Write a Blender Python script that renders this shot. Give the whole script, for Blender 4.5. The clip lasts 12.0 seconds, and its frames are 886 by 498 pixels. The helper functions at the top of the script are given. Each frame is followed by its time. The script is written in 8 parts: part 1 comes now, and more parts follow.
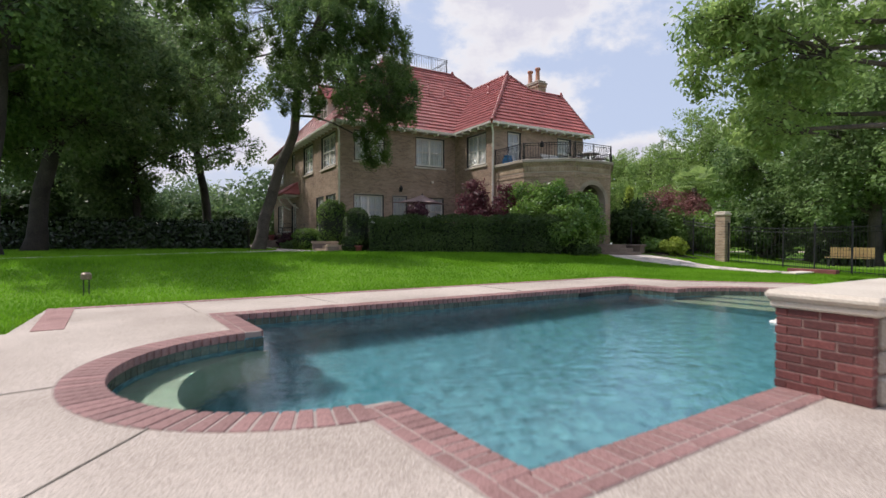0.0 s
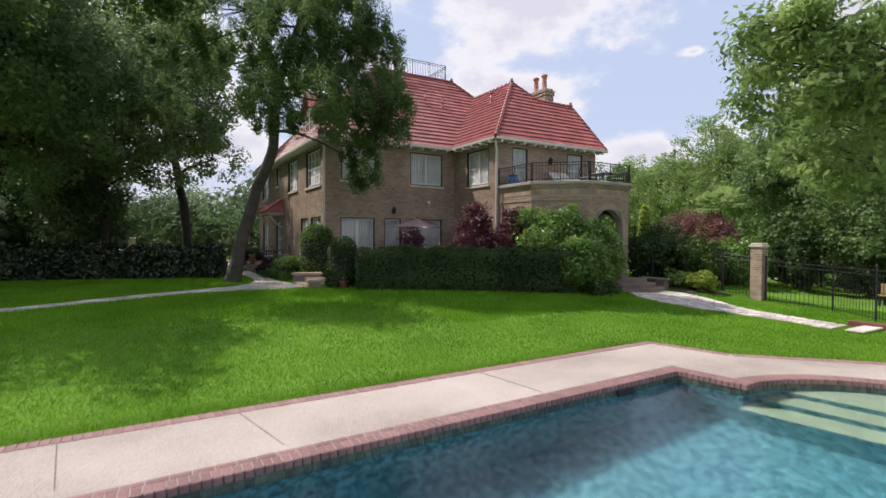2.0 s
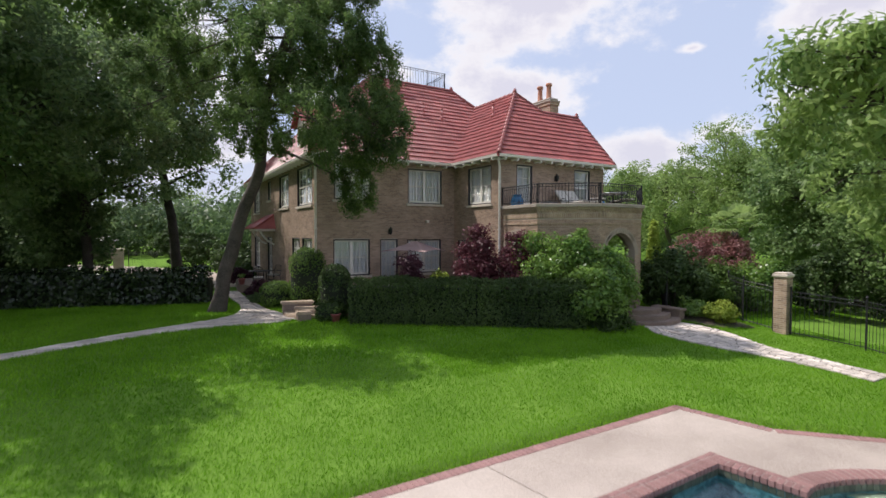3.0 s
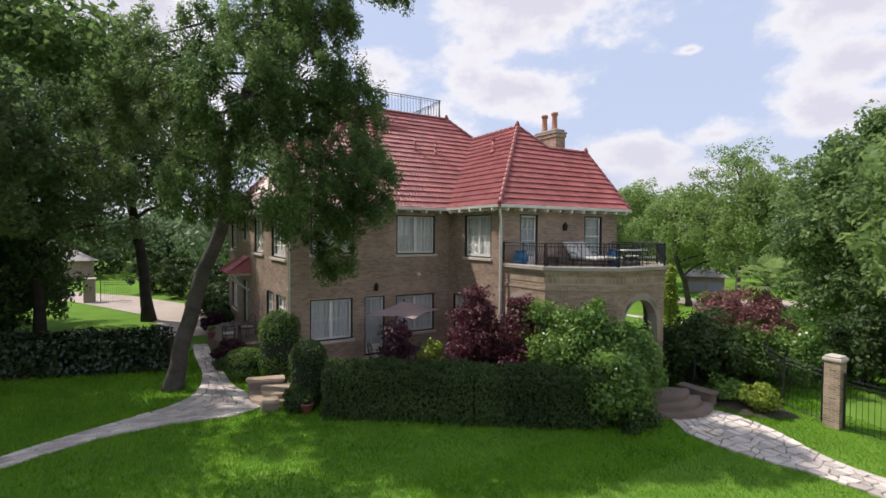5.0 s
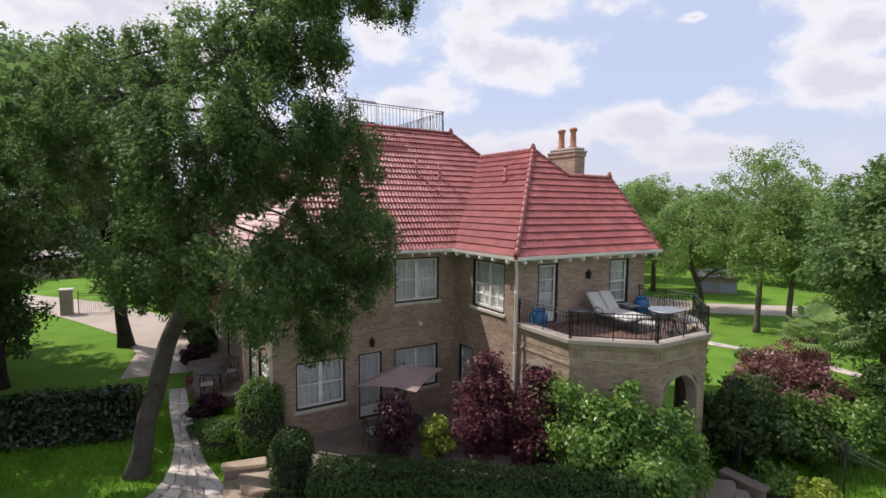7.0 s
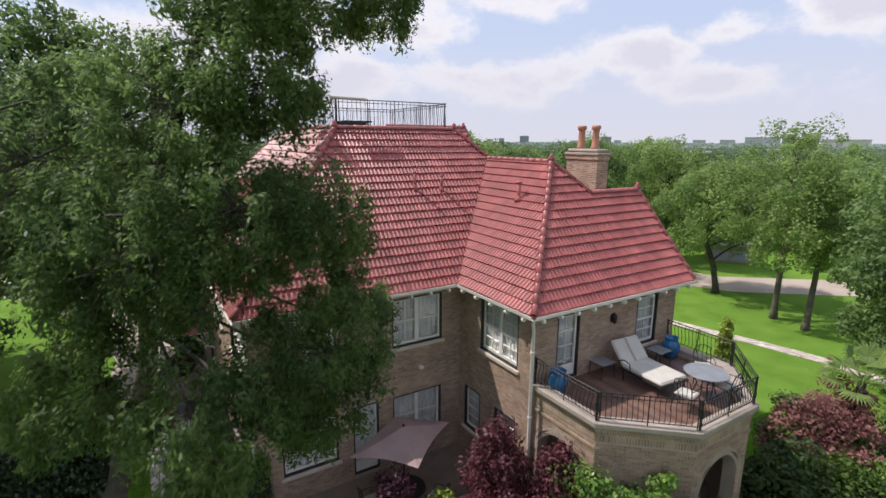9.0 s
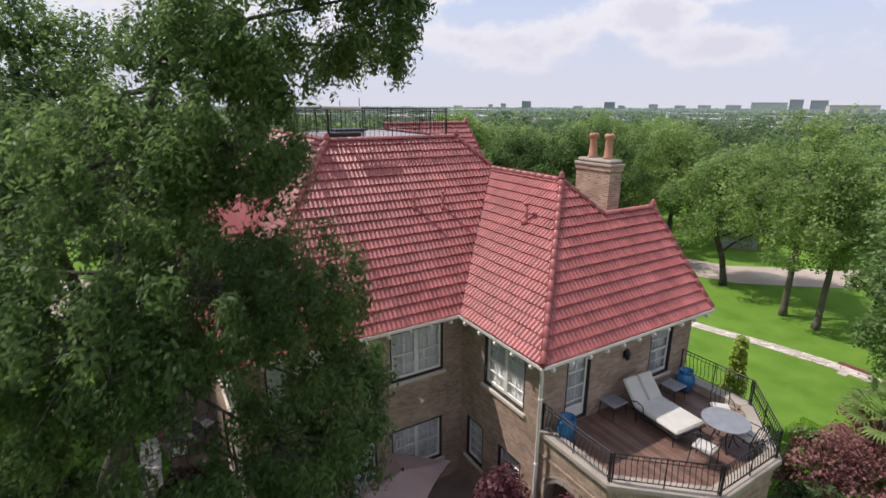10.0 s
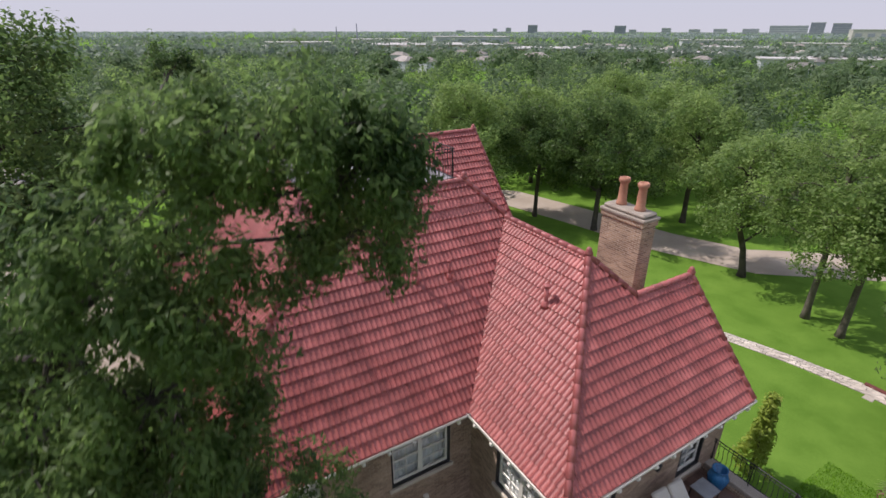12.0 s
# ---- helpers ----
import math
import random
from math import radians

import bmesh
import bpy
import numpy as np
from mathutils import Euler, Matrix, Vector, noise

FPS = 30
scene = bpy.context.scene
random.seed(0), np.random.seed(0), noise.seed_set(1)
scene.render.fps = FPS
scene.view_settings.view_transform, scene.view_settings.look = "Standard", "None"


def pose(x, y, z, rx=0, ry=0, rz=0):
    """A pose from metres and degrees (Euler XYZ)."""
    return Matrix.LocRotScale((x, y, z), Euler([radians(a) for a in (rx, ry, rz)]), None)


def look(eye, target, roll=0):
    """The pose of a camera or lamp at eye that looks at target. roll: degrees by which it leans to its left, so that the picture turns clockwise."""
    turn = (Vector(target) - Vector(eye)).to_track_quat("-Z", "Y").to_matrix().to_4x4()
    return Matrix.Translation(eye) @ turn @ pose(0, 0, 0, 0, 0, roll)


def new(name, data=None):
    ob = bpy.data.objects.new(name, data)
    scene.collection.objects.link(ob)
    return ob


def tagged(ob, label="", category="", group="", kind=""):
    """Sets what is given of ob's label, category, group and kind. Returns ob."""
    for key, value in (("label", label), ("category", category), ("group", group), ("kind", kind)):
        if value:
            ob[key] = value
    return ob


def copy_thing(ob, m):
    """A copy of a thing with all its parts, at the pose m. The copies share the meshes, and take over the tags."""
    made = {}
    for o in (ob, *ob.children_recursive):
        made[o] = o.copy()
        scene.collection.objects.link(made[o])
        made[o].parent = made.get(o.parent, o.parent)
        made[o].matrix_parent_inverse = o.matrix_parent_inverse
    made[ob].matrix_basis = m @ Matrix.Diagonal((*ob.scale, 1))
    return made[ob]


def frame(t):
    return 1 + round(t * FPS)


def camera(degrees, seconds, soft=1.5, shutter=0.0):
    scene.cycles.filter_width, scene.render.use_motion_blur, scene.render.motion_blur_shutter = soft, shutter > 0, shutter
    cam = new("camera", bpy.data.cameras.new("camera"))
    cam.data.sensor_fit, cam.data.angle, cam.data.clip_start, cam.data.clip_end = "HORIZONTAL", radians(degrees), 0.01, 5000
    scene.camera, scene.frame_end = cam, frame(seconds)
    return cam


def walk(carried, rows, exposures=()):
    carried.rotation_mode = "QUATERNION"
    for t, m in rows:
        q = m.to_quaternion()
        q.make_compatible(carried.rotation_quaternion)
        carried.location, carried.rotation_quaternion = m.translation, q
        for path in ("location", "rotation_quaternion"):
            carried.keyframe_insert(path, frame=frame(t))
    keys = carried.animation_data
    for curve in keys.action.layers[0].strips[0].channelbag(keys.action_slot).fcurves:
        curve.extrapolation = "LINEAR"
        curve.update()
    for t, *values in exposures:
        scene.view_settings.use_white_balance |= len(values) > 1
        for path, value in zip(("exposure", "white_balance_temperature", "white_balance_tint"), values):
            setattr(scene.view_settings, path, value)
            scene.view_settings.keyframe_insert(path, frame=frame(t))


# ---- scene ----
cam = camera(83.5, 12.0, shutter=0.5)
PATH = [
    (0, (0.918, 0.169, 1.09), (1.932, 1.892, 1.045), 0.1),
    (0.5, (1.278, 0.725, 1.335), (2.292, 2.448, 1.29), 0.0),
    (1, (1.617, 1.308, 1.658), (2.635, 3.029, 1.609), 0.0),
    (1.5, (1.968, 1.823, 2.045), (2.985, 3.544, 1.993), -0.1),
    (2, (2.294, 2.375, 2.389), (3.311, 4.096, 2.341), 0.2),
    (2.5, (2.615, 2.991, 2.912), (3.635, 4.711, 2.858), 0.1),
    (4.5, (4.132, 5.197, 5.131), (5.157, 6.913, 5.064), 0.3),
    (5, (4.478, 5.792, 5.642), (5.507, 7.506, 5.585), 0.3),
    (5.5, (4.72, 6.386, 6.245), (5.751, 8.098, 6.191), 0.4),
    (6, (4.984, 6.98, 6.982), (6.018, 8.69, 6.922), 0.4),
    (6.5, (5.286, 7.591, 7.622), (6.32, 9.3, 7.507), 0.5),
    (7, (5.608, 8.196, 8.232), (6.641, 9.9, 8.06), 0.5),
    (9, (6.913, 10.702, 11.087), (7.933, 12.368, 10.659), 0.3),
    (9.5, (7.299, 11.344, 11.862), (8.307, 12.997, 11.365), 0.2),
    (10, (7.669, 11.99, 12.582), (8.67, 13.629, 12.026), 0.3),
    (10.5, (8.076, 12.625, 13.416), (9.063, 14.247, 12.79), 0.3),
    (11, (8.46, 13.275, 14.244), (9.434, 14.879, 13.553), 0.3),
    (11.5, (8.914, 14.079, 14.996), (9.877, 15.664, 14.247), 0.2),
    (12, (9.3, 14.927, 15.795), (10.247, 16.492, 14.986), 0.1),
]
# the picture darkens a little as the camera rises
EXPOSURES = [(0, -0.03, 6500, 12), (0.8, 0.06, 6500, 13), (7, 0.06, 6500, 13), (10.5, 0.0, 6500, 14), (12, -0.17, 6500, 16)]
walk(cam, [(t, look(eye, target, roll)) for t, eye, target, roll in PATH], EXPOSURES)

# ---- light ----
SUN_FROM = Vector((-0.39, 0.44, 0.81)).normalized()
# heaped clouds: bearing from +y towards +x, height, half width, half height, in degrees
CLOUDS = [(41, 25.5, 17, 8), (39.5, 16.0, 9, 3.6), (25, 17.6, 5, 3.6), (28, 11.5, 9, 3.2), (60, 10.2, 5.5, 1.8), (52.5, 8.6, 6, 3.0), (59, 5.6, 12, 2.8),
          (70.5, 11.0, 9, 3.6), (73, 15.0, 8, 2.6), (72, 20.5, 8, 4.4), (57, 18.4, 1.7, 0.7), (-5, 20, 22, 9), (4, 9.5, 12, 4), (17, 14, 5, 5),
          (37, 6.5, 14, 2.8), (20, 6, 12, 3)]
world = bpy.data.worlds.new("sky")
scene.world = world
world.use_nodes = True


def link(tree, a, ao, b, bi):
    tree.links.new(a.outputs[ao], b.inputs[bi])


def build_sky():
    nt = world.node_tree
    nt.nodes.clear()
    out = nt.nodes.new("ShaderNodeOutputWorld")
    bg = nt.nodes.new("ShaderNodeBackground")
    sky = nt.nodes.new("ShaderNodeTexSky")
    sky.sky_type, sky.sun_disc = "NISHITA", False
    sky.sun_elevation = math.asin(SUN_FROM.z)
    sky.sun_rotation = math.atan2(SUN_FROM.x, SUN_FROM.y)
    sky.air_density, sky.dust_density, sky.ozone_density = 1.0, 1.4, 1.0
    co = nt.nodes.new("ShaderNodeTexCoord")
    sep = nt.nodes.new("ShaderNodeSeparateXYZ")
    link(nt, co, "Generated", sep, 0)
    # a soft heap for each cloud, its edge torn by noise
    heap = None
    for az, el, w, h in CLOUDS:
        a, e = radians(az), radians(el)
        mp = nt.nodes.new("ShaderNodeMapping")
        mp.vector_type = "TEXTURE"
        mp.inputs["Location"].default_value = (math.sin(a) * math.cos(e), math.cos(a) * math.cos(e), math.sin(e))
        mp.inputs["Rotation"].default_value = (e, 0, -a)
        mp.inputs["Scale"].default_value = (math.sin(radians(w)), 0.4, math.sin(radians(h)))
        link(nt, co, "Generated", mp, 0)
        ln = nt.nodes.new("ShaderNodeVectorMath")
        ln.operation = "LENGTH"
        link(nt, mp, 0, ln, 0)
        if heap is None:
            heap = ln
            key = "Value"
        else:
            mn = nt.nodes.new("ShaderNodeMath")
            mn.operation = "SMOOTH_MIN"
            mn.inputs[2].default_value = 0.25
            link(nt, heap, key, mn, 0)
            link(nt, ln, "Value", mn, 1)
            heap, key = mn, 0
    # scattered clouds over the rest of the dome
    big = nt.nodes.new("ShaderNodeTexNoise")
    big.inputs["Scale"].default_value, big.inputs["Detail"].default_value = 2.6, 4.0
    link(nt, co, "Generated", big, "Vector")
    rest = nt.nodes.new("ShaderNodeMapRange")
    rest.inputs["From Min"].default_value, rest.inputs["From Max"].default_value = 0.45, 0.62
    rest.inputs["To Min"].default_value, rest.inputs["To Max"].default_value = 1.6, 0.5
    link(nt, big, 0, rest, 0)
    aside = nt.nodes.new("ShaderNodeVectorMath")
    aside.operation = "DOT_PRODUCT"
    aside.inputs[1].default_value = (0.58, 0.75, 0.32)
    link(nt, co, "Generated", aside, 0)
    far = nt.nodes.new("ShaderNodeMapRange")
    far.inputs["From Min"].default_value, far.inputs["From Max"].default_value = 0.45, 0.7
    far.inputs["To Min"].default_value, far.inputs["To Max"].default_value = 0.0, 1.2
    link(nt, aside, "Value", far, 0)
    other = nt.nodes.new("ShaderNodeMath")
    link(nt, rest, 0, other, 0)
    link(nt, far, 0, other, 1)
    both = nt.nodes.new("ShaderNodeMath")
    both.operation = "MINIMUM"
    link(nt, heap, key, both, 0)
    link(nt, other, 0, both, 1)
    tear = nt.nodes.new("ShaderNodeMapping")
    tear.inputs["Scale"].default_value = (1.0, 1.0, 1.5)
    link(nt, co, "Generated", tear, 0)
    torn = nt.nodes.new("ShaderNodeTexNoise")
    torn.inputs["Scale"].default_value, torn.inputs["Detail"].default_value, torn.inputs["Roughness"].default_value = 6.5, 10.0, 0.6
    link(nt, tear, 0, torn, "Vector")
    dens = nt.nodes.new("ShaderNodeMath")
    dens.operation = "MULTIPLY_ADD"
    dens.inputs[1].default_value = 2.9
    link(nt, torn, 0, dens, 0)
    less = nt.nodes.new("ShaderNodeMath")
    less.operation = "SUBTRACT"
    less.inputs[0].default_value = -0.62
    link(nt, both, 0, less, 1)
    link(nt, less, 0, dens, 2)
    ramp = nt.nodes.new("ShaderNodeMapRange")
    ramp.interpolation_type = "SMOOTHSTEP"
    ramp.inputs["From Min"].default_value, ramp.inputs["From Max"].default_value = -0.2, 0.42
    link(nt, dens, 0, ramp, 0)
    # bright rims, greyer thick middles
    tint = nt.nodes.new("ShaderNodeValToRGB")
    tint.color_ramp.elements[0].position, tint.color_ramp.elements[1].position = 0.22, 0.72
    tint.color_ramp.elements[0].color = (9.2, 9.1, 9.3, 1)
    tint.color_ramp.elements[1].color = (7.0, 7.0, 8.0, 1)
    link(nt, dens, 0, tint, 0)
    # haze towards the horizon
    hz = nt.nodes.new("ShaderNodeMapRange")
    hz.inputs["From Min"].default_value, hz.inputs["From Max"].default_value = 0.0, 0.2
    hz.inputs["To Min"].default_value, hz.inputs["To Max"].default_value = 0.95, 0.0
    link(nt, sep, "Z", hz, 0)
    blue = nt.nodes.new("ShaderNodeMixRGB")
    blue.inputs[0].default_value = 0.75
    blue.inputs[2].default_value = (6.5, 7.5, 9.8, 1)
    link(nt, sky, 0, blue, 1)
    m1 = nt.nodes.new("ShaderNodeMixRGB")
    link(nt, ramp, 0, m1, 0)
    link(nt, blue, 0, m1, 1)
    link(nt, tint, 0, m1, 2)
    m2 = nt.nodes.new("ShaderNodeMixRGB")
    m2.inputs[2].default_value = (6.9, 7.0, 7.9, 1)
    link(nt, hz, 0, m2, 0)
    link(nt, m1, 0, m2, 1)
    link(nt, m2, 0, bg, 0)
    bg.inputs[1].default_value = 0.10
    link(nt, bg, 0, out, 0)


build_sky()
sun = new("sun", bpy.data.lights.new("sun", "SUN"))
sun.data.energy, sun.data.angle, sun.data.color = 4.3, radians(0.6), (1.0, 0.95, 0.89)
sun.matrix_world = look(SUN_FROM * 50, (0, 0, 0))


# ---- materials ----
def mat(name, a, b, scale=6.0, rough=0.7, bump=0.2, fine=60.0, metal=0.0, vary=0.0, spec=0.5, coarse=0.35):
    """Two colours mixed by a broad and a fine noise, with fine relief; vary: change from piece to piece."""
    m = bpy.data.materials.new(name)
    m.use_nodes = True
    nt = m.node_tree
    p = nt.nodes["Principled BSDF"]
    co = nt.nodes.new("ShaderNodeTexCoord")
    n1 = nt.nodes.new("ShaderNodeTexNoise")
    n1.inputs["Scale"].default_value, n1.inputs["Detail"].default_value = scale * coarse, 5.0
    n2 = nt.nodes.new("ShaderNodeTexNoise")
    n2.inputs["Scale"].default_value, n2.inputs["Detail"].default_value = fine, 4.0
    link(nt, co, "Object", n1, "Vector")
    link(nt, co, "Object", n2, "Vector")
    av = nt.nodes.new("ShaderNodeMath")
    av.operation = "MULTIPLY_ADD"
    av.inputs[1].default_value = 0.55
    link(nt, n2, 0, av, 0)
    half = nt.nodes.new("ShaderNodeMath")
    half.operation = "MULTIPLY"
    half.inputs[1].default_value = 0.45
    link(nt, n1, 0, half, 0)
    link(nt, half, 0, av, 2)
    ramp = nt.nodes.new("ShaderNodeValToRGB")
    ramp.color_ramp.elements[0].position, ramp.color_ramp.elements[1].position = 0.36, 0.64
    ramp.color_ramp.elements[0].color, ramp.color_ramp.elements[1].color = (*a, 1), (*b, 1)
    link(nt, av, 0, ramp, 0)
    last = ramp
    if vary:
        info = nt.nodes.new("ShaderNodeObjectInfo")
        geo = nt.nodes.new("ShaderNodeNewGeometry")
        s = nt.nodes.new("ShaderNodeMath")
        s.operation = "ADD"
        link(nt, info, "Random", s, 0)
        link(nt, geo, "Random Per Island", s, 1)
        fr = nt.nodes.new("ShaderNodeMath")
        fr.operation = "FRACT"
        link(nt, s, 0, fr, 0)
        mr = nt.nodes.new("ShaderNodeMapRange")
        mr.inputs["To Min"].default_value, mr.inputs["To Max"].default_value = 1 - vary, 1 + vary
        link(nt, fr, 0, mr, 0)
        hsv = nt.nodes.new("ShaderNodeHueSaturation")
        link(nt, mr, 0, hsv, "Value")
        link(nt, last, 0, hsv, "Color")
        last = hsv
    link(nt, last, 0, p, "Base Color")
    p.inputs["Roughness"].default_value = rough
    p.inputs["Metallic"].default_value = metal
    p.inputs["Specular IOR Level"].default_value = spec
    if bump:
        bp = nt.nodes.new("ShaderNodeBump")
        bp.inputs["Strength"].default_value = bump
        bp.inputs["Distance"].default_value = 0.02
        link(nt, av, 0, bp, "Height")
        link(nt, bp, 0, p, "Normal")
    return m


def brick_mat(name, a, b, mortar, bw, bh, joint=0.011, bump=0.6, rough=0.85):
    m = bpy.data.materials.new(name)
    m.use_nodes = True
    nt = m.node_tree
    p = nt.nodes["Principled BSDF"]
    uv = nt.nodes.new("ShaderNodeUVMap")
    br = nt.nodes.new("ShaderNodeTexBrick")
    br.inputs["Color1"].default_value, br.inputs["Color2"].default_value = (*a, 1), (*b, 1)
    br.inputs["Mortar"].default_value = (*mortar, 1)
    br.inputs["Scale"].default_value = 1.0
    br.inputs["Mortar Size"].default_value = joint
    br.inputs["Mortar Smooth"].default_value = 0.3
    br.inputs["Bias"].default_value = -0.1
    br.inputs["Brick Width"].default_value, br.inputs["Row Height"].default_value = bw, bh
    link(nt, uv, 0, br, "Vector")
    n1 = nt.nodes.new("ShaderNodeTexNoise")
    n1.inputs["Scale"].default_value, n1.inputs["Detail"].default_value = 1.3, 6.0
    link(nt, uv, 0, n1, "Vector")
    n2 = nt.nodes.new("ShaderNodeTexNoise")
    n2.inputs["Scale"].default_value, n2.inputs["Detail"].default_value = 45.0, 3.0
    link(nt, uv, 0, n2, "Vector")
    mr = nt.nodes.new("ShaderNodeMapRange")
    mr.inputs["From Min"].default_value, mr.inputs["From Max"].default_value = 0.3, 0.7
    mr.inputs["To Min"].default_value, mr.inputs["To Max"].default_value = 0.72, 1.18
    link(nt, n1, 0, mr, 0)
    mr2 = nt.nodes.new("ShaderNodeMapRange")
    mr2.inputs["To Min"].default_value, mr2.inputs["To Max"].default_value = 0.75, 1.25
    link(nt, n2, 0, mr2, 0)
    mu = nt.nodes.new("ShaderNodeMath")
    mu.operation = "MULTIPLY"
    link(nt, mr, 0, mu, 0)
    link(nt, mr2, 0, mu, 1)
    hsv = nt.nodes.new("ShaderNodeHueSaturation")
    link(nt, mu, 0, hsv, "Value")
    link(nt, br, "Color", hsv, "Color")
    link(nt, hsv, 0, p, "Base Color")
    p.inputs["Roughness"].default_value = rough
    bp = nt.nodes.new("ShaderNodeBump")
    bp.inputs["Strength"].default_value, bp.inputs["Distance"].default_value = bump, 0.012
    inv = nt.nodes.new("ShaderNodeMath")
    inv.operation = "SUBTRACT"
    inv.inputs[0].default_value = 1.0
    link(nt, br, "Fac", inv, 1)
    link(nt, inv, 0, bp, "Height")
    link(nt, bp, 0, p, "Normal")
    return m


def leaf_mat(name, a, b, rough=0.5, through_light=0.42, spec=0.3):
    """Leaves: colour changes from leaf to leaf, some light passes through."""
    m = bpy.data.materials.new(name)
    m.use_nodes = True
    nt = m.node_tree
    p = nt.nodes["Principled BSDF"]
    geo = nt.nodes.new("ShaderNodeNewGeometry")
    co = nt.nodes.new("ShaderNodeTexCoord")
    n = nt.nodes.new("ShaderNodeTexNoise")
    n.inputs["Scale"].default_value, n.inputs["Detail"].default_value = 0.55, 3.0
    link(nt, co, "Object", n, "Vector")
    mx = nt.nodes.new("ShaderNodeMath")
    mx.operation = "MULTIPLY_ADD"
    mx.inputs[1].default_value = 0.5
    link(nt, geo, "Random Per Island", mx, 0)
    sub = nt.nodes.new("ShaderNodeMath")
    sub.operation = "MULTIPLY_ADD"
    sub.inputs[1].default_value, sub.inputs[2].default_value = 1.6, -0.55
    link(nt, n, 0, sub, 0)
    link(nt, sub, 0, mx, 2)
    ramp = nt.nodes.new("ShaderNodeValToRGB")
    ramp.color_ramp.elements[0].color, ramp.color_ramp.elements[1].color = (*a, 1), (*b, 1)
    link(nt, mx, 0, ramp, 0)
    link(nt, ramp, 0, p, "Base Color")
    p.inputs["Roughness"].default_value = rough
    p.inputs["Specular IOR Level"].default_value = spec
    tr = nt.nodes.new("ShaderNodeBsdfTranslucent")
    link(nt, ramp, 0, tr, 0)
    mix = nt.nodes.new("ShaderNodeMixShader")
    mix.inputs[0].default_value = through_light
    out = nt.nodes["Material Output"]
    link(nt, p, 0, mix, 1)
    link(nt, tr, 0, mix, 2)
    link(nt, mix, 0, out, 0)
    return m


def glass_mat(name, tint, rough=0.02, ior=1.45):
    m = bpy.data.materials.new(name)
    m.use_nodes = True
    p = m.node_tree.nodes["Principled BSDF"]
    p.inputs["Base Color"].default_value = (*tint, 1)
    p.inputs["Transmission Weight"].default_value = 1.0
    p.inputs["Roughness"].default_value = rough
    p.inputs["IOR"].default_value = ior
    return m


M_GRASS = mat("lawn_grass", (0.085, 0.175, 0.022), (0.165, 0.285, 0.046), 1.2, 0.95, 0.8, 38, coarse=0.5, spec=0.04)
M_BLADE = leaf_mat("grass_blades", (0.105, 0.265, 0.012), (0.25, 0.47, 0.035), 0.7, 0.45, 0.1)
M_DECK = mat("pebble_concrete", (0.28, 0.225, 0.185), (0.62, 0.53, 0.46), 2.0, 0.9, 1.0, 75, coarse=0.25)
M_COPING = mat("red_paver", (0.18, 0.088, 0.080), (0.35, 0.20, 0.182), 8, 0.8, 0.35, 70, vary=0.16)
M_MORTAR = mat("mortar", (0.27, 0.21, 0.185), (0.40, 0.32, 0.285), 6, 0.95, 0.4, 90)
M_REDBRICK = mat("red_brick", (0.085, 0.022, 0.02), (0.185, 0.055, 0.047), 9, 0.7, 0.45, 60, vary=0.3)
M_BALCONYSTONE = mat("weathered_stone", (0.25, 0.21, 0.17), (0.43, 0.37, 0.31), 4, 0.9, 0.4, 60)
M_CAPSTONE = mat("cast_stone", (0.45, 0.38, 0.31), (0.63, 0.56, 0.47), 4, 0.85, 0.35, 80)
M_POOLSTEP = mat("pool_step_plaster", (0.25, 0.27, 0.18), (0.38, 0.39, 0.27), 8, 0.6, 0.15, 40)
M_TILE = mat("pool_band_tile", (0.045, 0.062, 0.05), (0.13, 0.14, 0.10), 10, 0.25, 0.1, 30, vary=0.3)
M_WALL = brick_mat("tan_brick", (0.42, 0.29, 0.19), (0.20, 0.128, 0.082), (0.47, 0.39, 0.32), 0.215, 0.0675)
M_BRICK = mat("tan_wall_brick", (0.225, 0.152, 0.108), (0.45, 0.326, 0.242), 3, 0.85, 0.35, 30, vary=0.22)
M_WALLMORTAR = mat("wall_mortar", (0.34, 0.28, 0.225), (0.47, 0.39, 0.32), 4, 0.95, 0.4, 60)
M_SOLDIER = brick_mat("tan_soldier_brick", (0.38, 0.275, 0.18), (0.25, 0.165, 0.105), (0.40, 0.33, 0.26), 0.0675, 0.215)
M_ROOF = mat("clay_tile", (0.255, 0.056, 0.050), (0.455, 0.14, 0.126), 3.0, 0.42, 0.35, 40, vary=0.16)
M_RIDGE = mat("clay_ridge_tile", (0.28, 0.070, 0.066), (0.46, 0.15, 0.14), 5.0, 0.42, 0.25, 40, vary=0.18)
M_POT = mat("terracotta_pot", (0.36, 0.15, 0.095), (0.52, 0.26, 0.17), 5.0, 0.7, 0.3, 40)
M_WHITE = mat("cream_paint", (0.66, 0.62, 0.56), (0.82, 0.78, 0.71), 5, 0.55, 0.12, 50)
M_TRIMGREY = mat("grey_paint", (0.46, 0.43, 0.40), (0.58, 0.55, 0.51), 5, 0.55, 0.12, 50)
M_ROOFDECK = mat("grey_metal_deck", (0.24, 0.22, 0.235), (0.36, 0.335, 0.35), 3, 0.6, 0.2, 40)
M_BLACK = mat("black_iron", (0.012, 0.012, 0.014), (0.035, 0.033, 0.035), 12, 0.5, 0.2, 80, metal=0.3)
M_OUTERFRAME = mat("near_black_frame", (0.010, 0.010, 0.012), (0.022, 0.021, 0.024), 8, 0.5, 0.1, 60)
M_CURTAIN = mat("white_curtain", (0.64, 0.64, 0.65), (0.84, 0.84, 0.83), 6, 0.9, 0.25, 30)
M_GLASS = glass_mat("window_glass", (0.95, 0.97, 0.97))
M_WATER = glass_mat("pool_water", (0.56, 0.81, 0.88), 0.015, 1.33)


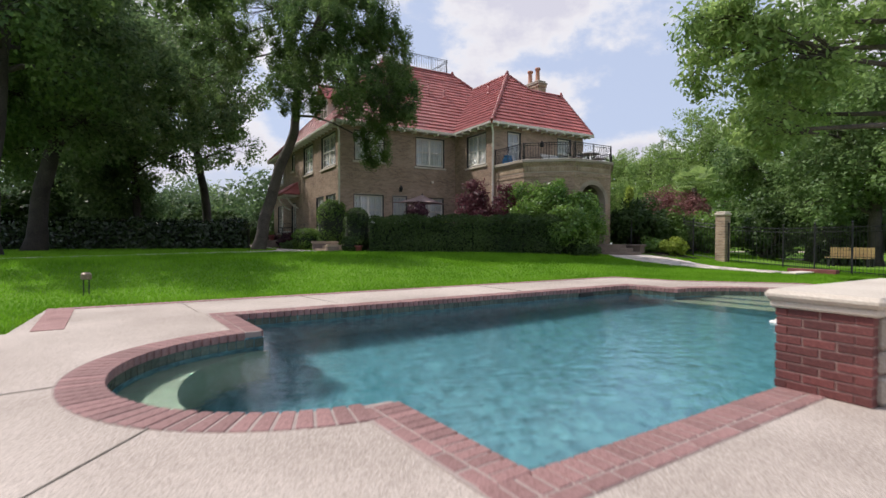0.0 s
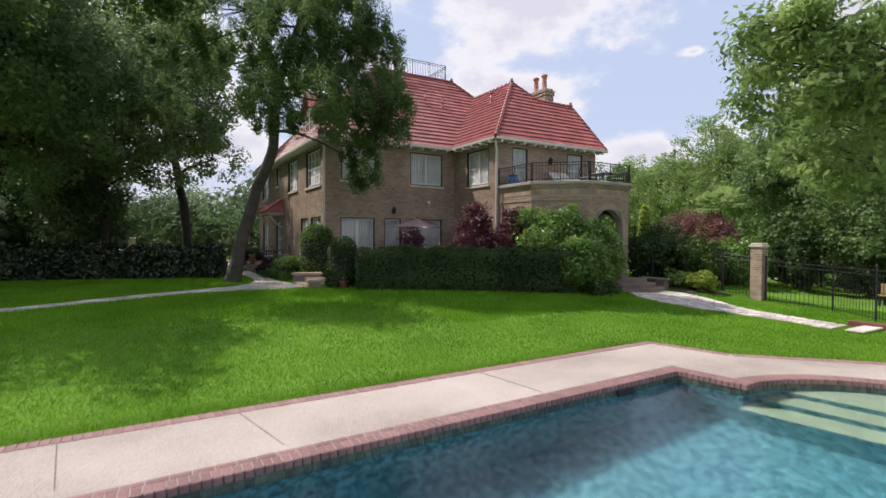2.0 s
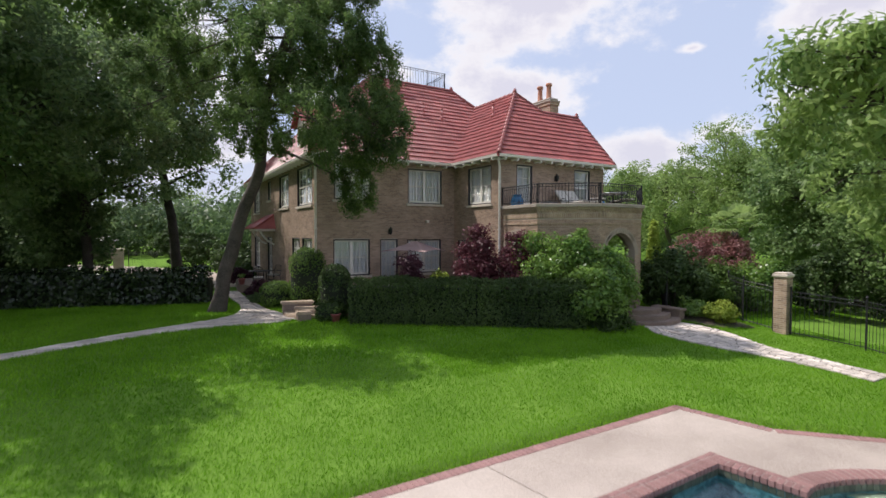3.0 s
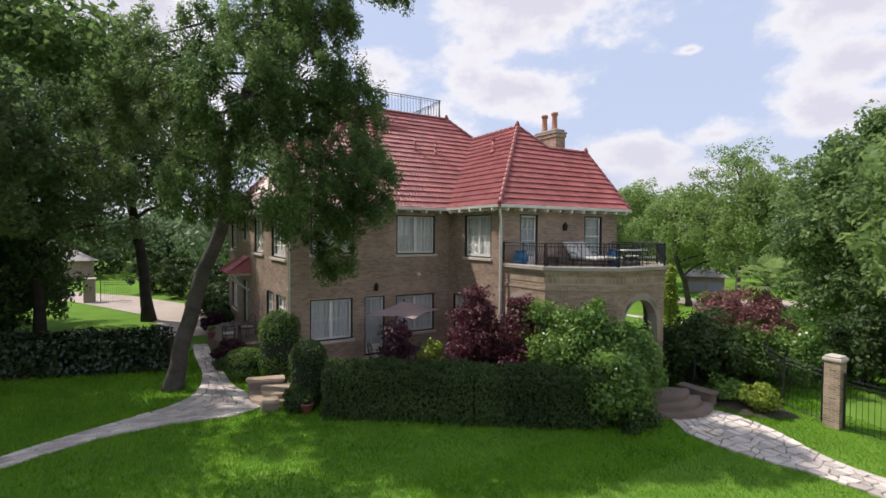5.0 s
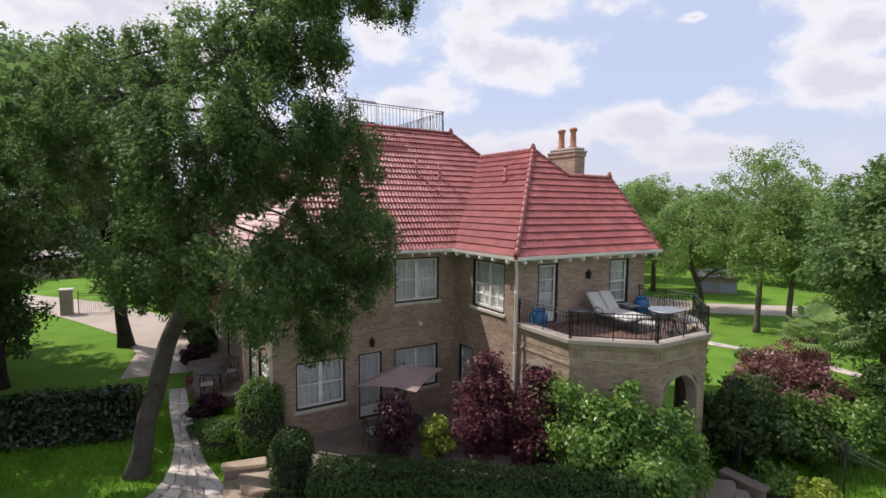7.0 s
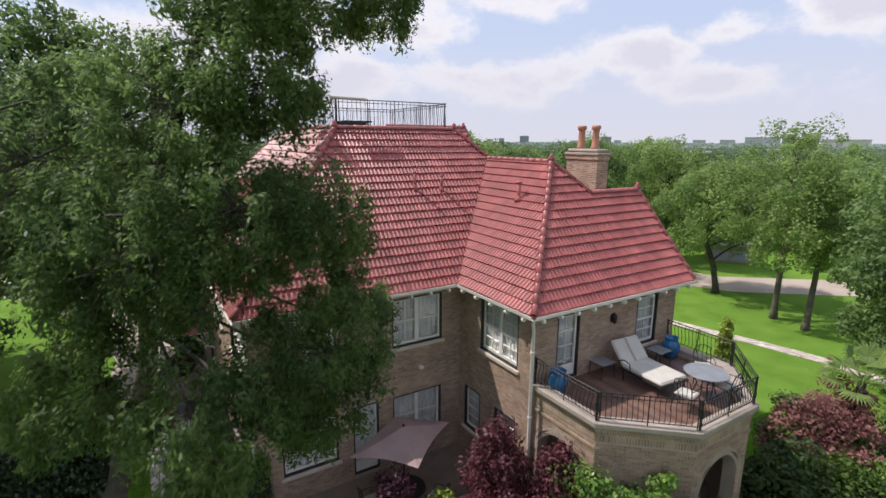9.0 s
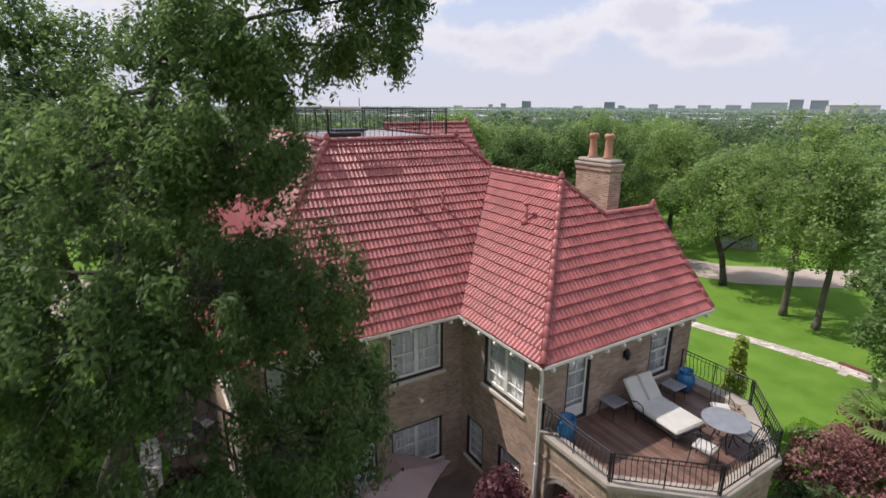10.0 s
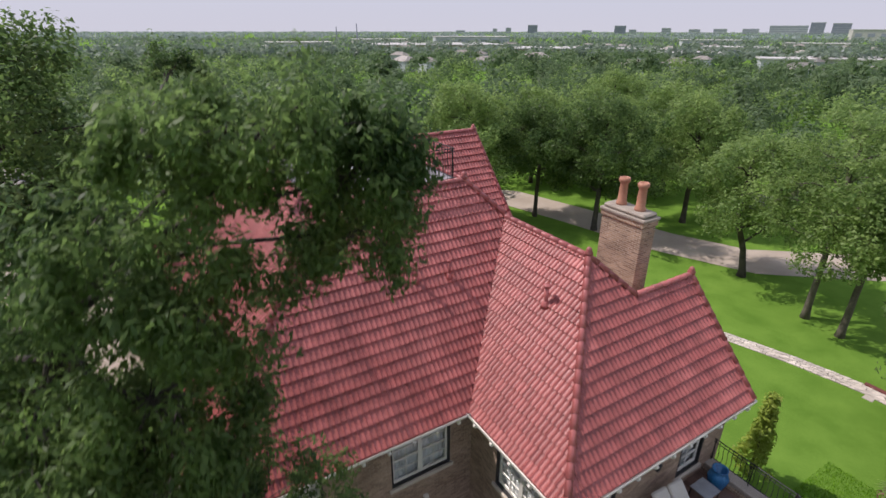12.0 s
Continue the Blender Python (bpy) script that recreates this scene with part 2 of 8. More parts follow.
def ripple(m):
    """Small wind ripples on the water."""
    nt = m.node_tree
    p = nt.nodes["Principled BSDF"]
    co = nt.nodes.new("ShaderNodeTexCoord")
    mp = nt.nodes.new("ShaderNodeMapping")
    mp.inputs["Scale"].default_value = (1.0, 1.5, 1.0)
    link(nt, co, "Object", mp, 0)
    n1 = nt.nodes.new("ShaderNodeTexNoise")
    n1.inputs["Scale"].default_value, n1.inputs["Detail"].default_value, n1.inputs["Distortion"].default_value = 4.4, 4.0, 0.6
    n2 = nt.nodes.new("ShaderNodeTexNoise")
    n2.inputs["Scale"].default_value, n2.inputs["Detail"].default_value = 15.0, 3.0
    link(nt, mp, 0, n1, "Vector")
    link(nt, mp, 0, n2, "Vector")
    ad = nt.nodes.new("ShaderNodeMath")
    ad.operation = "MULTIPLY_ADD"
    ad.inputs[1].default_value = 0.3
    link(nt, n2, 0, ad, 0)
    link(nt, n1, 0, ad, 2)
    bp = nt.nodes.new("ShaderNodeBump")
    bp.inputs["Strength"].default_value, bp.inputs["Distance"].default_value = 0.7, 0.014
    link(nt, ad, 0, bp, "Height")
    link(nt, bp, 0, p, "Normal")


ripple(M_WATER)


def caustic_mottled_plaster():
    """Blue-green pebbled plaster: pale patches a hand wide paint in caustics, pebbles within them."""
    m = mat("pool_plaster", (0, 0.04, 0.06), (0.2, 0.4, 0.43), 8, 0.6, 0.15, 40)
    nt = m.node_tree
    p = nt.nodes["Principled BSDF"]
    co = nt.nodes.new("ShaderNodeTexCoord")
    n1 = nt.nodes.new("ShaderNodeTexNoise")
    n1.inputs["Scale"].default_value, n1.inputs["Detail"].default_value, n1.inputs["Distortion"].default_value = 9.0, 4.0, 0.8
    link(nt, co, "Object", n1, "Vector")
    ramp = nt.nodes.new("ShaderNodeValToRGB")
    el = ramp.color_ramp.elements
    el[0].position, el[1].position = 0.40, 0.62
    # the pale end stands in for sunlight rippling on the floor
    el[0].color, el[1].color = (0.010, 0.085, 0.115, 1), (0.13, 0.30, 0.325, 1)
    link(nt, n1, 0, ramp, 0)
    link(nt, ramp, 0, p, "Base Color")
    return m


M_POOL = caustic_mottled_plaster()
M_BARK = mat("tree_bark", (0.035, 0.028, 0.024), (0.12, 0.10, 0.085), 5, 0.95, 1.0, 28)
M_BARKDARK = mat("dark_bark", (0.016, 0.013, 0.011), (0.065, 0.053, 0.045), 5, 0.95, 1.0, 28)
M_BARKPALE = mat("pale_bark", (0.07, 0.06, 0.045), (0.19, 0.165, 0.13), 5, 0.95, 0.9, 28)
M_LEAF = leaf_mat("oak_leaves", (0.044, 0.095, 0.032), (0.22, 0.32, 0.098), 0.45, 0.68)
M_LEAFLIGHT = leaf_mat("elm_leaves", (0.115, 0.205, 0.060), (0.39, 0.51, 0.165), 0.5, 0.6)
M_LEAFDARK = leaf_mat("dark_leaves", (0.055, 0.110, 0.045), (0.255, 0.355, 0.14), 0.45, 0.62)
M_HEDGE = leaf_mat("hedge_leaves", (0.024, 0.052, 0.015), (0.115, 0.18, 0.050))
M_HEDGEGLOSS = leaf_mat("glossy_hedge_leaves", (0.014, 0.030, 0.012), (0.060, 0.095, 0.034), 0.25, 0.3, 0.6)
# Near-black solid filling: the shade deep in the foliage is its colour.
M_HEDGECORE = mat("hedge_inner_shade", (0.008, 0.014, 0.006), (0.02, 0.03, 0.012), 10, 0.9, 0.4, 50)
M_SHRUB = leaf_mat("photinia_leaves", (0.050, 0.135, 0.025), (0.33, 0.49, 0.10), 0.32, 0.45, 0.5)
M_PURPLE = leaf_mat("purple_leaves", (0.060, 0.020, 0.028), (0.26, 0.085, 0.105))
M_PLUM = leaf_mat("dark_plum_leaves", (0.034, 0.013, 0.022), (0.14, 0.050, 0.075))
M_MAPLE = leaf_mat("red_maple_leaves", (0.17, 0.070, 0.068), (0.50, 0.24, 0.225))
M_YELLOW = leaf_mat("golden_leaves", (0.15, 0.23, 0.025), (0.43, 0.50, 0.085))
M_YOUNG = leaf_mat("young_conifer_leaves", (0.22, 0.31, 0.04), (0.50, 0.58, 0.12), 0.5, 0.5)
M_CLIP = leaf_mat("boxwood_leaves", (0.034, 0.085, 0.014), (0.15, 0.235, 0.042))
M_FLAG = mat("flagstone", (0.42, 0.355, 0.305), (0.76, 0.675, 0.60), 3, 0.9, 0.6, 45, vary=0.25)
M_PATHBED = mat("path_joint", (0.13, 0.11, 0.09), (0.26, 0.225, 0.185), 6, 0.95, 0.6, 60)
# Distance haze is put into this leaf colour.
M_HAZEWOODS = leaf_mat("haze_tinted_horizon_leaves", (0.22, 0.27, 0.27), (0.34, 0.38, 0.38))
M_WOODS = leaf_mat("woodland_leaves", (0.065, 0.13, 0.042), (0.28, 0.395, 0.135), 0.5, 0.5)
M_WOODLAND = leaf_mat("far_broadleaf_leaves", (0.052, 0.098, 0.045), (0.215, 0.295, 0.135), 0.5, 0.5)
M_BOX = leaf_mat("clipped_boxwood_leaves", (0.050, 0.120, 0.022), (0.225, 0.345, 0.062))
M_SANDSTONE = mat("worn_sandstone", (0.27, 0.20, 0.14), (0.50, 0.39, 0.285), 4, 0.9, 0.5, 50)
M_PINE = mat("weathered_yellow_boards", (0.20, 0.135, 0.055), (0.34, 0.24, 0.10), 5, 0.8, 0.3, 40, vary=0.2)
# Greyed leaf green carries the haze over the plain.
M_FARWOODS = leaf_mat("haze_tinted_far_leaves", (0.12, 0.165, 0.125), (0.22, 0.27, 0.20))
M_SOIL = mat("mulch", (0.03, 0.022, 0.016), (0.10, 0.075, 0.055), 8, 0.95, 0.9, 50)
M_STEP = mat("worn_concrete", (0.15, 0.11, 0.085), (0.28, 0.21, 0.17), 4, 0.9, 0.5, 60)
M_ROAD = mat("drive_concrete", (0.34, 0.27, 0.215), (0.49, 0.41, 0.34), 1.2, 0.9, 0.3, 40)
M_PLANK = mat("deck_plank", (0.105, 0.058, 0.042), (0.20, 0.115, 0.085), 7, 0.45, 0.3, 40, vary=0.25)
# Near-black colour gives unlit rooms and openings their shade.
M_DARK = mat("dark_interior_shade", (0.02, 0.018, 0.016), (0.04, 0.036, 0.03), 4, 0.9, 0.1, 30)


# ---- mesh helpers ----
def obj(name, bm, material, parent=None, label="", smooth=False):
    me = bpy.data.meshes.new(name)
    bmesh.ops.recalc_face_normals(bm, faces=bm.faces)
    bm.to_mesh(me)
    bm.free()
    for m in material if isinstance(material, (list, tuple)) else [material]:
        me.materials.append(m)
    if smooth:
        me.polygons.foreach_set("use_smooth", [True] * len(me.polygons))
    ob = new(name, me)
    ob.parent = parent
    return tagged(ob, label)


def part(name, bm, material, parent, label="", smooth=False):
    return obj(name, bm, material, parent, label, smooth)


def raw(name, verts, faces, material, parent=None, label="", smooth=False):
    me = bpy.data.meshes.new(name)
    me.from_pydata(verts, [], faces)
    me.materials.append(material)
    if smooth:
        me.polygons.foreach_set("use_smooth", [True] * len(me.polygons))
    ob = new(name, me)
    ob.parent = parent
    return tagged(ob, label)


def empty(name, label, category, at=(0, 0, 0), group="", kind=""):
    ob = new(name)
    ob.location = at
    ob.empty_display_size = 0.2
    return tagged(ob, label, category, group, kind)


def add_box(bm, x0, y0, z0, x1, y1, z1, bevel=0.0, m=None):
    r = bmesh.ops.create_cube(bm, size=1.0)
    vs = r["verts"]
    for v in vs:
        v.co = Vector(((x0 + x1) / 2 + v.co.x * (x1 - x0), (y0 + y1) / 2 + v.co.y * (y1 - y0), (z0 + z1) / 2 + v.co.z * (z1 - z0)))
    if bevel:
        es = list({e for v in vs for e in v.link_edges})
        r = bmesh.ops.bevel(bm, geom=es, offset=bevel, segments=1, affect="EDGES", clamp_overlap=True)
        vs = list({v for f in r["faces"] for v in f.verts} | {v for v in vs if v.is_valid})
    if m is not None:
        bmesh.ops.transform(bm, matrix=m, verts=vs)
    return vs


def box(x0, y0, z0, x1, y1, z1, bevel=0.0, m=None):
    bm = bmesh.new()
    add_box(bm, x0, y0, z0, x1, y1, z1, bevel, m)
    return bm


def uv_box(x0, y0, z0, x1, y1, z1):
    """A box with its UV in metres, for brick."""
    bm = bmesh.new()
    uv = bm.loops.layers.uv.new("UVMap")
    add_box(bm, x0, y0, z0, x1, y1, z1)
    for f in bm.faces:
        for l in f.loops:
            l[uv].uv = (l.vert.co.x + l.vert.co.y, l.vert.co.z)
    return bm


def add_prism(bm, ring, z0, z1):
    """A ring of (x, y) drawn up from z0 to z1."""
    lo = [bm.verts.new((x, y, z0)) for x, y in ring]
    hi = [bm.verts.new((x, y, z1)) for x, y in ring]
    n = len(ring)
    bm.faces.new(lo)
    bm.faces.new(hi)
    for i in range(n):
        bm.faces.new((lo[i], lo[(i + 1) % n], hi[(i + 1) % n], hi[i]))


def prism(ring, z0, z1):
    bm = bmesh.new()
    add_prism(bm, ring, z0, z1)
    return bm


def add_tube(bm, pts, radii, sides=8, cap=True):
    """A round bar through the points, with a radius at each."""
    pts = [Vector(p) for p in pts]
    if not hasattr(radii, "__len__"):
        radii = [radii] * len(pts)
    rings = []
    side = None
    for i, p in enumerate(pts):
        d = (pts[min(i + 1, len(pts) - 1)] - pts[max(i - 1, 0)]).normalized()
        if side is None:
            side = d.orthogonal().normalized()
        side = (side - d * side.dot(d)).normalized()
        other = d.cross(side)
        rings.append([bm.verts.new(p + (side * math.cos(a) + other * math.sin(a)) * radii[i]) for a in (2 * math.pi * k / sides for k in range(sides))])
    for a, b in zip(rings, rings[1:]):
        for k in range(sides):
            bm.faces.new((a[k], a[(k + 1) % sides], b[(k + 1) % sides], b[k]))
    if cap:
        bm.faces.new(rings[0][::-1])
        bm.faces.new(rings[-1])


def tube(pts, radii, sides=8):
    bm = bmesh.new()
    add_tube(bm, pts, radii, sides)
    return bm


def lathe(profile, at=(0, 0, 0), sides=20):
    """A turned form from (radius, height) pairs."""
    bm = bmesh.new()
    rings = [[bm.verts.new((at[0] + r * math.cos(2 * math.pi * k / sides), at[1] + r * math.sin(2 * math.pi * k / sides), at[2] + h)) for k in range(sides)] for r, h in profile]
    for a, b in zip(rings, rings[1:]):
        for k in range(sides):
            bm.faces.new((a[k], a[(k + 1) % sides], b[(k + 1) % sides], b[k]))
    bm.faces.new(rings[0][::-1])
    bm.faces.new(rings[-1])
    return bm


def smooth01(t):
    t = min(max(t, 0.0), 1.0)
    return t * t * (3 - 2 * t)


def gz(x, y):
    """Height of the ground: level round the pool, a bank up to the house, falling away to the east."""
    z = 0.50 * smooth01((y - 9.9) / 6.5) - 0.03
    z -= 0.75 * smooth01((x - 22) / 16) * smooth01((y - 6) / 8)
    far = max(abs(x - 10), abs(y - 20))
    z -= 6.0 * smooth01((far - 60) / 300)
    return z


# ---- ground, pool and terrace ----
DECK = [(-0.45, 9.68), (12.2, 9.80), (12.6, 8.12), (14.5, 6.2), (15.2, 2.0), (14.6, -5.0), (-7.0, -5.0), (-7.0, 7.35), (-0.5, 7.45)]


def inside(ring, x, y):
    r = False
    for (x0, y0), (x1, y1) in zip(ring, ring[1:] + ring[:1]):
        if (y0 > y) != (y1 > y) and x < (x1 - x0) * (y - y0) / (y1 - y0) + x0:
            r = not r
    return r


def edge_gap(ring, x, y):
    best = 1e9
    for (x0, y0), (x1, y1) in zip(ring, ring[1:] + ring[:1]):
        dx, dy = x1 - x0, y1 - y0
        t = min(max(((x - x0) * dx + (y - y0) * dy) / (dx * dx + dy * dy), 0), 1)
        best = min(best, math.hypot(x - x0 - t * dx, y - y0 - t * dy))
    return best


def ground_axis(lo, hi, fine_lo, fine_hi):
    a, v = [], fine_lo
    step = 1.0
    while v > lo:
        a.append(v)
        v -= step
        step *= 1.22
    a.append(lo)
    a = a[::-1]
    v = fine_lo + 0.5
    while v < fine_hi:
        a.append(v)
        v += 0.5
    step = 0.6
    while v < hi:
        a.append(v)
        v += step
        step *= 1.22
    a.append(hi)
    return a


def build_ground():
    xs = ground_axis(-4500, 4500, -9, 26)
    ys = ground_axis(-4500, 4500, -7, 40)
    verts, faces = [], []
    for y in ys:
        for x in xs:
            z = gz(x, y)
            if -8 < x < 16 and -6 < y < 11 and inside(DECK, x, y) and edge_gap(DECK, x, y) > 0.12:
                z = -2.6
            verts.append((x, y, z))
    n = len(xs)
    for j in range(len(ys) - 1):
        for i in range(n - 1):
            faces.append((j * n + i, j * n + i + 1, j * n + n + i + 1, j * n + n + i))
    g = raw("ground", verts, faces, M_GRASS, smooth=True)
    return tagged(g, "mown green lawn sloping up to the house", "lawn", kind="structure")


build_ground()

PW, PE, PS, PN = 2.15, 10.6, 1.95, 7.82
BAYW, BAYE = (2.15, 4.78, 1.53), (10.6, 4.75, 1.95)


# the pool is laid a little out of square
QUAD = ((2.42, 1.92), (11.3, 2.3), (10.42, 7.86), (1.90, 7.68))


def skew(x, y):
    u, v = (x - PW) / (PE - PW), (y - PS) / (PN - PS)
    w = ((1 - u) * (1 - v), u * (1 - v), u * v, (1 - u) * v)
    return sum(k * q[0] for k, q in zip(w, QUAD)), sum(k * q[1] for k, q in zip(w, QUAD))


def pool_ring(off=0.0):
    """The pool's outline, moved outwards by off; anticlockwise."""
    ring = [(PW - off, PS - off), (PE + off, PS - off)]
    cx, cy, r = BAYE
    r += off
    a0 = math.asin(max(-1, min(1, 0))) if r <= 0 else 0
    a1 = math.acos(min(1, off / r))
    ring += [(cx + r * math.cos(a), cy + r * math.sin(a)) for a in np.linspace(-a1, a1, 25)]
    ring += [(PE + off, PN + off), (PW - off, PN + off)]
    cx, cy, r = BAYW
    r += off
    a1 = math.acos(min(1, off / r))
    ring += [(cx - r * math.cos(a), cy + r * math.sin(a)) for a in np.linspace(a1, -a1, 25)]
    return [skew(*p) for p in ring]


def sheet_between(inner, outer, z0, z1):
    """A slab with a hole: outer ring less inner ring."""
    bm = bmesh.new()
    loops = []
    for ring in (outer, inner):
        vs = [bm.verts.new((x, y, z1)) for x, y in ring]
        loops += [bm.edges.new((vs[i], vs[(i + 1) % len(vs)])) for i in range(len(vs))]
    bmesh.ops.triangle_fill(bm, use_beauty=True, use_dissolve=False, edges=loops)
    top = list(bm.faces)
    r = bmesh.ops.extrude_face_region(bm, geom=top)
    for v in r["geom"]:
        if isinstance(v, bmesh.types.BMVert):
            v.co.z = z0
    return bm


def build_pool():
    deck = obj("pool_terrace", sheet_between(pool_ring(0.16), DECK, -0.25, -0.004), M_DECK)
    tagged(deck, "pale pebbled concrete terrace around the pool", "terrace", kind="structure")
    ring = pool_ring(0.0)
    bm = bmesh.new()
    lo = [bm.verts.new((x, y, -1.55)) for x, y in ring]
    hi = [bm.verts.new((x, y, -0.06)) for x, y in ring]
    n = len(ring)
    for i in range(n):
        bm.faces.new((lo[i], lo[(i + 1) % n], hi[(i + 1) % n], hi[i]))
    bm.faces.new(lo)
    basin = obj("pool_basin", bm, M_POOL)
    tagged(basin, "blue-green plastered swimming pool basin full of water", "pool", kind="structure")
    ring = pool_ring(-0.004)
    water = raw("water", [(x, y, -0.16) for x, y in ring], [tuple(range(len(ring)))], M_WATER)
    water.visible_shadow = False
    tagged(water, "clear rippled pool water", "water", kind="structure")
    return basin


build_pool()


# ---- house ----
house = empty("house", "two-storey tan brick house with red clay tile hip roof", "house", (15, 26, 0.4))
HOUSE = Matrix.Translation((15, 26, 0.4)).inverted()
EAVE, Z0 = 6.75, 0.2


def frame_of(o, u):
    """Wall frame: columns along, outwards, up; origin at o. Outwards is to the right of u."""
    u = Vector(u).normalized()
    n = Vector((u.y, -u.x, 0))
    return Matrix(((u.x, n.x, 0, o[0]), (u.y, n.y, 0, o[1]), (0, 0, 1, 0), (0, 0, 0, 1)))


def wall_mesh(length, z0, z1, holes, thick=0.32, ends=False):
    """Wall along x, outer face at y = 0 (outwards +y), with square holes (u0, u1, v0, v1); UV in metres."""
    us = sorted({0.0, length, *[h[0] for h in holes], *[h[1] for h in holes]})
    vs = sorted({z0, z1, *[h[2] for h in holes], *[h[3] for h in holes]})
    bm = bmesh.new()
    uv = bm.loops.layers.uv.new("UVMap")

    def quad(ps, ts):
        f = bm.faces.new([bm.verts.new(p) for p in ps])
        for l, t in zip(f.loops, ts):
            l[uv].uv = t

    def solid(u, v):
        return not any(h[0] < u < h[1] and h[2] < v < h[3] for h in holes)

    for a, b in zip(us, us[1:]):
        for c, d in zip(vs, vs[1:]):
            if solid((a + b) / 2, (c + d) / 2):
                ts = [(a, c), (b, c), (b, d), (a, d)]
                quad([(a, 0, c), (b, 0, c), (b, 0, d), (a, 0, d)], ts)
                quad([(a, -thick, c), (a, -thick, d), (b, -thick, d), (b, -thick, c)], [(a, c), (a, d), (b, d), (b, c)])
    rims = [(h, True) for h in holes] + [((0.0, length, z0, z1), ends)]
    for (a, b, c, d), sides in rims:
        rim = [((a, c), (b, c)), ((a, d), (b, d))] + ([((a, c), (a, d)), ((b, c), (b, d))] if sides else [])
        for p, q in rim:
            quad([(p[0], 0, p[1]), (q[0], 0, q[1]), (q[0], -thick, q[1]), (p[0], -thick, p[1])],
                 [(p[0], p[1]), (q[0], q[1]), (q[0] + thick, q[1] + 0.01), (p[0] + thick, p[1] + 0.01)])
    return bm


LAID = []


def lay_bricks(wall, length, z0, z1, holes=(), arch=None, singles=0):
    """Note a wall for brickwork. holes: (u0, u1, v0, v1); arch: (centre, radius, springing)."""
    wall.data.materials[0] = M_WALLMORTAR
    LAID.append((wall, length, z0, z1, [h[:4] for h in holes], arch, singles))


def brick_courses(wall, length, z0, z1, holes, arch, singles):
    """Running bond, each brick standing a little proud of the mortar."""
    r = random.Random(len(holes) * 7 + int(length * 100))
    verts, faces = [], []
    row, pitch, tall = 0.0675, 0.215, 0.0575
    unit = bpy.data.meshes.new("wall_brick")
    corner = [(0, 0), (0.205, 0), (0.205, tall), (0, tall)]
    quads = [(0, 1, 2, 3), (4, 5, 1, 0), (5, 6, 2, 1), (6, 7, 3, 2), (7, 4, 0, 3)]
    unit.from_pydata([(x, 0.008, z) for x, z in corner] + [(x, -0.01, z) for x, z in corner], [], quads)
    unit.materials.append(M_BRICK)
    for j in range(int((z1 - z0) / row)):
        z = z0 + j * row + 0.005
        mid = z + tall / 2
        gaps = [(a, b) for a, b, c, d in holes if c - 0.03 < mid < d + 0.03]
        if arch and mid < arch[2] + arch[1] + 0.2:
            reach = arch[1] + 0.2 if mid > arch[2] else arch[1]
            half = math.sqrt(max(0.0, reach ** 2 - max(0.0, mid - arch[2]) ** 2))
            gaps.append((arch[0] - half, arch[0] + half))
        u = -pitch / 2 * (j % 2)
        while u < length:
            runs = [(max(u, 0.0), min(u + 0.205, length))]
            for a, b in gaps:
                runs = [q for p in runs for q in ((p[0], min(p[1], a)), (max(p[0], b), p[1])) if q[1] - q[0] > 0.025]
            for a, b in runs:
                out = r.uniform(0.004, 0.010)
                if singles > 0 and b - a > 0.2:
                    singles -= 1
                    q = new("brick", unit)
                    q.parent = wall
                    q.matrix_basis = Matrix.Translation((a, out - 0.008, z))
                    continue
                f0 = len(verts)
                verts += [(x, out, zz) for x, zz in ((a, z), (b, z), (b, z + tall), (a, z + tall))]
                verts += [(x, -0.01, zz) for x, zz in ((a, z), (b, z), (b, z + tall), (a, z + tall))]
                faces += [tuple(f0 + k for k in q) for q in quads]
            u += pitch
    tagged(raw("brickwork", verts, faces, M_BRICK, wall), kind="stuff")


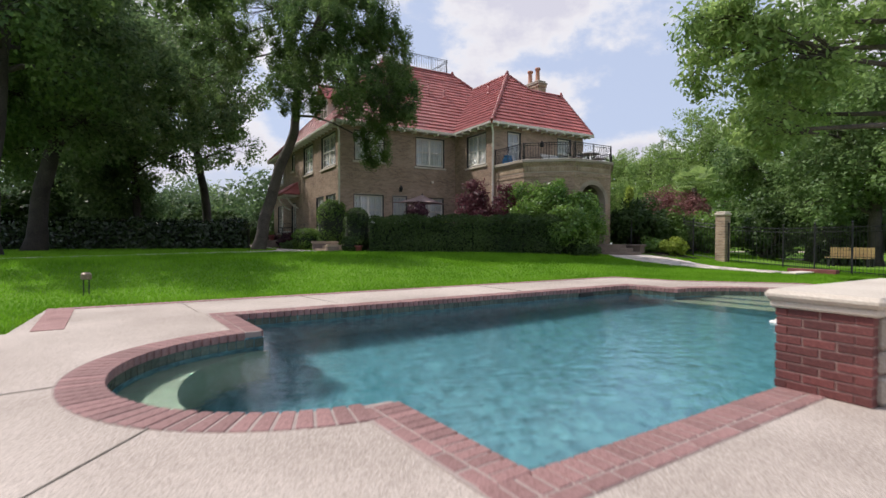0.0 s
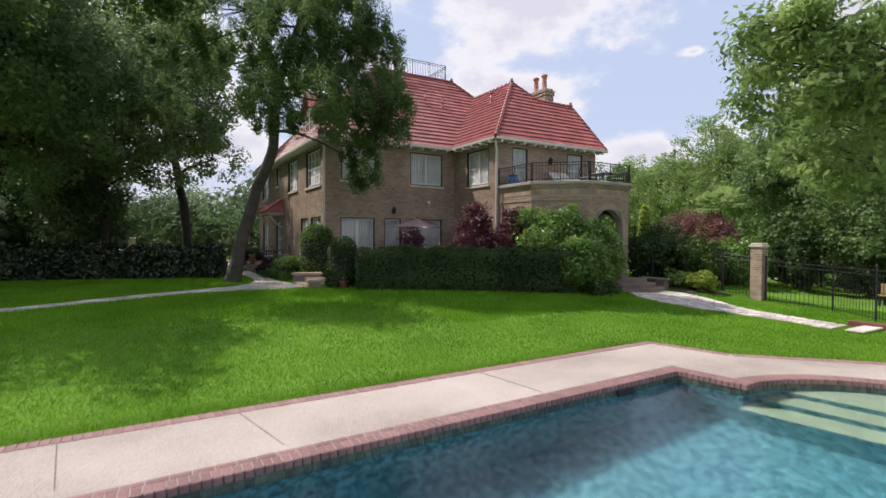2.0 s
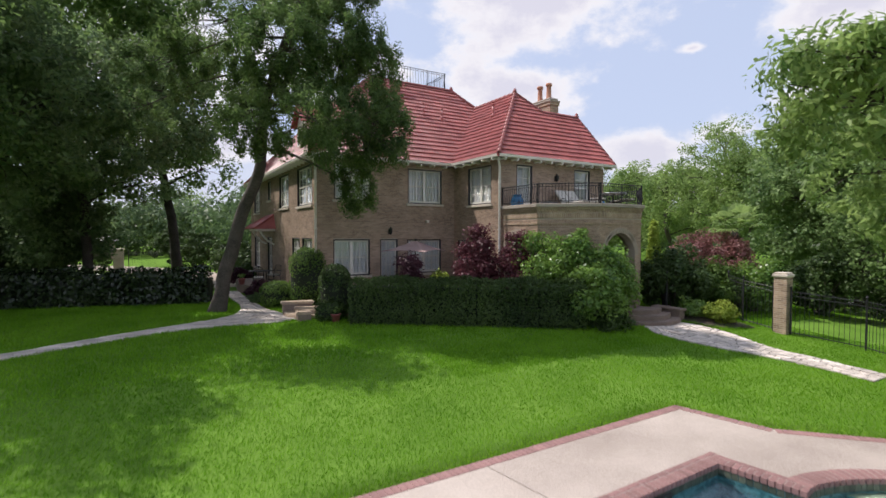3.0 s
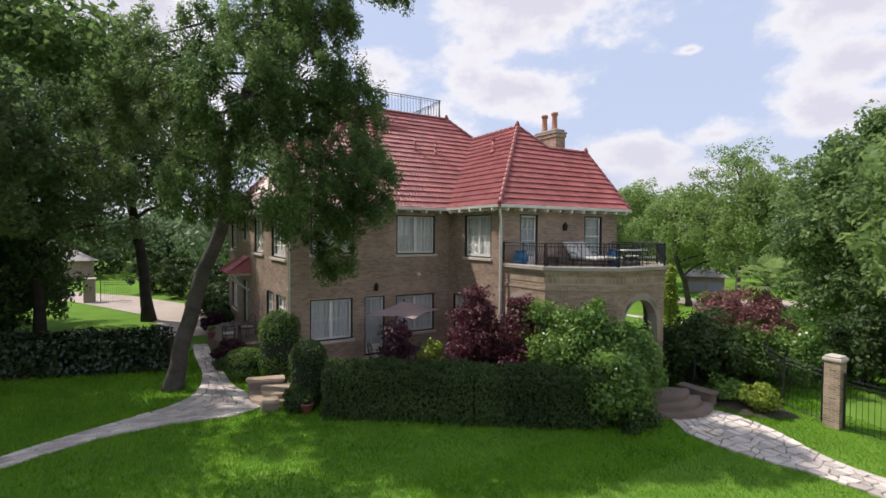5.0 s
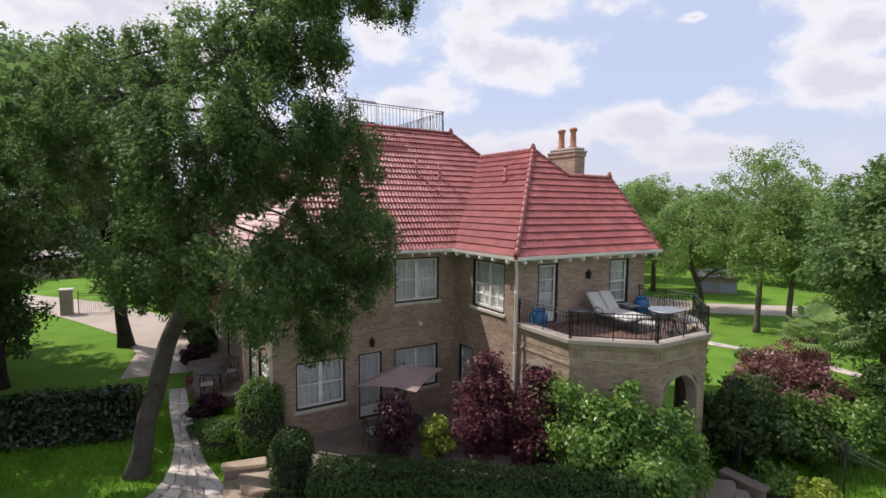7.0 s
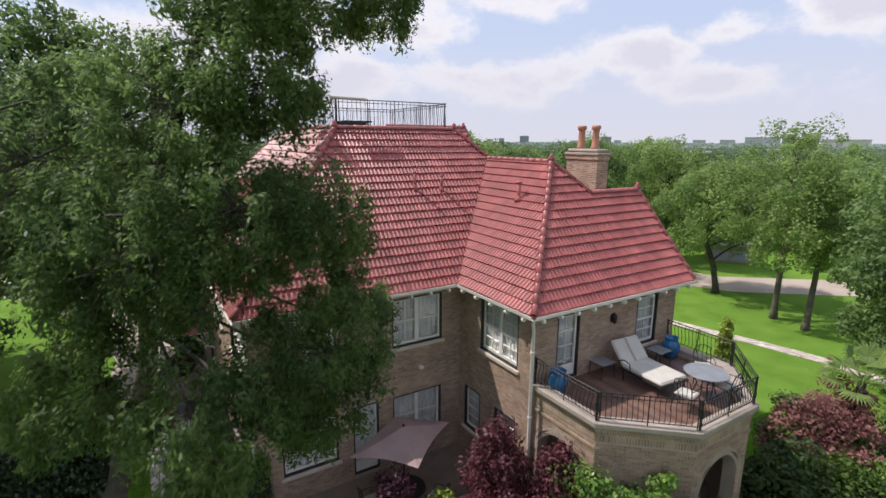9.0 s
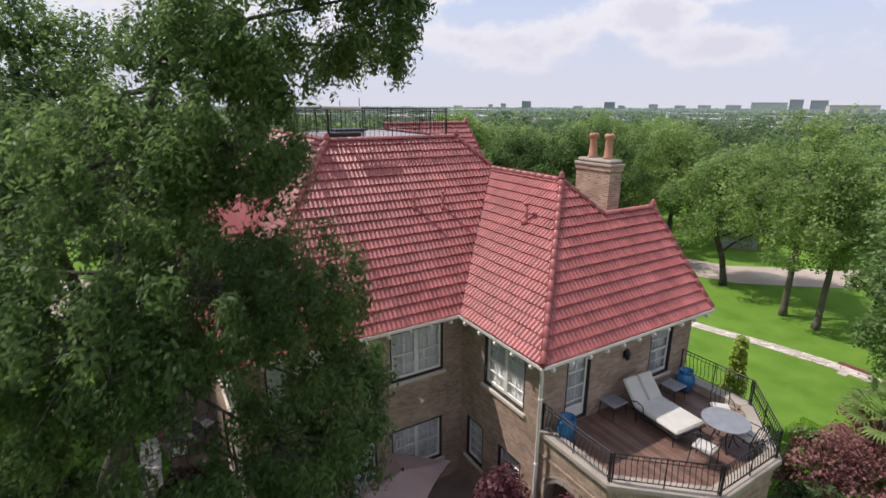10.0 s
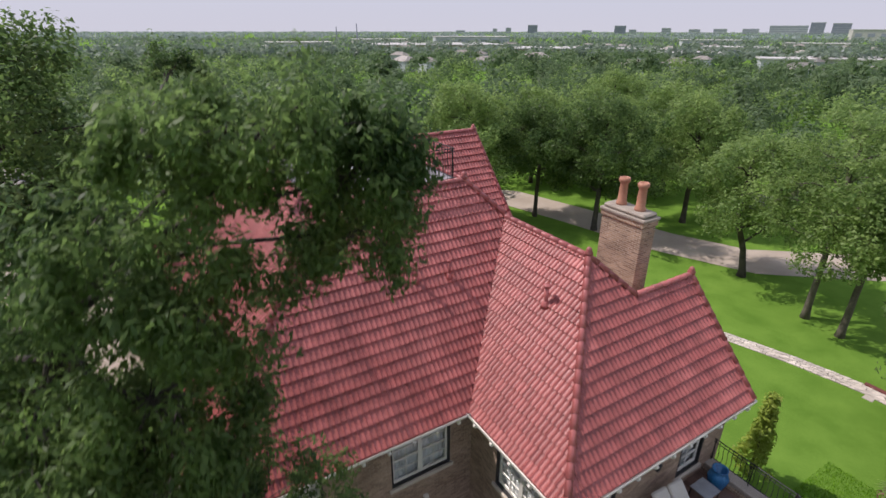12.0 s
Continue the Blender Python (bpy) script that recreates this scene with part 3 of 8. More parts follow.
def make_window(wall, m, u0, u1, v0, v1, sashes=2, rows=2, cols=3, deep=0.1, sill=True, door=False, lit=0.0):
    """A sash window in its hole: dark outer frame, white sashes with glazing bars, glass, curtain, stone sill."""
    bm = bmesh.new()
    t = 0.045
    for a, b, c, d in ((u0, u0 + t, v0, v1), (u1 - t, u1, v0, v1), (u0, u1, v1 - t, v1), (u0, u1, v0, v0 + t)):
        add_box(bm, a, -deep - 0.03, c, b, 0.006, d)
    w = part("window_frame", bm, M_OUTERFRAME, wall, "near-black outer frame")
    w.matrix_basis = Matrix.Identity(4)
    a0, a1, b0, b1 = u0 + t, u1 - t, v0 + t, v1 - t
    span = (a1 - a0) / sashes
    for s in range(sashes):
        s0, s1 = a0 + s * span, a0 + (s + 1) * span
        bm = bmesh.new()
        k = 0.065
        add_box(bm, s0, -deep - 0.03, b0, s0 + k, -deep + 0.02, b1)
        add_box(bm, s1 - k, -deep - 0.03, b0, s1, -deep + 0.02, b1)
        add_box(bm, s0 + k, -deep - 0.03, b1 - k, s1 - k, -deep + 0.02, b1)
        add_box(bm, s0 + k, -deep - 0.03, b0, s1 - k, -deep + 0.02, b0 + k * 1.3)
        mid = (b0 + b1) / 2
        if not door:
            add_box(bm, s0 + k, -deep - 0.03, mid - 0.03, s1 - k, -deep + 0.02, mid + 0.03)
        else:
            add_box(bm, s0 + k, -deep - 0.03, b0 + k, s1 - k, -deep + 0.01, b0 + 0.34)
        nc, nr = cols, rows * 2
        for i in range(1, nc):
            x = s0 + k + (s1 - s0 - 2 * k) * i / nc
            add_box(bm, x - 0.013, -deep - 0.02, b0 + k, x + 0.013, -deep + 0.012, b1 - k)
        for j in range(1, nr):
            if door or j != nr // 2:
                z = b0 + k + (b1 - b0 - 2 * k) * j / nr
                add_box(bm, s0 + k, -deep - 0.02, z - 0.013, s1 - k, -deep + 0.012, z + 0.013)
        part("sash", bm, M_WHITE, w, "white painted sash with glazing bars")
        g = part("pane", box(s0 + k, -deep - 0.012, b0 + k, s1 - k, -deep - 0.006, b1 - k), M_GLASS, w)
        g.visible_shadow = False
    # pleated curtain
    n = 40
    vs, fs = [], []
    for i in range(n + 1):
        x = a0 + (a1 - a0) * i / n
        y = -deep - 0.09 + 0.018 * math.sin(i * 1.9)
        vs += [(x, y, b0), (x, y, b1)]
    fs = [(2 * i, 2 * i + 2, 2 * i + 3, 2 * i + 1) for i in range(n)]
    raw("curtain", vs, fs, M_CURTAIN, w)
    if sill:
        part("sill", box(u0 - 0.08, -0.02, v0 - 0.11, u1 + 0.08, 0.075, v0 - 0.003, 0.012), M_CAPSTONE, w, "pale stone sill")
    return w


def house_wall(name, o, u, length, holes=(), z0=Z0, z1=EAVE - 0.12, bricks=0):
    m = frame_of(o, u)
    w = part(name, wall_mesh(length, z0, z1, [h[:4] for h in holes]), M_WALL, house)
    w.matrix_basis = HOUSE @ m
    if bricks:
        lay_bricks(w, length, z0, z1, holes, None, bricks - 1)
    for h in holes:
        make_window(w, m, *h[:4], **(h[4] if len(h) > 4 else {}))
    return w


# walls, seen from outside with u running to the right
W1, W2 = dict(sashes=2, cols=2), dict(sashes=1, cols=2)
# main south wall, from the south-west corner eastwards
house_wall("wall_south", (8.87, 23.55), (1, 0), 6.9, [
    (0.72, 2.36, 4.92, 6.42, W1), (4.12, 5.88, 4.86, 6.42, W1),
    (0.68, 2.30, 1.72, 3.26, W1), (2.78, 3.62, 1.0, 3.26, dict(sashes=1, cols=3, rows=2, door=True, sill=False)), (4.10, 5.85, 1.72, 3.24, W1)], bricks=1)
# wing west wall, from its north end southwards
house_wall("wall_wing_west", (15.45, 23.55), (0, -1), 3.55, [
    (1.17, 2.95, 4.78, 6.42, W1), (0.34, 1.22, 1.75, 3.22, W2), (1.95, 2.95, 1.75, 3.18, W2)], bricks=251)
# wing south wall
house_wall("wall_wing_south", (15.45, 20.0), (1, 0), 6.1, [
    (0.85, 1.72, 4.46, 6.42, dict(sashes=1, cols=2, rows=2, door=True, sill=False)), (4.18, 5.2, 4.8, 6.42, W2)], bricks=1)
house_wall("wall_wing_east", (21.55, 20.0), (0, 1), 3.55)
# main west wall, from its north end southwards: u = 38.5 - y
house_wall("wall_west", (8.87, 38.5), (0, -1), 14.95, [
    (11.9, 14.3, 4.72, 6.42, W1), (8.3, 10.3, 4.78, 6.42, W1), (5.45, 6.2, 5.35, 6.42, W2), (1.2, 3.0, 4.78, 6.42, W1),
    (12.7, 14.3, 1.6, 3.3, W1), (10.9, 12.3, 1.6, 3.3, W1), (5.3, 6.5, 1.15, 3.3, dict(sashes=1, cols=3, rows=2, door=True, sill=False)), (1.3, 3.0, 1.4, 3.3, W1)], bricks=1)
house_wall("wall_north", (21.65, 38.5), (-1, 0), 12.78)
house_wall("wall_east", (21.65, 23.55), (0, 1), 14.95)
# floors coloured near-black so the rooms behind the windows look unlit
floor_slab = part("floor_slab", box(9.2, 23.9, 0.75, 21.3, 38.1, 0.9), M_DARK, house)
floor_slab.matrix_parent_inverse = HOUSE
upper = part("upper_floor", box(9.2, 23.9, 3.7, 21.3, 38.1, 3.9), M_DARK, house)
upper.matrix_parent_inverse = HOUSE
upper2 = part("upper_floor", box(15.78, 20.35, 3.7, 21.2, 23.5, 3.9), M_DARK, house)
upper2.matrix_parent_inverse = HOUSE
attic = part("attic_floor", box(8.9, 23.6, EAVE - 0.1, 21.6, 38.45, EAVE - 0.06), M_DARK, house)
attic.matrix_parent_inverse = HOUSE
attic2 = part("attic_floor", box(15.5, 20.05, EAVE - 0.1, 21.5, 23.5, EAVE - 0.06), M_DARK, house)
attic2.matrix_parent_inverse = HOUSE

# roof slopes: rings in plan, with height = base + slope along the given direction
RX, GX = 18.6, 21.95
SLOPES = {
    "main_south": ([(8.52, 23.2), (15.1, 23.2), (18.6, 26.55), (17.68, 27.52), (12.84, 27.52)], (8.52, 23.2), (0, 1), 1.1),
    "wing_west": ([(15.1, 23.2), (15.1, 19.65), (18.6, 23.0), (18.6, 26.55)], (15.1, 19.65), (1, 0), 1.05),
    "wing_south": ([(15.1, 19.65), (19.55, 19.65), (19.55, 22.09), (18.6, 23.0)], (15.1, 19.65), (0, 1), 1.1),
    "gable_south": ([(19.55, 19.65), (GX, 19.65), (GX, 22.09), (19.55, 22.09)], (15.1, 19.65), (0, 1), 1.1),
    "gable_north": ([(19.55, 22.09), (GX, 22.09), (GX, 24.53), (20.7, 24.53)], (15.1, 24.53), (0, -1), 1.1),
    "wing_east": ([(18.6, 23.0), (19.55, 22.09), (21.5, 24.1), (22.0, 26.55), (18.6, 26.55)], (22.06, 23.0), (-1, 0), 1.064),
    "main_west": ([(8.52, 38.85), (8.52, 23.2), (12.84, 27.52), (12.84, 34.53)], (8.52, 23.2), (1, 0), 1.1),
    "main_east": ([(22.0, 26.55), (22.0, 38.85), (17.68, 34.53), (17.68, 27.52), (18.6, 26.55)], (22.0, 23.2), (-1, 0), 1.1),
    "north_gable_south": ([(22.0, 28.65), (22.0, 33.2), (17.45, 33.2)], (22.0, 28.65), (0, 1), 1.1),
    "north_gable_north": ([(22.0, 33.2), (22.0, 37.75), (17.45, 33.2)], (22.0, 37.75), (0, -1), 1.1),
    "main_north": ([(22.0, 38.85), (8.52, 38.85), (12.84, 34.53), (17.68, 34.53)], (22.0, 38.85), (0, -1), 1.1),
}


def slope_z(spec, x, y):
    ring, o, d, k = spec
    return EAVE + k * ((x - o[0]) * d[0] + (y - o[1]) * d[1])


def build_roof_slab(name, spec):
    bm = bmesh.new()
    top = [bm.verts.new((x, y, slope_z(spec, x, y) - 0.03)) for x, y in spec[0]]
    low = [bm.verts.new((x, y, slope_z(spec, x, y) - 0.13)) for x, y in spec[0]]
    bm.faces.new(top)
    bm.faces.new(low[::-1])
    n = len(top)
    for i in range(n):
        bm.faces.new((top[i], top[(i + 1) % n], low[(i + 1) % n], low[i]))
    r = part("roof", bm, M_ROOF, house)
    r.matrix_parent_inverse = HOUSE
    return r


ROOFS = {k: build_roof_slab(k, s) for k, s in SLOPES.items()}
top_deck = part("roof_deck", box(12.8, 27.5, 11.35, 17.7, 34.5, 11.46), M_ROOFDECK, house, "pale grey flat metal roof deck")
top_deck.matrix_parent_inverse = HOUSE

# chimney
ch = part("chimney", wall_mesh(1.55, 0.2, 10.5, [], 0.6, True), M_WALL, house)
ch.matrix_basis = HOUSE @ frame_of((21.47, 25.15), (0, -1))

# balcony
BAL = [(15.45, 20.0), (15.45, 17.77), (17.2, 16.22), (19.6, 16.22), (21.35, 17.77), (21.35, 20.0)]


# ---- plants ----


def leaf_cloud(name, centres, radii, per, size, material, parent=None, label="", droop=0.0, shell=0.55, seed=1, stretch=1.0, rand=0.8, corners=4):
    """Many small folded leaves in tufts round the given centres. radii: (rx, ry, rz) for each centre."""
    r = np.random.default_rng(seed)
    centres, radii = np.asarray(centres, float), np.asarray(radii, float)
    n = len(centres) * per
    d = r.normal(size=(n, 3))
    d /= np.linalg.norm(d, axis=1)[:, None]
    rad = shell + (1 - shell) * r.random(n) ** 0.6
    c = np.repeat(centres, per, axis=0)
    rr = np.repeat(radii, per, axis=0)
    p = c + d * rr * rad[:, None]
    # leaf frames: facing mostly outwards and up
    nrm = d * 0.8 + r.normal(size=(n, 3)) * rand * 0.6 + np.array([0, 0, 0.45])
    nrm /= np.linalg.norm(nrm, axis=1)[:, None]
    t = r.normal(size=(n, 3)) + np.array([0, 0, -droop])
    t -= nrm * np.sum(t * nrm, axis=1)[:, None]
    t /= np.linalg.norm(t, axis=1)[:, None]
    b = np.cross(nrm, t)
    s = size * (0.55 + 0.9 * r.random(n))[:, None]
    ln, wd = s * 0.62 * stretch, s * 0.36 / max(stretch, 1) ** 0.5
    v = np.empty((n, 4, 3))
    v[:, 0] = p - t * ln
    v[:, 1] = p - b * wd + nrm * wd * 0.35
    v[:, 2] = p + t * ln
    v[:, 3] = p + b * wd + nrm * wd * 0.35
    if corners == 3:
        v = v[:, 1:]
    c = corners
    me = bpy.data.meshes.new(name)
    me.vertices.add(n * c)
    me.vertices.foreach_set("co", v.reshape(-1))
    me.loops.add(n * c)
    me.loops.foreach_set("vertex_index", np.arange(n * c, dtype=np.int32))
    me.polygons.add(n)
    me.polygons.foreach_set("loop_start", np.arange(0, n * c, c, dtype=np.int32))
    me.update(calc_edges=True)
    me.materials.append(material)
    ob = new(name, me)
    ob.parent = parent
    return tagged(ob, label)


def make_tree(label, base, trunk, r0, crown, leaf=0.16, per=170, material=None, bark=None, seed=1, category="tree", group="", droop=0.3, tuft=0.75, shell=0.35, stretch=1.0, hang=0.0, spray=0.0, corners=4):
    """A tree: trunk through the points (offsets from base), limbs to crown clumps, twigs, and leaf tufts.
    crown: list of (x, y, z, rx, ry, rz, tufts), offsets from base."""
    r = random.Random(seed)
    tree = empty("tree", label, category, base, group)
    bm = bmesh.new()
    pts = [Vector(p) for p in trunk]
    # finer trunk with a root flare and a slight wobble
    fine = []
    for a, b in zip(pts, pts[1:]):
        for k in range(4):
            f = a.lerp(b, k / 4)
            fine.append(f + Vector((r.uniform(-1, 1), r.uniform(-1, 1), 0)) * r0 * 0.12)
    fine.append(pts[-1])
    rad = [r0 * (1.0 - 0.62 * i / len(fine)) * (1.45 if i == 0 else 1.12 if i == 1 else 1) for i in range(len(fine))]
    add_tube(bm, fine, rad, 12)
    part("trunk", bm, bark or M_BARK, tree, smooth=True)
    bm = bmesh.new()
    centres, sizes = [], []
    for cx, cy, cz, rx, ry, rz, count in crown:
        c = Vector((cx, cy, cz))
        want = max(cz + 1.2, hang) if hang else cz - rz
        k = min(range(len(fine) // 3, len(fine)), key=lambda i: (fine[i] - c).length * (0.3 if hang else 1.0) + abs(fine[i].z - want) * (1.5 if hang else 0.6))
        root = fine[k]
        mid = root.lerp(c, 0.5) + Vector((r.uniform(-0.4, 0.4), r.uniform(-0.4, 0.4), r.uniform(0.0, 0.5)))
        lr = max(0.05, rad[k] * (0.34 if hang else 0.45))
        add_tube(bm, [root, root.lerp(mid, 0.5) + Vector((0, 0, 0.12)), mid, mid.lerp(c, 0.6), c], [lr, lr * 0.85, lr * 0.65, lr * 0.45, lr * 0.25], 7)
        for j in range(count):
            d = Vector((r.gauss(0, 1), r.gauss(0, 1), r.gauss(0, 1))).normalized() * (0.35 + 0.65 * r.random() ** 0.5)
            tip = c + Vector((d.x * rx, d.y * ry, d.z * rz))
            s = tuft * r.uniform(0.6, 1.35)
            centres.append(tip)
            up = r.uniform(0.45, 0.8) + spray * r.uniform(0.2, 1.0)
            thin = 1.0 - 0.3 * spray
            sizes.append((s * r.uniform(0.8, 1.3) * thin, s * r.uniform(0.8, 1.3) * thin, s * up))
            if j % 2 == 0:
                q = c.lerp(tip, 0.45) + Vector((r.uniform(-0.15, 0.15), r.uniform(-0.15, 0.15), r.uniform(0, 0.3)))
                add_tube(bm, [c.lerp(root, 0.15), q, tip], [lr * 0.22, lr * 0.16, 0.012], 4, False)
    part("limb_structure", bm, bark or M_BARK, tree)
    leaf_cloud("crown", centres, sizes, per, leaf, material or M_LEAF, tree, "", droop, shell, seed, stretch, corners=corners)
    return tree


# ---- roof details ----
def on_house(name, bm, material, label="", smooth=False, parent=None):
    """A part of the house modelled in world places."""
    p = part(name, bm, material, parent or house, label, smooth)
    if parent is None:
        p.matrix_parent_inverse = HOUSE
    return p


TILE_W, TILE_L = 0.28, 0.31


def tile_verts():
    """One interlocking clay tile: x across, y up the slope, z off the roof."""
    xs = (0.0, 0.022, 0.045, 0.062, 0.085, 0.115, 0.138, 0.16, 0.185, 0.202, 0.225, 0.255, 0.278)
    zs = (0.026, 0.046, 0.026, 0.004, 0.0, 0.004, 0.026, 0.046, 0.026, 0.004, 0.0, 0.004, 0.024)
    vs, fs = [], []
    n = len(xs)
    for x, z in zip(xs, zs):
        vs += [(x, -0.02, z - 0.016), (x, -0.026, z * 0.8 + 0.052), (x, TILE_L + 0.02, z * 0.7 - 0.004)]
    for i in range(n - 1):
        a, b = 3 * i, 3 * i + 3
        fs += [(a, b, b + 1, a + 1), (a + 1, b + 1, b + 2, a + 2)]
    return vs, fs


TV, TF = tile_verts()
TILE_MESH = bpy.data.meshes.new("roof_tile")
TILE_MESH.from_pydata(TV, [], TF)
TILE_MESH.materials.append(M_ROOF)


def ring_gap(ring, x, y):
    """Distance to the ring's edge, below nought outside."""
    g = edge_gap(ring, x, y)
    return g if inside(ring, x, y) else -g


def lay_tiles(key, singles=0):
    """Courses of tiles on one slope; tiles at hips and valleys are cut."""
    spec = SLOPES[key]
    ring, o, d, k = spec
    up = Vector((d[0], d[1], k)).normalized()
    along = Vector((d[1], -d[0], 0))
    nrm = along.cross(up).normalized()
    if nrm.z < 0:
        nrm = -nrm
    along = up.cross(nrm)
    r = random.Random(sum(map(ord, key)))
    base = Vector((o[0], o[1], EAVE))
    reach = 26.0
    verts, faces, cut, cutf, single = [], [], [], [], []
    for j in range(int(9 / TILE_L)):
        q0 = base + up * (j * TILE_L)
        shift = r.uniform(-0.01, 0.01)
        for i in range(int(-reach / TILE_W), int(reach / TILE_W)):
            c = q0 + along * (i * TILE_W + shift + TILE_W / 2) + up * (TILE_L / 2)
            g = ring_gap(ring, c.x, c.y)
            if g < -0.16:
                continue
            m = Matrix((along, up, nrm)).transposed().to_4x4()
            m.translation = q0 + along * (i * TILE_W + shift + r.uniform(-0.003, 0.003)) + nrm * r.uniform(-0.03, -0.022) + up * r.uniform(-0.004, 0.004)
            if g > 0.24 and len(single) < singles:
                single.append(m)
            elif g > 0.24:
                f0 = len(verts)
                verts += [m @ Vector(v) for v in TV]
                faces += [tuple(a + f0 for a in f) for f in TF]
            else:
                f0 = len(cut)
                cut += [m @ Vector(v) for v in TV]
                cutf += [tuple(a + f0 for a in f) for f in TF]
    roof = ROOFS[key]
    me = bpy.data.meshes.new("cut")
    me.from_pydata(cut, [], cutf)
    bm = bmesh.new()
    bm.from_mesh(me)
    bpy.data.meshes.remove(me)
    n = len(ring)
    area = sum(ring[a][0] * ring[(a + 1) % n][1] - ring[(a + 1) % n][0] * ring[a][1] for a in range(n))
    for a in range(n):
        (x0, y0), (x1, y1) = ring[a], ring[(a + 1) % n]
        out = Vector((y1 - y0, x0 - x1, 0)).normalized() * (1 if area > 0 else -1)
        if out.dot(Vector((-d[0], -d[1], 0))) > 0.95:
            continue
        bmesh.ops.bisect_plane(bm, geom=[*bm.verts, *bm.edges, *bm.faces], plane_co=(x0, y0, 0), plane_no=out, clear_outer=True)
    bm.verts.ensure_lookup_table()
    f0 = len(verts)
    bm.verts.index_update()
    verts += [v.co.copy() for v in bm.verts]
    faces += [tuple(v.index + f0 for v in f.verts) for f in bm.faces]
    bm.free()
    if verts:
        t = raw("tile_field", verts, faces, M_ROOF, roof)
        tagged(t, kind="stuff")
    return roof, single


def ridge_caps(a, b, roof, rad=0.082, step=0.34):
    """Half-round caps along a hip or ridge, each lapping the next."""
    a, b = Vector(a), Vector(b)
    d = (b - a).normalized()
    side = d.cross(Vector((0, 0, 1))).normalized()
    up = side.cross(d)
    n = max(1, round((b - a).length / step))
    length = (b - a).length / n
    vs, fs = [], []
    k = 7
    for t, rr in ((0.0, rad * 1.14), (length * 1.1, rad * 0.92)):
        for w in (1.0, 0.82):
            for i in range(k):
                an = math.pi * (i / (k - 1)) * 1.1 - 0.05 * math.pi
                vs.append((math.cos(an) * rr * w, t, math.sin(an) * rr * w))
    for i in range(k - 1):
        fs += [(i, i + 1, 2 * k + i + 1, 2 * k + i), (i, k + i, k + i + 1, i + 1)]
    me = bpy.data.meshes.new("ridge_cap")
    me.from_pydata(vs, [], fs)
    me.materials.append(M_RIDGE)
    me.polygons.foreach_set("use_smooth", [True] * len(me.polygons))
    for i in range(n):
        m = Matrix((side, d, up)).transposed().to_4x4()
        m.translation = a + d * (length * i) + up * 0.0
        o = new("ridge_cap", me)
        o.parent = roof
        o.matrix_basis = m
    return None


def finial(at, roof):
    bm = lathe([(0.11, 0.0), (0.115, 0.07), (0.075, 0.12), (0.08, 0.155), (0.05, 0.2), (0.012, 0.23)], at, 10)
    part("finial", bm, M_RIDGE, roof, "clay finial", True)


def zroof(key, x, y):
    return slope_z(SLOPES[key], x, y)


P = lambda key, x, y, dz=0.0: (x, y, zroof(key, x, y) + dz)
for key, a, b in (("wing_south", (15.1, 19.65), (18.6, 23.0)), ("wing_west", (18.6, 23.0), (18.6, 26.55)), ("wing_south", (19.55, 22.09), (18.6, 23.0)),
                  ("gable_south", (19.55, 22.09), (GX, 22.09)), ("main_south", (8.52, 23.2), (12.84, 27.52)), ("main_south", (12.84, 27.52), (17.68, 27.52)),
                  ("main_east", (18.6, 26.55), (17.68, 27.52)), ("main_west", (8.52, 38.85), (12.84, 34.53)), ("north_gable_south", (17.45, 33.2), (22.0, 33.2)),
                  ("main_west", (12.84, 27.52), (12.84, 34.53)), ("main_east", (17.68, 27.52), (17.68, 33.0)),
                  ("gable_south", (GX - 0.05, 19.65), (GX - 0.05, 22.09)), ("north_gable_south", (21.95, 28.65), (21.95, 33.2))):
    ridge_caps(P(key, *a, 0.0), P(key, *b, 0.0), ROOFS[key])
for key, x, y in (("wing_south", 18.6, 23.0), ("gable_south", GX - 0.06, 22.09), ("main_south", 12.84, 27.52), ("main_south", 17.68, 27.52), ("north_gable_south", 21.9, 33.2)):
    finial(P(key, x, y, 0.02), ROOFS[key])

# gable ends
for x0, ys, zb in ((21.5, (19.9, 22.09, 24.3), 6.6), (21.6, (28.9, 33.2, 37.5), 6.6)):
    bm = bmesh.new()
    uv = bm.loops.layers.uv.new("UVMap")
    key = "gable_south" if x0 < 21.55 else "north_gable_south"
    zt = zroof(key, x0, ys[1]) - 0.1
    tri = [(ys[0], zb), (ys[2], zb), (ys[1], zt)]
    f = bm.faces.new([bm.verts.new((x0, y, z)) for y, z in tri])
    for l, (y, z) in zip(f.loops, tri):
        l[uv].uv = (y, z)
    r = bmesh.ops.extrude_face_region(bm, geom=[f])
    for v in r["geom"]:
        if isinstance(v, bmesh.types.BMVert):
            v.co.x -= 0.25
    on_house("gable_wall", bm, M_WALL)


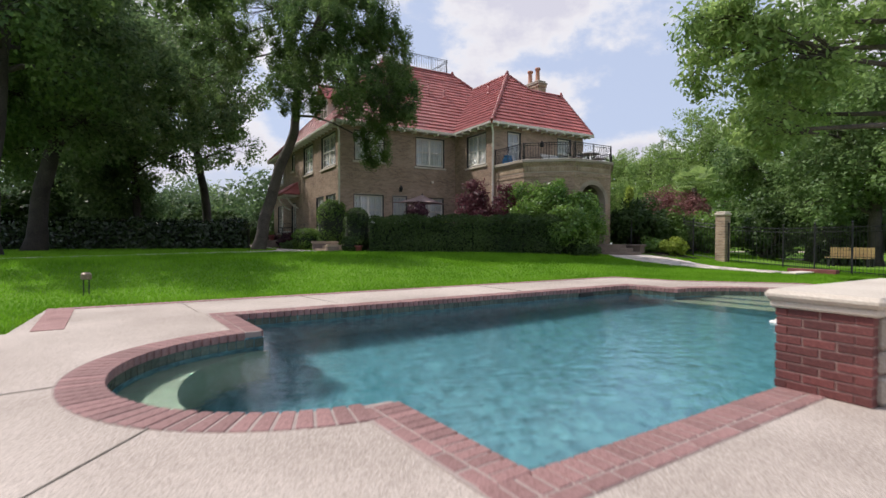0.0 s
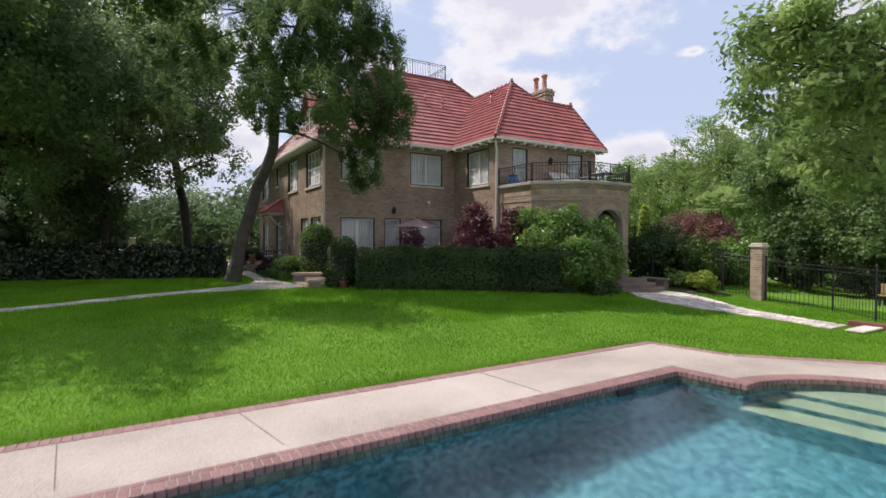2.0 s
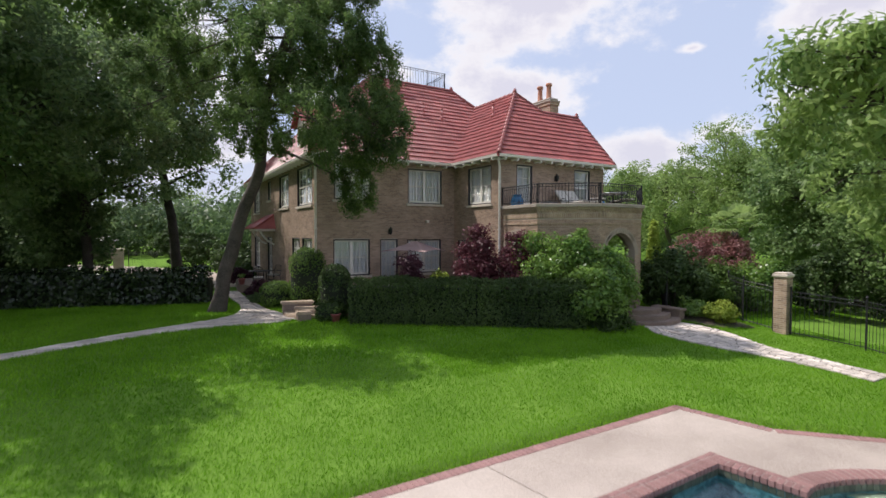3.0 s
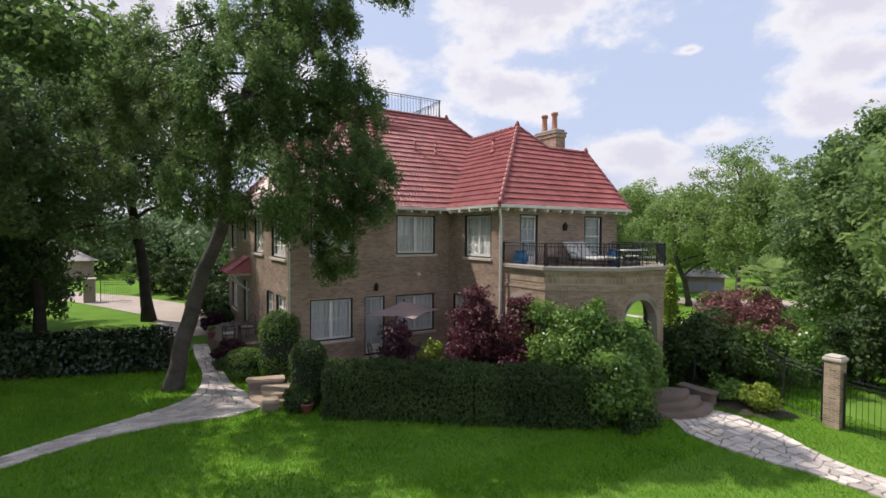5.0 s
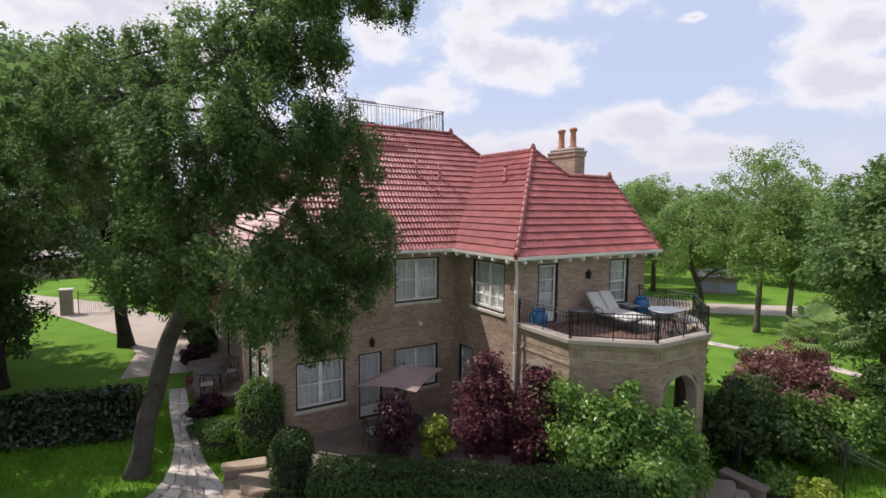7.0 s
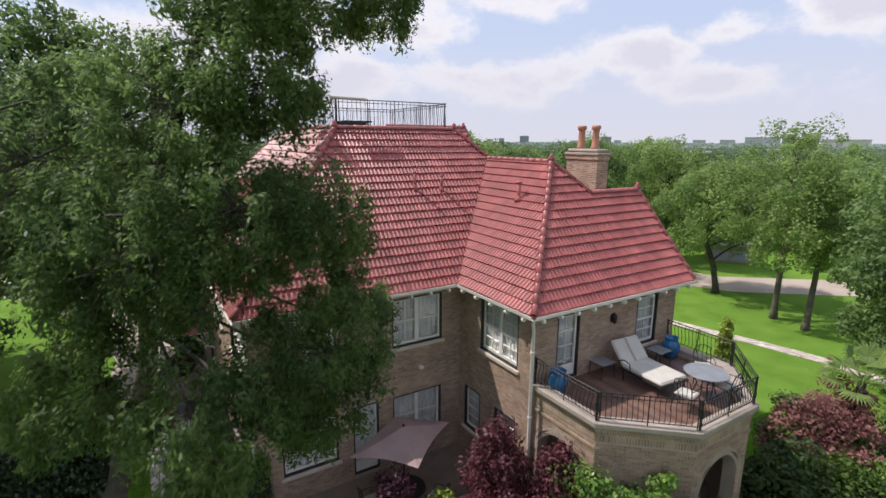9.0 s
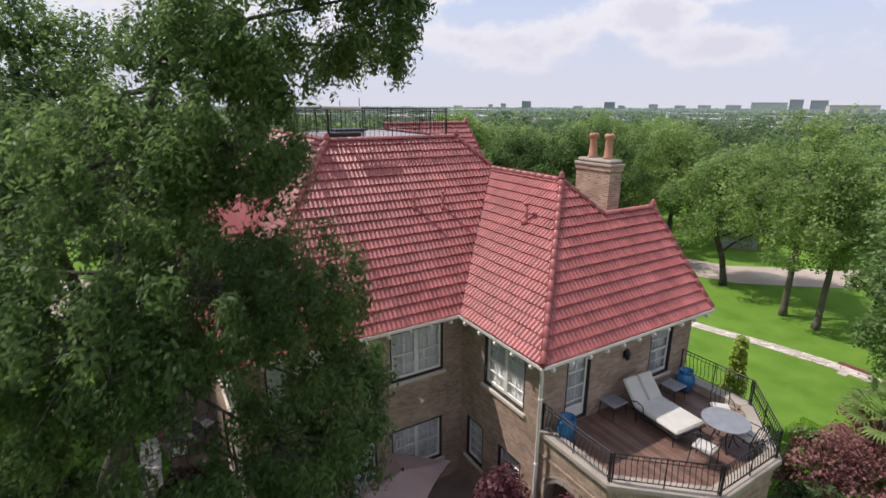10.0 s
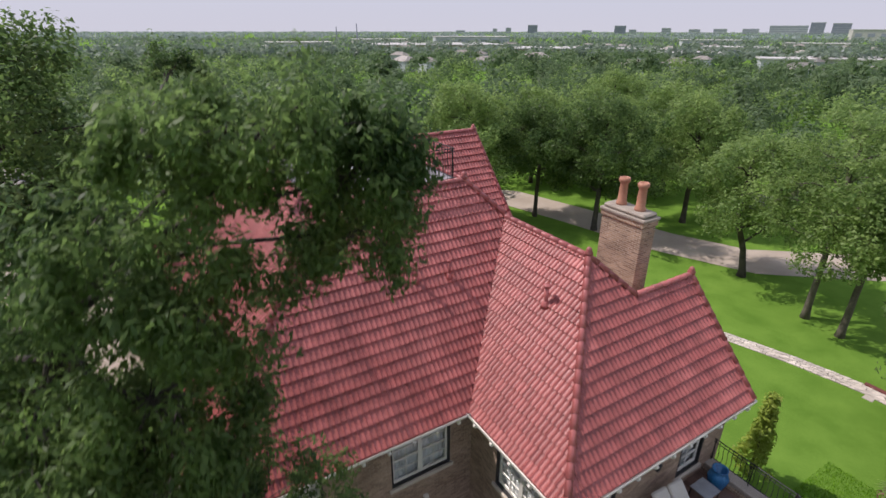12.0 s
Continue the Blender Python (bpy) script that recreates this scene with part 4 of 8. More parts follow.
# eaves: soffit, gutter and rafter tails along each eave line
def eave_run(a, b, out, name_gap=0.62):
    a, b = Vector((*a, 0)), Vector((*b, 0))
    d = (b - a).normalized()
    o = Vector((*out, 0))
    length = (b - a).length
    m = Matrix((d, o, Vector((0, 0, 1)))).transposed().to_4x4()
    m.translation = a + Vector((0, 0, EAVE))
    bm = bmesh.new()
    # gutter: an open half-round trough with a rolled lip
    prof = [(0.0, -0.02), (0.0, -0.10), (0.03, -0.135), (0.075, -0.14), (0.11, -0.115), (0.12, -0.05), (0.128, -0.02), (0.118, -0.015), (0.108, -0.05), (0.10, -0.1), (0.072, -0.125), (0.035, -0.12), (0.012, -0.09), (0.012, -0.02)]
    ra = [bm.verts.new(m @ Vector((0, y - 0.03, z))) for y, z in prof]
    rb = [bm.verts.new(m @ Vector((length, y - 0.03, z))) for y, z in prof]
    for i in range(len(prof)):
        k = (i + 1) % len(prof)
        bm.faces.new((ra[i], ra[k], rb[k], rb[i]))
    on_house("gutter", bm, M_WHITE, "cream painted metal gutter")
    bm = bmesh.new()
    add_box(bm, 0, -0.42, -0.135, length, -0.04, -0.115, m=m)
    on_house("soffit", bm, M_TRIMGREY)
    n = int(length / name_gap)
    me = None
    for i in range(n):
        x = (i + 0.5) * length / n
        if me is None:
            bm = bmesh.new()
            pr = [(-0.36, -0.142), (0.05, -0.142), (0.09, -0.16), (0.1, -0.2), (0.07, -0.25), (0.01, -0.26), (-0.05, -0.22), (-0.12, -0.21), (-0.36, -0.225)]
            l = [bm.verts.new((-0.035, y, z)) for y, z in pr]
            h = [bm.verts.new((0.035, y, z)) for y, z in pr]
            bm.faces.new(l)
            bm.faces.new(h[::-1])
            for q in range(len(pr)):
                k = (q + 1) % len(pr)
                bm.faces.new((l[q], l[k], h[k], h[q]))
            t = part("rafter_tail", bm, M_WHITE, house, "white painted rafter tail")
            me = t.data
        else:
            t = tagged(new("rafter_tail", me), "white painted rafter tail")
            t.parent = house
        t.matrix_basis = HOUSE @ m @ Matrix.Translation((x, 0, 0))


eave_run((8.52, 23.2), (15.1, 23.2), (0, -1))
eave_run((15.1, 23.2), (15.1, 19.65), (-1, 0))
eave_run((15.1, 19.65), (GX, 19.65), (0, -1))
eave_run((8.52, 38.85), (8.52, 23.2), (-1, 0))
# rake board of the gable
on_house("rake_board", tube([P("gable_south", GX + 0.02, 19.6, -0.08), P("gable_south", GX + 0.02, 22.09, -0.08)], 0.05, 6), M_WHITE)

# downpipes with brackets
for pts in ([(15.2, 19.75, 6.62), (15.22, 19.8, 6.45), (15.36, 19.92, 6.25), (15.36, 19.92, 2.5), (15.36, 19.92, 0.6)],
            [(8.62, 23.3, 6.6), (8.65, 23.33, 6.45), (8.79, 23.47, 6.25), (8.79, 23.47, 0.6)]):
    dp = on_house("downpipe", tube(pts, 0.048, 10), M_WHITE, "cream painted round downpipe", True)
    for z in (5.6, 3.7, 1.9):
        part("bracket", lathe([(0.062, -0.03), (0.066, -0.01), (0.066, 0.01), (0.062, 0.03)], (pts[-1][0], pts[-1][1], z), 10), M_WHITE, dp)

# roof vents
for x, y, key, h, rad in ((14.94, 25.67, "main_south", 0.55, 0.045), (15.95, 25.58, "main_south", 0.5, 0.045), (17.44, 23.2, "wing_west", 0.55, 0.06)):
    z = zroof(key, x, y)
    v = on_house("vent_pipe", tube([(x, y, z - 0.15), (x, y, z + h)], rad, 12), M_RIDGE, "red painted vent pipe", True)
    part("flashing", lathe([(rad * 2.3, -0.06), (rad * 1.9, 0.04), (rad * 1.25, 0.11), (rad * 1.05, 0.13)], (x, y, z), 14), M_RIDGE, v, "", True)
    top = 1.3 if key == "main_south" else 1.75
    part("cap", lathe([(rad * 0.95, -0.05), (rad * top, 0.0), (rad * top, 0.04), (rad * 0.8, 0.055)], (x, y, z + h), 14), M_RIDGE, v, "", True)

# chimney cap and pots
cap = on_house("chimney_cap", box(21.39, 23.52, 10.56, 22.15, 25.23, 10.66, 0.02), M_BALCONYSTONE, "weathered stone chimney cap")
part("corbel", uv_box(21.43, 23.56, 10.4, 22.11, 25.19, 10.56), M_WALL, cap)
part("upper_slab", box(21.45, 23.6, 10.66, 22.09, 25.15, 10.8, 0.05), M_BALCONYSTONE, cap)
for y in (24.72, 24.02):
    on_house("chimney_pot", lathe([(0.17, 0.0), (0.17, 0.07), (0.14, 0.13), (0.12, 0.66), (0.135, 0.7), (0.175, 0.76), (0.175, 0.82), (0.15, 0.87), (0.11, 0.87), (0.10, 0.5)], (21.77, y, 10.79), 18), M_POT, "terracotta chimney pot", True)


# iron railing
def railing_run(parent, a, b, z, h, mat_iron, post=True, gap=0.11, belly=0.05, out=(0, 0)):
    """Rails, posts and bellied balusters from a to b; part of parent, in its own space."""
    a, b = Vector((*a, z)), Vector((*b, z))
    d = (b - a).normalized()
    o = Vector((d.y, -d.x, 0))
    length = (b - a).length
    up = Vector((0, 0, 1))
    bm = bmesh.new()
    add_tube(bm, [a + up * h, b + up * h], 0.016, 6)
    part("top_rail", bm, mat_iron, parent)
    bm = bmesh.new()
    add_tube(bm, [a + up * 0.09, b + up * 0.09], 0.013, 6)
    add_tube(bm, [a + up * (h - 0.1), b + up * (h - 0.1)], 0.011, 6)
    part("cross_rail", bm, mat_iron, parent)
    if post:
        for t in np.linspace(0.02, 0.98, max(2, round(length / 1.15) + 1)):
            p = a + d * (length * t)
            bm = bmesh.new()
            add_tube(bm, [p, p + up * (h + 0.03)], 0.015, 6)
            part("post", bm, mat_iron, parent)
    me = None
    n = int(length / gap)
    for i in range(n):
        p = a + d * ((i + 0.5) * length / n)
        if me is None:
            bm = bmesh.new()
            add_tube(bm, [(0, 0, 0.09), (0, belly * 0.9, 0.09 + (h - 0.2) * 0.25), (0, belly * 0.4, 0.09 + (h - 0.2) * 0.55), (0, -belly * 0.5, 0.09 + (h - 0.2) * 0.8), (0, 0, h)], 0.0085, 5)
            q = part("baluster", bm, mat_iron, parent)
            me = q.data
        else:
            q = new("baluster", me)
            q.parent = parent
        m = Matrix((d, o, up)).transposed().to_4x4()
        m.translation = p
        q.matrix_basis = m


top_rail = on_house("roof_railing", tube([(13.0, 27.72, 11.44), (13.0, 27.72, 12.5)], 0.025, 6), M_BLACK, "black wrought-iron railing round the roof deck")
for a, b in (((13.0, 27.72), (17.45, 27.72)), ((17.45, 27.72), (17.45, 32.6)), ((17.45, 32.6), (13.0, 32.6)), ((13.0, 32.6), (13.0, 27.72))):
    railing_run(top_rail, a, b, 11.44, 1.02, M_BLACK, gap=0.16, belly=0.03)
hatch = on_house("roof_hatch", box(13.6, 28.6, 11.46, 14.6, 29.5, 11.72, 0.03), M_TRIMGREY, "low grey roof hatch")
part("hatch_lid", box(13.52, 28.52, 11.72, 14.68, 29.58, 11.78, 0.015), M_BLACK, hatch)

on_house("rail_pipe", tube([(12.78, 27.66, 12.5), (12.8, 27.66, 12.5), (14.08, 27.67, 12.47), (14.1, 27.67, 12.47)], [0.02, 0.055, 0.055, 0.02], 10), M_TRIMGREY, "pale grey pipe tied along the top rail", True)
on_house("deck_kerb", box(13.02, 27.78, 11.46, 14.1, 27.9, 11.7, 0.01), M_BLACK, "dark low kerb board inside the railing")

# dormer on the west slope
DX, DY = 9.55, 28.3
dormer = on_house("dormer", box(DX, DY - 0.75, 7.7, 11.4, DY + 0.75, 8.85), M_WHITE, "small dormer with a red tile roof")
bm = bmesh.new()
for s in (-1, 1):
    q = [(DX - 0.3, DY, 9.75), (12.6, DY, 9.75), (12.6, DY + s * 1.0, 8.8), (DX - 0.3, DY + s * 1.0, 8.8)]
    lo = [bm.verts.new(p) for p in q]
    hi = [bm.verts.new((p[0], p[1], p[2] + 0.09)) for p in q]
    bm.faces.new(lo)
    bm.faces.new(hi[::-1])
    for i in range(4):
        bm.faces.new((lo[i], lo[(i + 1) % 4], hi[(i + 1) % 4], hi[i]))
part("dormer_roof", bm, M_ROOF, dormer)
bm = bmesh.new()
tri = [(DY - 0.95, 8.82), (DY + 0.95, 8.82), (DY, 9.72)]
f = bm.faces.new([bm.verts.new((DX - 0.02, y, z)) for y, z in tri])
r = bmesh.ops.extrude_face_region(bm, geom=[f])
for v in r["geom"]:
    if isinstance(v, bmesh.types.BMVert):
        v.co.x += 0.3
part("dormer_gable", bm, M_WHITE, dormer)
for s in (-0.36, 0.36):
    bm = bmesh.new()
    for a, b, c, d in ((-0.3, -0.25, 7.85, 8.75), (0.25, 0.3, 7.85, 8.75), (-0.3, 0.3, 8.7, 8.75), (-0.3, 0.3, 7.85, 7.9), (-0.3, 0.3, 8.28, 8.32), (-0.015, 0.015, 7.85, 8.75)):
        add_box(bm, DX - 0.05, DY + s + a, c, DX + 0.0, DY + s + b, d)
    w = part("dormer_window", bm, M_WHITE, dormer)
    # opaque near-black sheet, the shade of the dormer room in its colour
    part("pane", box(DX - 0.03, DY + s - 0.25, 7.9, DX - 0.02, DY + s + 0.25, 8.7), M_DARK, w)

# ---- balcony and porch ----
BZ = 4.64


def arch_wall(o, u, length, z0, z1, cx, r, spring, thick=0.34):
    """Wall along u with one round-headed opening centred at cx."""
    bm = bmesh.new()
    uv = bm.loops.layers.uv.new("UVMap")

    def quad(ps):
        f = bm.faces.new([bm.verts.new(p) for p in ps])
        for l, p in zip(f.loops, ps):
            l[uv].uv = (p[0] + p[1], p[2])

    cols = [(0.0, None), (cx - r, None)]
    n = 16
    arc = [(cx - r * math.cos(math.pi * i / n), spring + r * math.sin(math.pi * i / n)) for i in range(n + 1)]
    for y in (0.0, -thick):
        quad([(0, y, z0), (cx - r, y, z0), (cx - r, y, z1), (0, y, z1)])
        quad([(cx + r, y, z0), (length, y, z0), (length, y, z1), (cx + r, y, z1)])
        for (x0, h0), (x1, h1) in zip(arc, arc[1:]):
            quad([(x0, y, h0), (x1, y, h1), (x1, y, z1), (x0, y, z1)])
    for x in (cx - r, cx + r, 0, length):
        quad([(x, 0, z0), (x, -thick, z0), (x, -thick, spring if 0 < x < length else z1), (x, 0, spring if 0 < x < length else z1)])
    for (x0, h0), (x1, h1) in zip(arc, arc[1:]):
        quad([(x0, 0, h0), (x1, 0, h1), (x1, -thick, h1), (x0, -thick, h0)])
    quad([(0, 0, z1), (length, 0, z1), (length, -thick, z1), (0, -thick, z1)])
    return bm


def ring_off(ring, off):
    """An open run of plan points moved outwards (to the right of its direction)."""
    out = []
    for i, p in enumerate(ring):
        a = Vector(ring[max(i - 1, 0)])
        b = Vector(ring[i])
        c = Vector(ring[min(i + 1, len(ring) - 1)])
        d1 = (b - a).normalized() if i else (c - b).normalized()
        d2 = (c - b).normalized() if i < len(ring) - 1 else d1
        n1, n2 = Vector((d1.y, -d1.x)), Vector((d2.y, -d2.x))
        m = (n1 + n2).normalized()
        q = b + m * (off / max(0.3, m.dot(n1)))
        out.append((q.x, q.y))
    return out


# anticlockwise run west -> south -> east keeps the outside on the right
balcony = empty("balcony", "octagonal brick balcony over an arched porch with iron railing", "balcony", (18.4, 18.2, 0.3))
BI = Matrix.Translation((-18.4, -18.2, -0.3))


def on_balcony(name, bm, material, label="", smooth=False):
    p = part(name, bm, material, balcony, label, smooth)
    p.matrix_parent_inverse = BI
    return p


inner = ring_off(BAL, -0.12)
for i, (a, b) in enumerate(zip(inner, inner[1:])):
    a, b = Vector(a), Vector(b)
    d = (b - a).normalized()
    length = (b - a).length
    fr = frame_of(a, d)
    if i in (0, 2, 4):
        cx = {0: length * 0.46, 2: length * 0.5, 4: length * 0.5}[i]
        bm = arch_wall(a, d, length, 0.2, 4.1, cx, 0.78 if i != 2 else 0.82, 2.72)
        w = part("arch_wall", bm, M_WALL, balcony)
        w.matrix_basis = BI @ fr
        lay_bricks(w, length, 0.2, 4.1, (), (cx, 0.78 if i != 2 else 0.82, 2.72))
        # ring of header bricks round the arch
        bmr = bmesh.new()
        r0 = 0.78 if i != 2 else 0.82
        n = 26
        for k in range(n):
            an = math.pi * (k + 0.5) / n
            mm = Matrix.Translation((cx - math.cos(an) * (r0 + 0.105), 0, 2.72 + math.sin(an) * (r0 + 0.105))) @ Matrix.Rotation(-(math.pi / 2 - an), 4, "Y").inverted()
            add_box(bmr, -0.042, -0.1, -0.1, 0.042, 0.014, 0.1, m=mm)
        part("arch_brick_ring", bmr, M_SOLDIER, w)
    else:
        w = part("porch_wall", wall_mesh(length, 0.2, 4.1, [], 0.34, False), M_WALL, balcony)
        w.matrix_basis = BI @ fr
        lay_bricks(w, length, 0.2, 4.1, (), None, 250 if i == 1 else 0)
    # string course under the parapet
    bm = bmesh.new()
    uv = bm.loops.layers.uv.new("UVMap")
    for z0, z1, o in ((3.86, 3.93, 0.035), (4.1, 4.36, 0.02), (4.36, 4.43, 0.05), (4.43, 4.5, 0.085)):
        vs = add_box(bm, -0.03, -0.3, z0, length + 0.03, o, z1)
        for f in {f for v in vs for f in v.link_faces}:
            for l in f.loops:
                l[uv].uv = (l.vert.co.x + 0.3 * (z0 > 4.2), l.vert.co.z + l.vert.co.y)
    c = part("band_course", bm, M_SOLDIER, balcony, "soldier course of tan brick")
    c.matrix_basis = BI @ fr
    bm = bmesh.new()
    outer2, inner2 = ring_off(BAL, 0.02), ring_off(BAL, -0.36)
    q = [outer2[i], outer2[i + 1], inner2[i + 1], inner2[i]]
    add_prism(bm, q, 4.5, BZ)
    bmesh.ops.bevel(bm, geom=list(bm.edges), offset=0.018, segments=1, affect="EDGES")
    on_balcony("coping_stone", bm, M_BALCONYSTONE, "weathered pale stone coping")
    ra, rb = ring_off(BAL, -0.1)[i:i + 2]
    rail = on_balcony("railing", tube([(*ra, BZ), (*ra, BZ + 0.74)], 0.022, 6), M_BLACK, "black wrought-iron railing")
    railing_run(rail, ra, rb, BZ, 0.74, M_BLACK, gap=0.115, belly=0.055)

ceil_ring = ring_off(BAL, -0.3)
slab = on_balcony("porch_ceiling", prism(ceil_ring, 4.2, 4.36), M_TRIMGREY)

# deck boards laid towards the south
bx = 15.8
while bx < 21.0:
    x1 = bx + 0.135
    def south(x):
        return max(16.66, 18.0 - (x - 15.9) * 0.885 if x < 17.4 else 16.66, 18.0 - (20.9 - x) * 0.885 if x > 19.4 else 16.66)
    bm = prism([(bx, max(south(bx), south(x1)) - 0.05), (x1, max(south(bx), south(x1)) - 0.05), (x1, 19.99), (bx, 19.99)], 4.37, 4.42)
    on_balcony("deck_board", bm, M_PLANK)
    bx += 0.143

# ---- west door canopy ----
canopy = on_house("door_canopy", box(7.95, 31.2, 3.62, 8.86, 33.7, 3.74, 0.02), M_WHITE, "small red-tiled canopy over the side door")
bm = bmesh.new()
ring = [(7.75, 31.0, 3.75), (7.75, 33.9, 3.75), (8.86, 33.3, 4.5), (8.86, 31.6, 4.5)]
lo = [bm.verts.new(p) for p in ring] + [bm.verts.new((8.86, 31.0, 3.75)), bm.verts.new((8.86, 33.9, 3.75))]
bm.faces.new((lo[0], lo[1], lo[2], lo[3]))
bm.faces.new((lo[0], lo[3], lo[4]))
bm.faces.new((lo[1], lo[5], lo[2]))
bm.faces.new((lo[0], lo[4], lo[5], lo[1]))
bm.faces.new((lo[4], lo[3], lo[2], lo[5]))
part("canopy_roof", bm, M_ROOF, canopy)
for k in range(3):
    x = 7.78 + k * 0.36
    z = 3.79 + k * 0.243
    part("tile_course", tube([(x, 31.05 + 0.2 * k, z), (x, 33.85 - 0.2 * k, z)], 0.035, 6), M_ROOF, canopy)
for k in range(9):
    y = 31.35 + k * 0.275
    yt = 32.45 + (y - 32.45) * 0.62
    part("tile_rib", tube([(7.74, y, 3.775), (8.84, yt, 4.515)], 0.048, 7), M_RIDGE, canopy)
for y, yt in ((31.0, 31.6), (33.9, 33.3)):
    part("hip_tile", tube([(7.73, y, 3.77), (8.86, yt, 4.52)], 0.055, 7), M_RIDGE, canopy)
for y in (31.4, 33.5):
    part("canopy_bracket", tube([(8.84, y, 2.9), (8.5, y, 3.1), (8.2, y, 3.45), (8.1, y, 3.64)], 0.05, 6), M_WHITE, canopy)

# wall lamps and small fittings
def wall_lantern(x, y, z, u):
    m = frame_of((x, y), u)
    l = empty("wall_lantern", "small black iron lantern fixed to the brick wall", "lamp", (x, y, z))
    for nm, b, mm in (("back_plate", box(-0.06, 0.002, -0.12, 0.06, 0.025, 0.12, 0.006), M_BLACK), ("lantern_body", lathe([(0.03, -0.14), (0.065, -0.1), (0.085, 0.06), (0.1, 0.08), (0.03, 0.16), (0.01, 0.2)], (0, 0.11, 0), 8), M_BLACK),
                      ("arm", tube([(0, 0.02, 0.1), (0, 0.07, 0.2), (0, 0.11, 0.19)], 0.012, 6), M_BLACK)):
        p = part(nm, b, mm, l)
        p.matrix_basis = Matrix.Translation((-x, -y, 0)) @ m
    return l


wall_lantern(18.5, 20.0, 5.95, (1, 0))
wall_lantern(12.1, 23.55, 3.6, (1, 0))
fl = empty("security_light", "small white floodlight on the wall", "lamp", (13.95, 23.5, 4.05))
part("lamp_head", box(-0.07, -0.08, -0.05, 0.07, 0.045, 0.06, 0.015), M_WHITE, fl)

# ---- balcony furniture ----
M_CUSHION = mat("beige_cushion", (0.44, 0.41, 0.36), (0.58, 0.55, 0.49), 6, 0.9, 0.3, 90)
M_BLUEPOT = mat("blue_glaze", (0.015, 0.09, 0.22), (0.03, 0.20, 0.40), 6, 0.18, 0.15, 25)
M_TABLEMETAL = mat("grey_table_metal", (0.22, 0.23, 0.24), (0.34, 0.35, 0.36), 12, 0.4, 0.3, 60, metal=0.4)
FZ = 4.42


def blue_pot(x, y, s=1.0):
    p = empty("urn", "tall blue glazed ceramic urn on the balcony", "pot", (x, y, FZ), "urns on the balcony")
    part("urn_body", lathe([(0.15 * s, 0), (0.2 * s, 0.1 * s), (0.26 * s, 0.3 * s), (0.27 * s, 0.42 * s), (0.21 * s, 0.56 * s), (0.17 * s, 0.6 * s), (0.2 * s, 0.65 * s), (0.21 * s, 0.68 * s), (0.17 * s, 0.67 * s), (0.15 * s, 0.5 * s)], (0, 0, 0), 24), M_BLUEPOT, p, "", True)
    return p


blue_pot(15.98, 19.55)
blue_pot(20.68, 19.42)


def chaise(x, y, turn):
    c = empty("chaise_longue", "double chaise longue with beige cushions and raised back", "lounger", (x, y, FZ))
    c.rotation_euler = (0, 0, radians(turn))
    # x across, y from head (0) to foot (2)
    part("seat_cushion", box(-0.64, 0.62, 0.34, 0.64, 1.95, 0.46, 0.045), M_CUSHION, c)
    for s in (-1, 1):
        x0 = 0.02 if s > 0 else -0.64
        bm = box(x0, -0.76, 0.0, x0 + 0.62, 0.0, 0.11, 0.04, Matrix.Translation((0, 0.62, 0.37)) @ Matrix.Rotation(radians(-48), 4, "X"))
        part("back_cushion", bm, M_CUSHION, c)
    bm = bmesh.new()
    for xx in (-0.66, 0.66):
        add_tube(bm, [(xx, 0.55, 0.32), (xx, 1.97, 0.32)], 0.022, 6)
    for yy in (0.62, 1.3, 1.96):
        add_tube(bm, [(-0.66, yy, 0.32), (0.66, yy, 0.32)], 0.018, 6)
    part("frame", bm, M_BLACK, c)
    for xx in (-0.64, 0.64):
        for yy in (0.7, 1.85):
            part("leg", tube([(xx, yy, 0.32), (xx, yy + 0.03, 0.0)], 0.02, 6), M_BLACK, c)
        part("armrest", tube([(xx, 0.95, 0.32), (xx, 0.9, 0.55), (xx, 0.7, 0.6), (xx, 0.5, 0.5)], 0.016, 6), M_BLACK, c)
    return c


lounge = chaise(18.72, 19.85, 176)
lounge.scale = (0.82, 1.02, 1.0)


def round_table(x, y):
    t = empty("round_table", "round grey metal mesh patio table", "table", (x, y, FZ))
    part("tabletop", lathe([(0.1, 0.69), (0.5, 0.69), (0.545, 0.7), (0.555, 0.715), (0.545, 0.73), (0.1, 0.732)], (0, 0, 0), 32), M_TABLEMETAL, t)
    for k in range(4):
        a = math.pi / 4 + k * math.pi / 2
        ca, sa = math.cos(a), math.sin(a)
        part("leg", tube([(ca * 0.36, sa * 0.36, 0.69), (ca * 0.2, sa * 0.2, 0.4), (ca * 0.28, sa * 0.28, 0.15), (ca * 0.4, sa * 0.4, 0.0)], 0.016, 6), M_BLACK, t)
    part("leg_ring", tube([(0.21 * math.cos(a), 0.21 * math.sin(a), 0.36) for a in np.linspace(0, 2 * math.pi, 17)], 0.01, 5), M_BLACK, t)
    return t


round_table(19.2, 17.4)


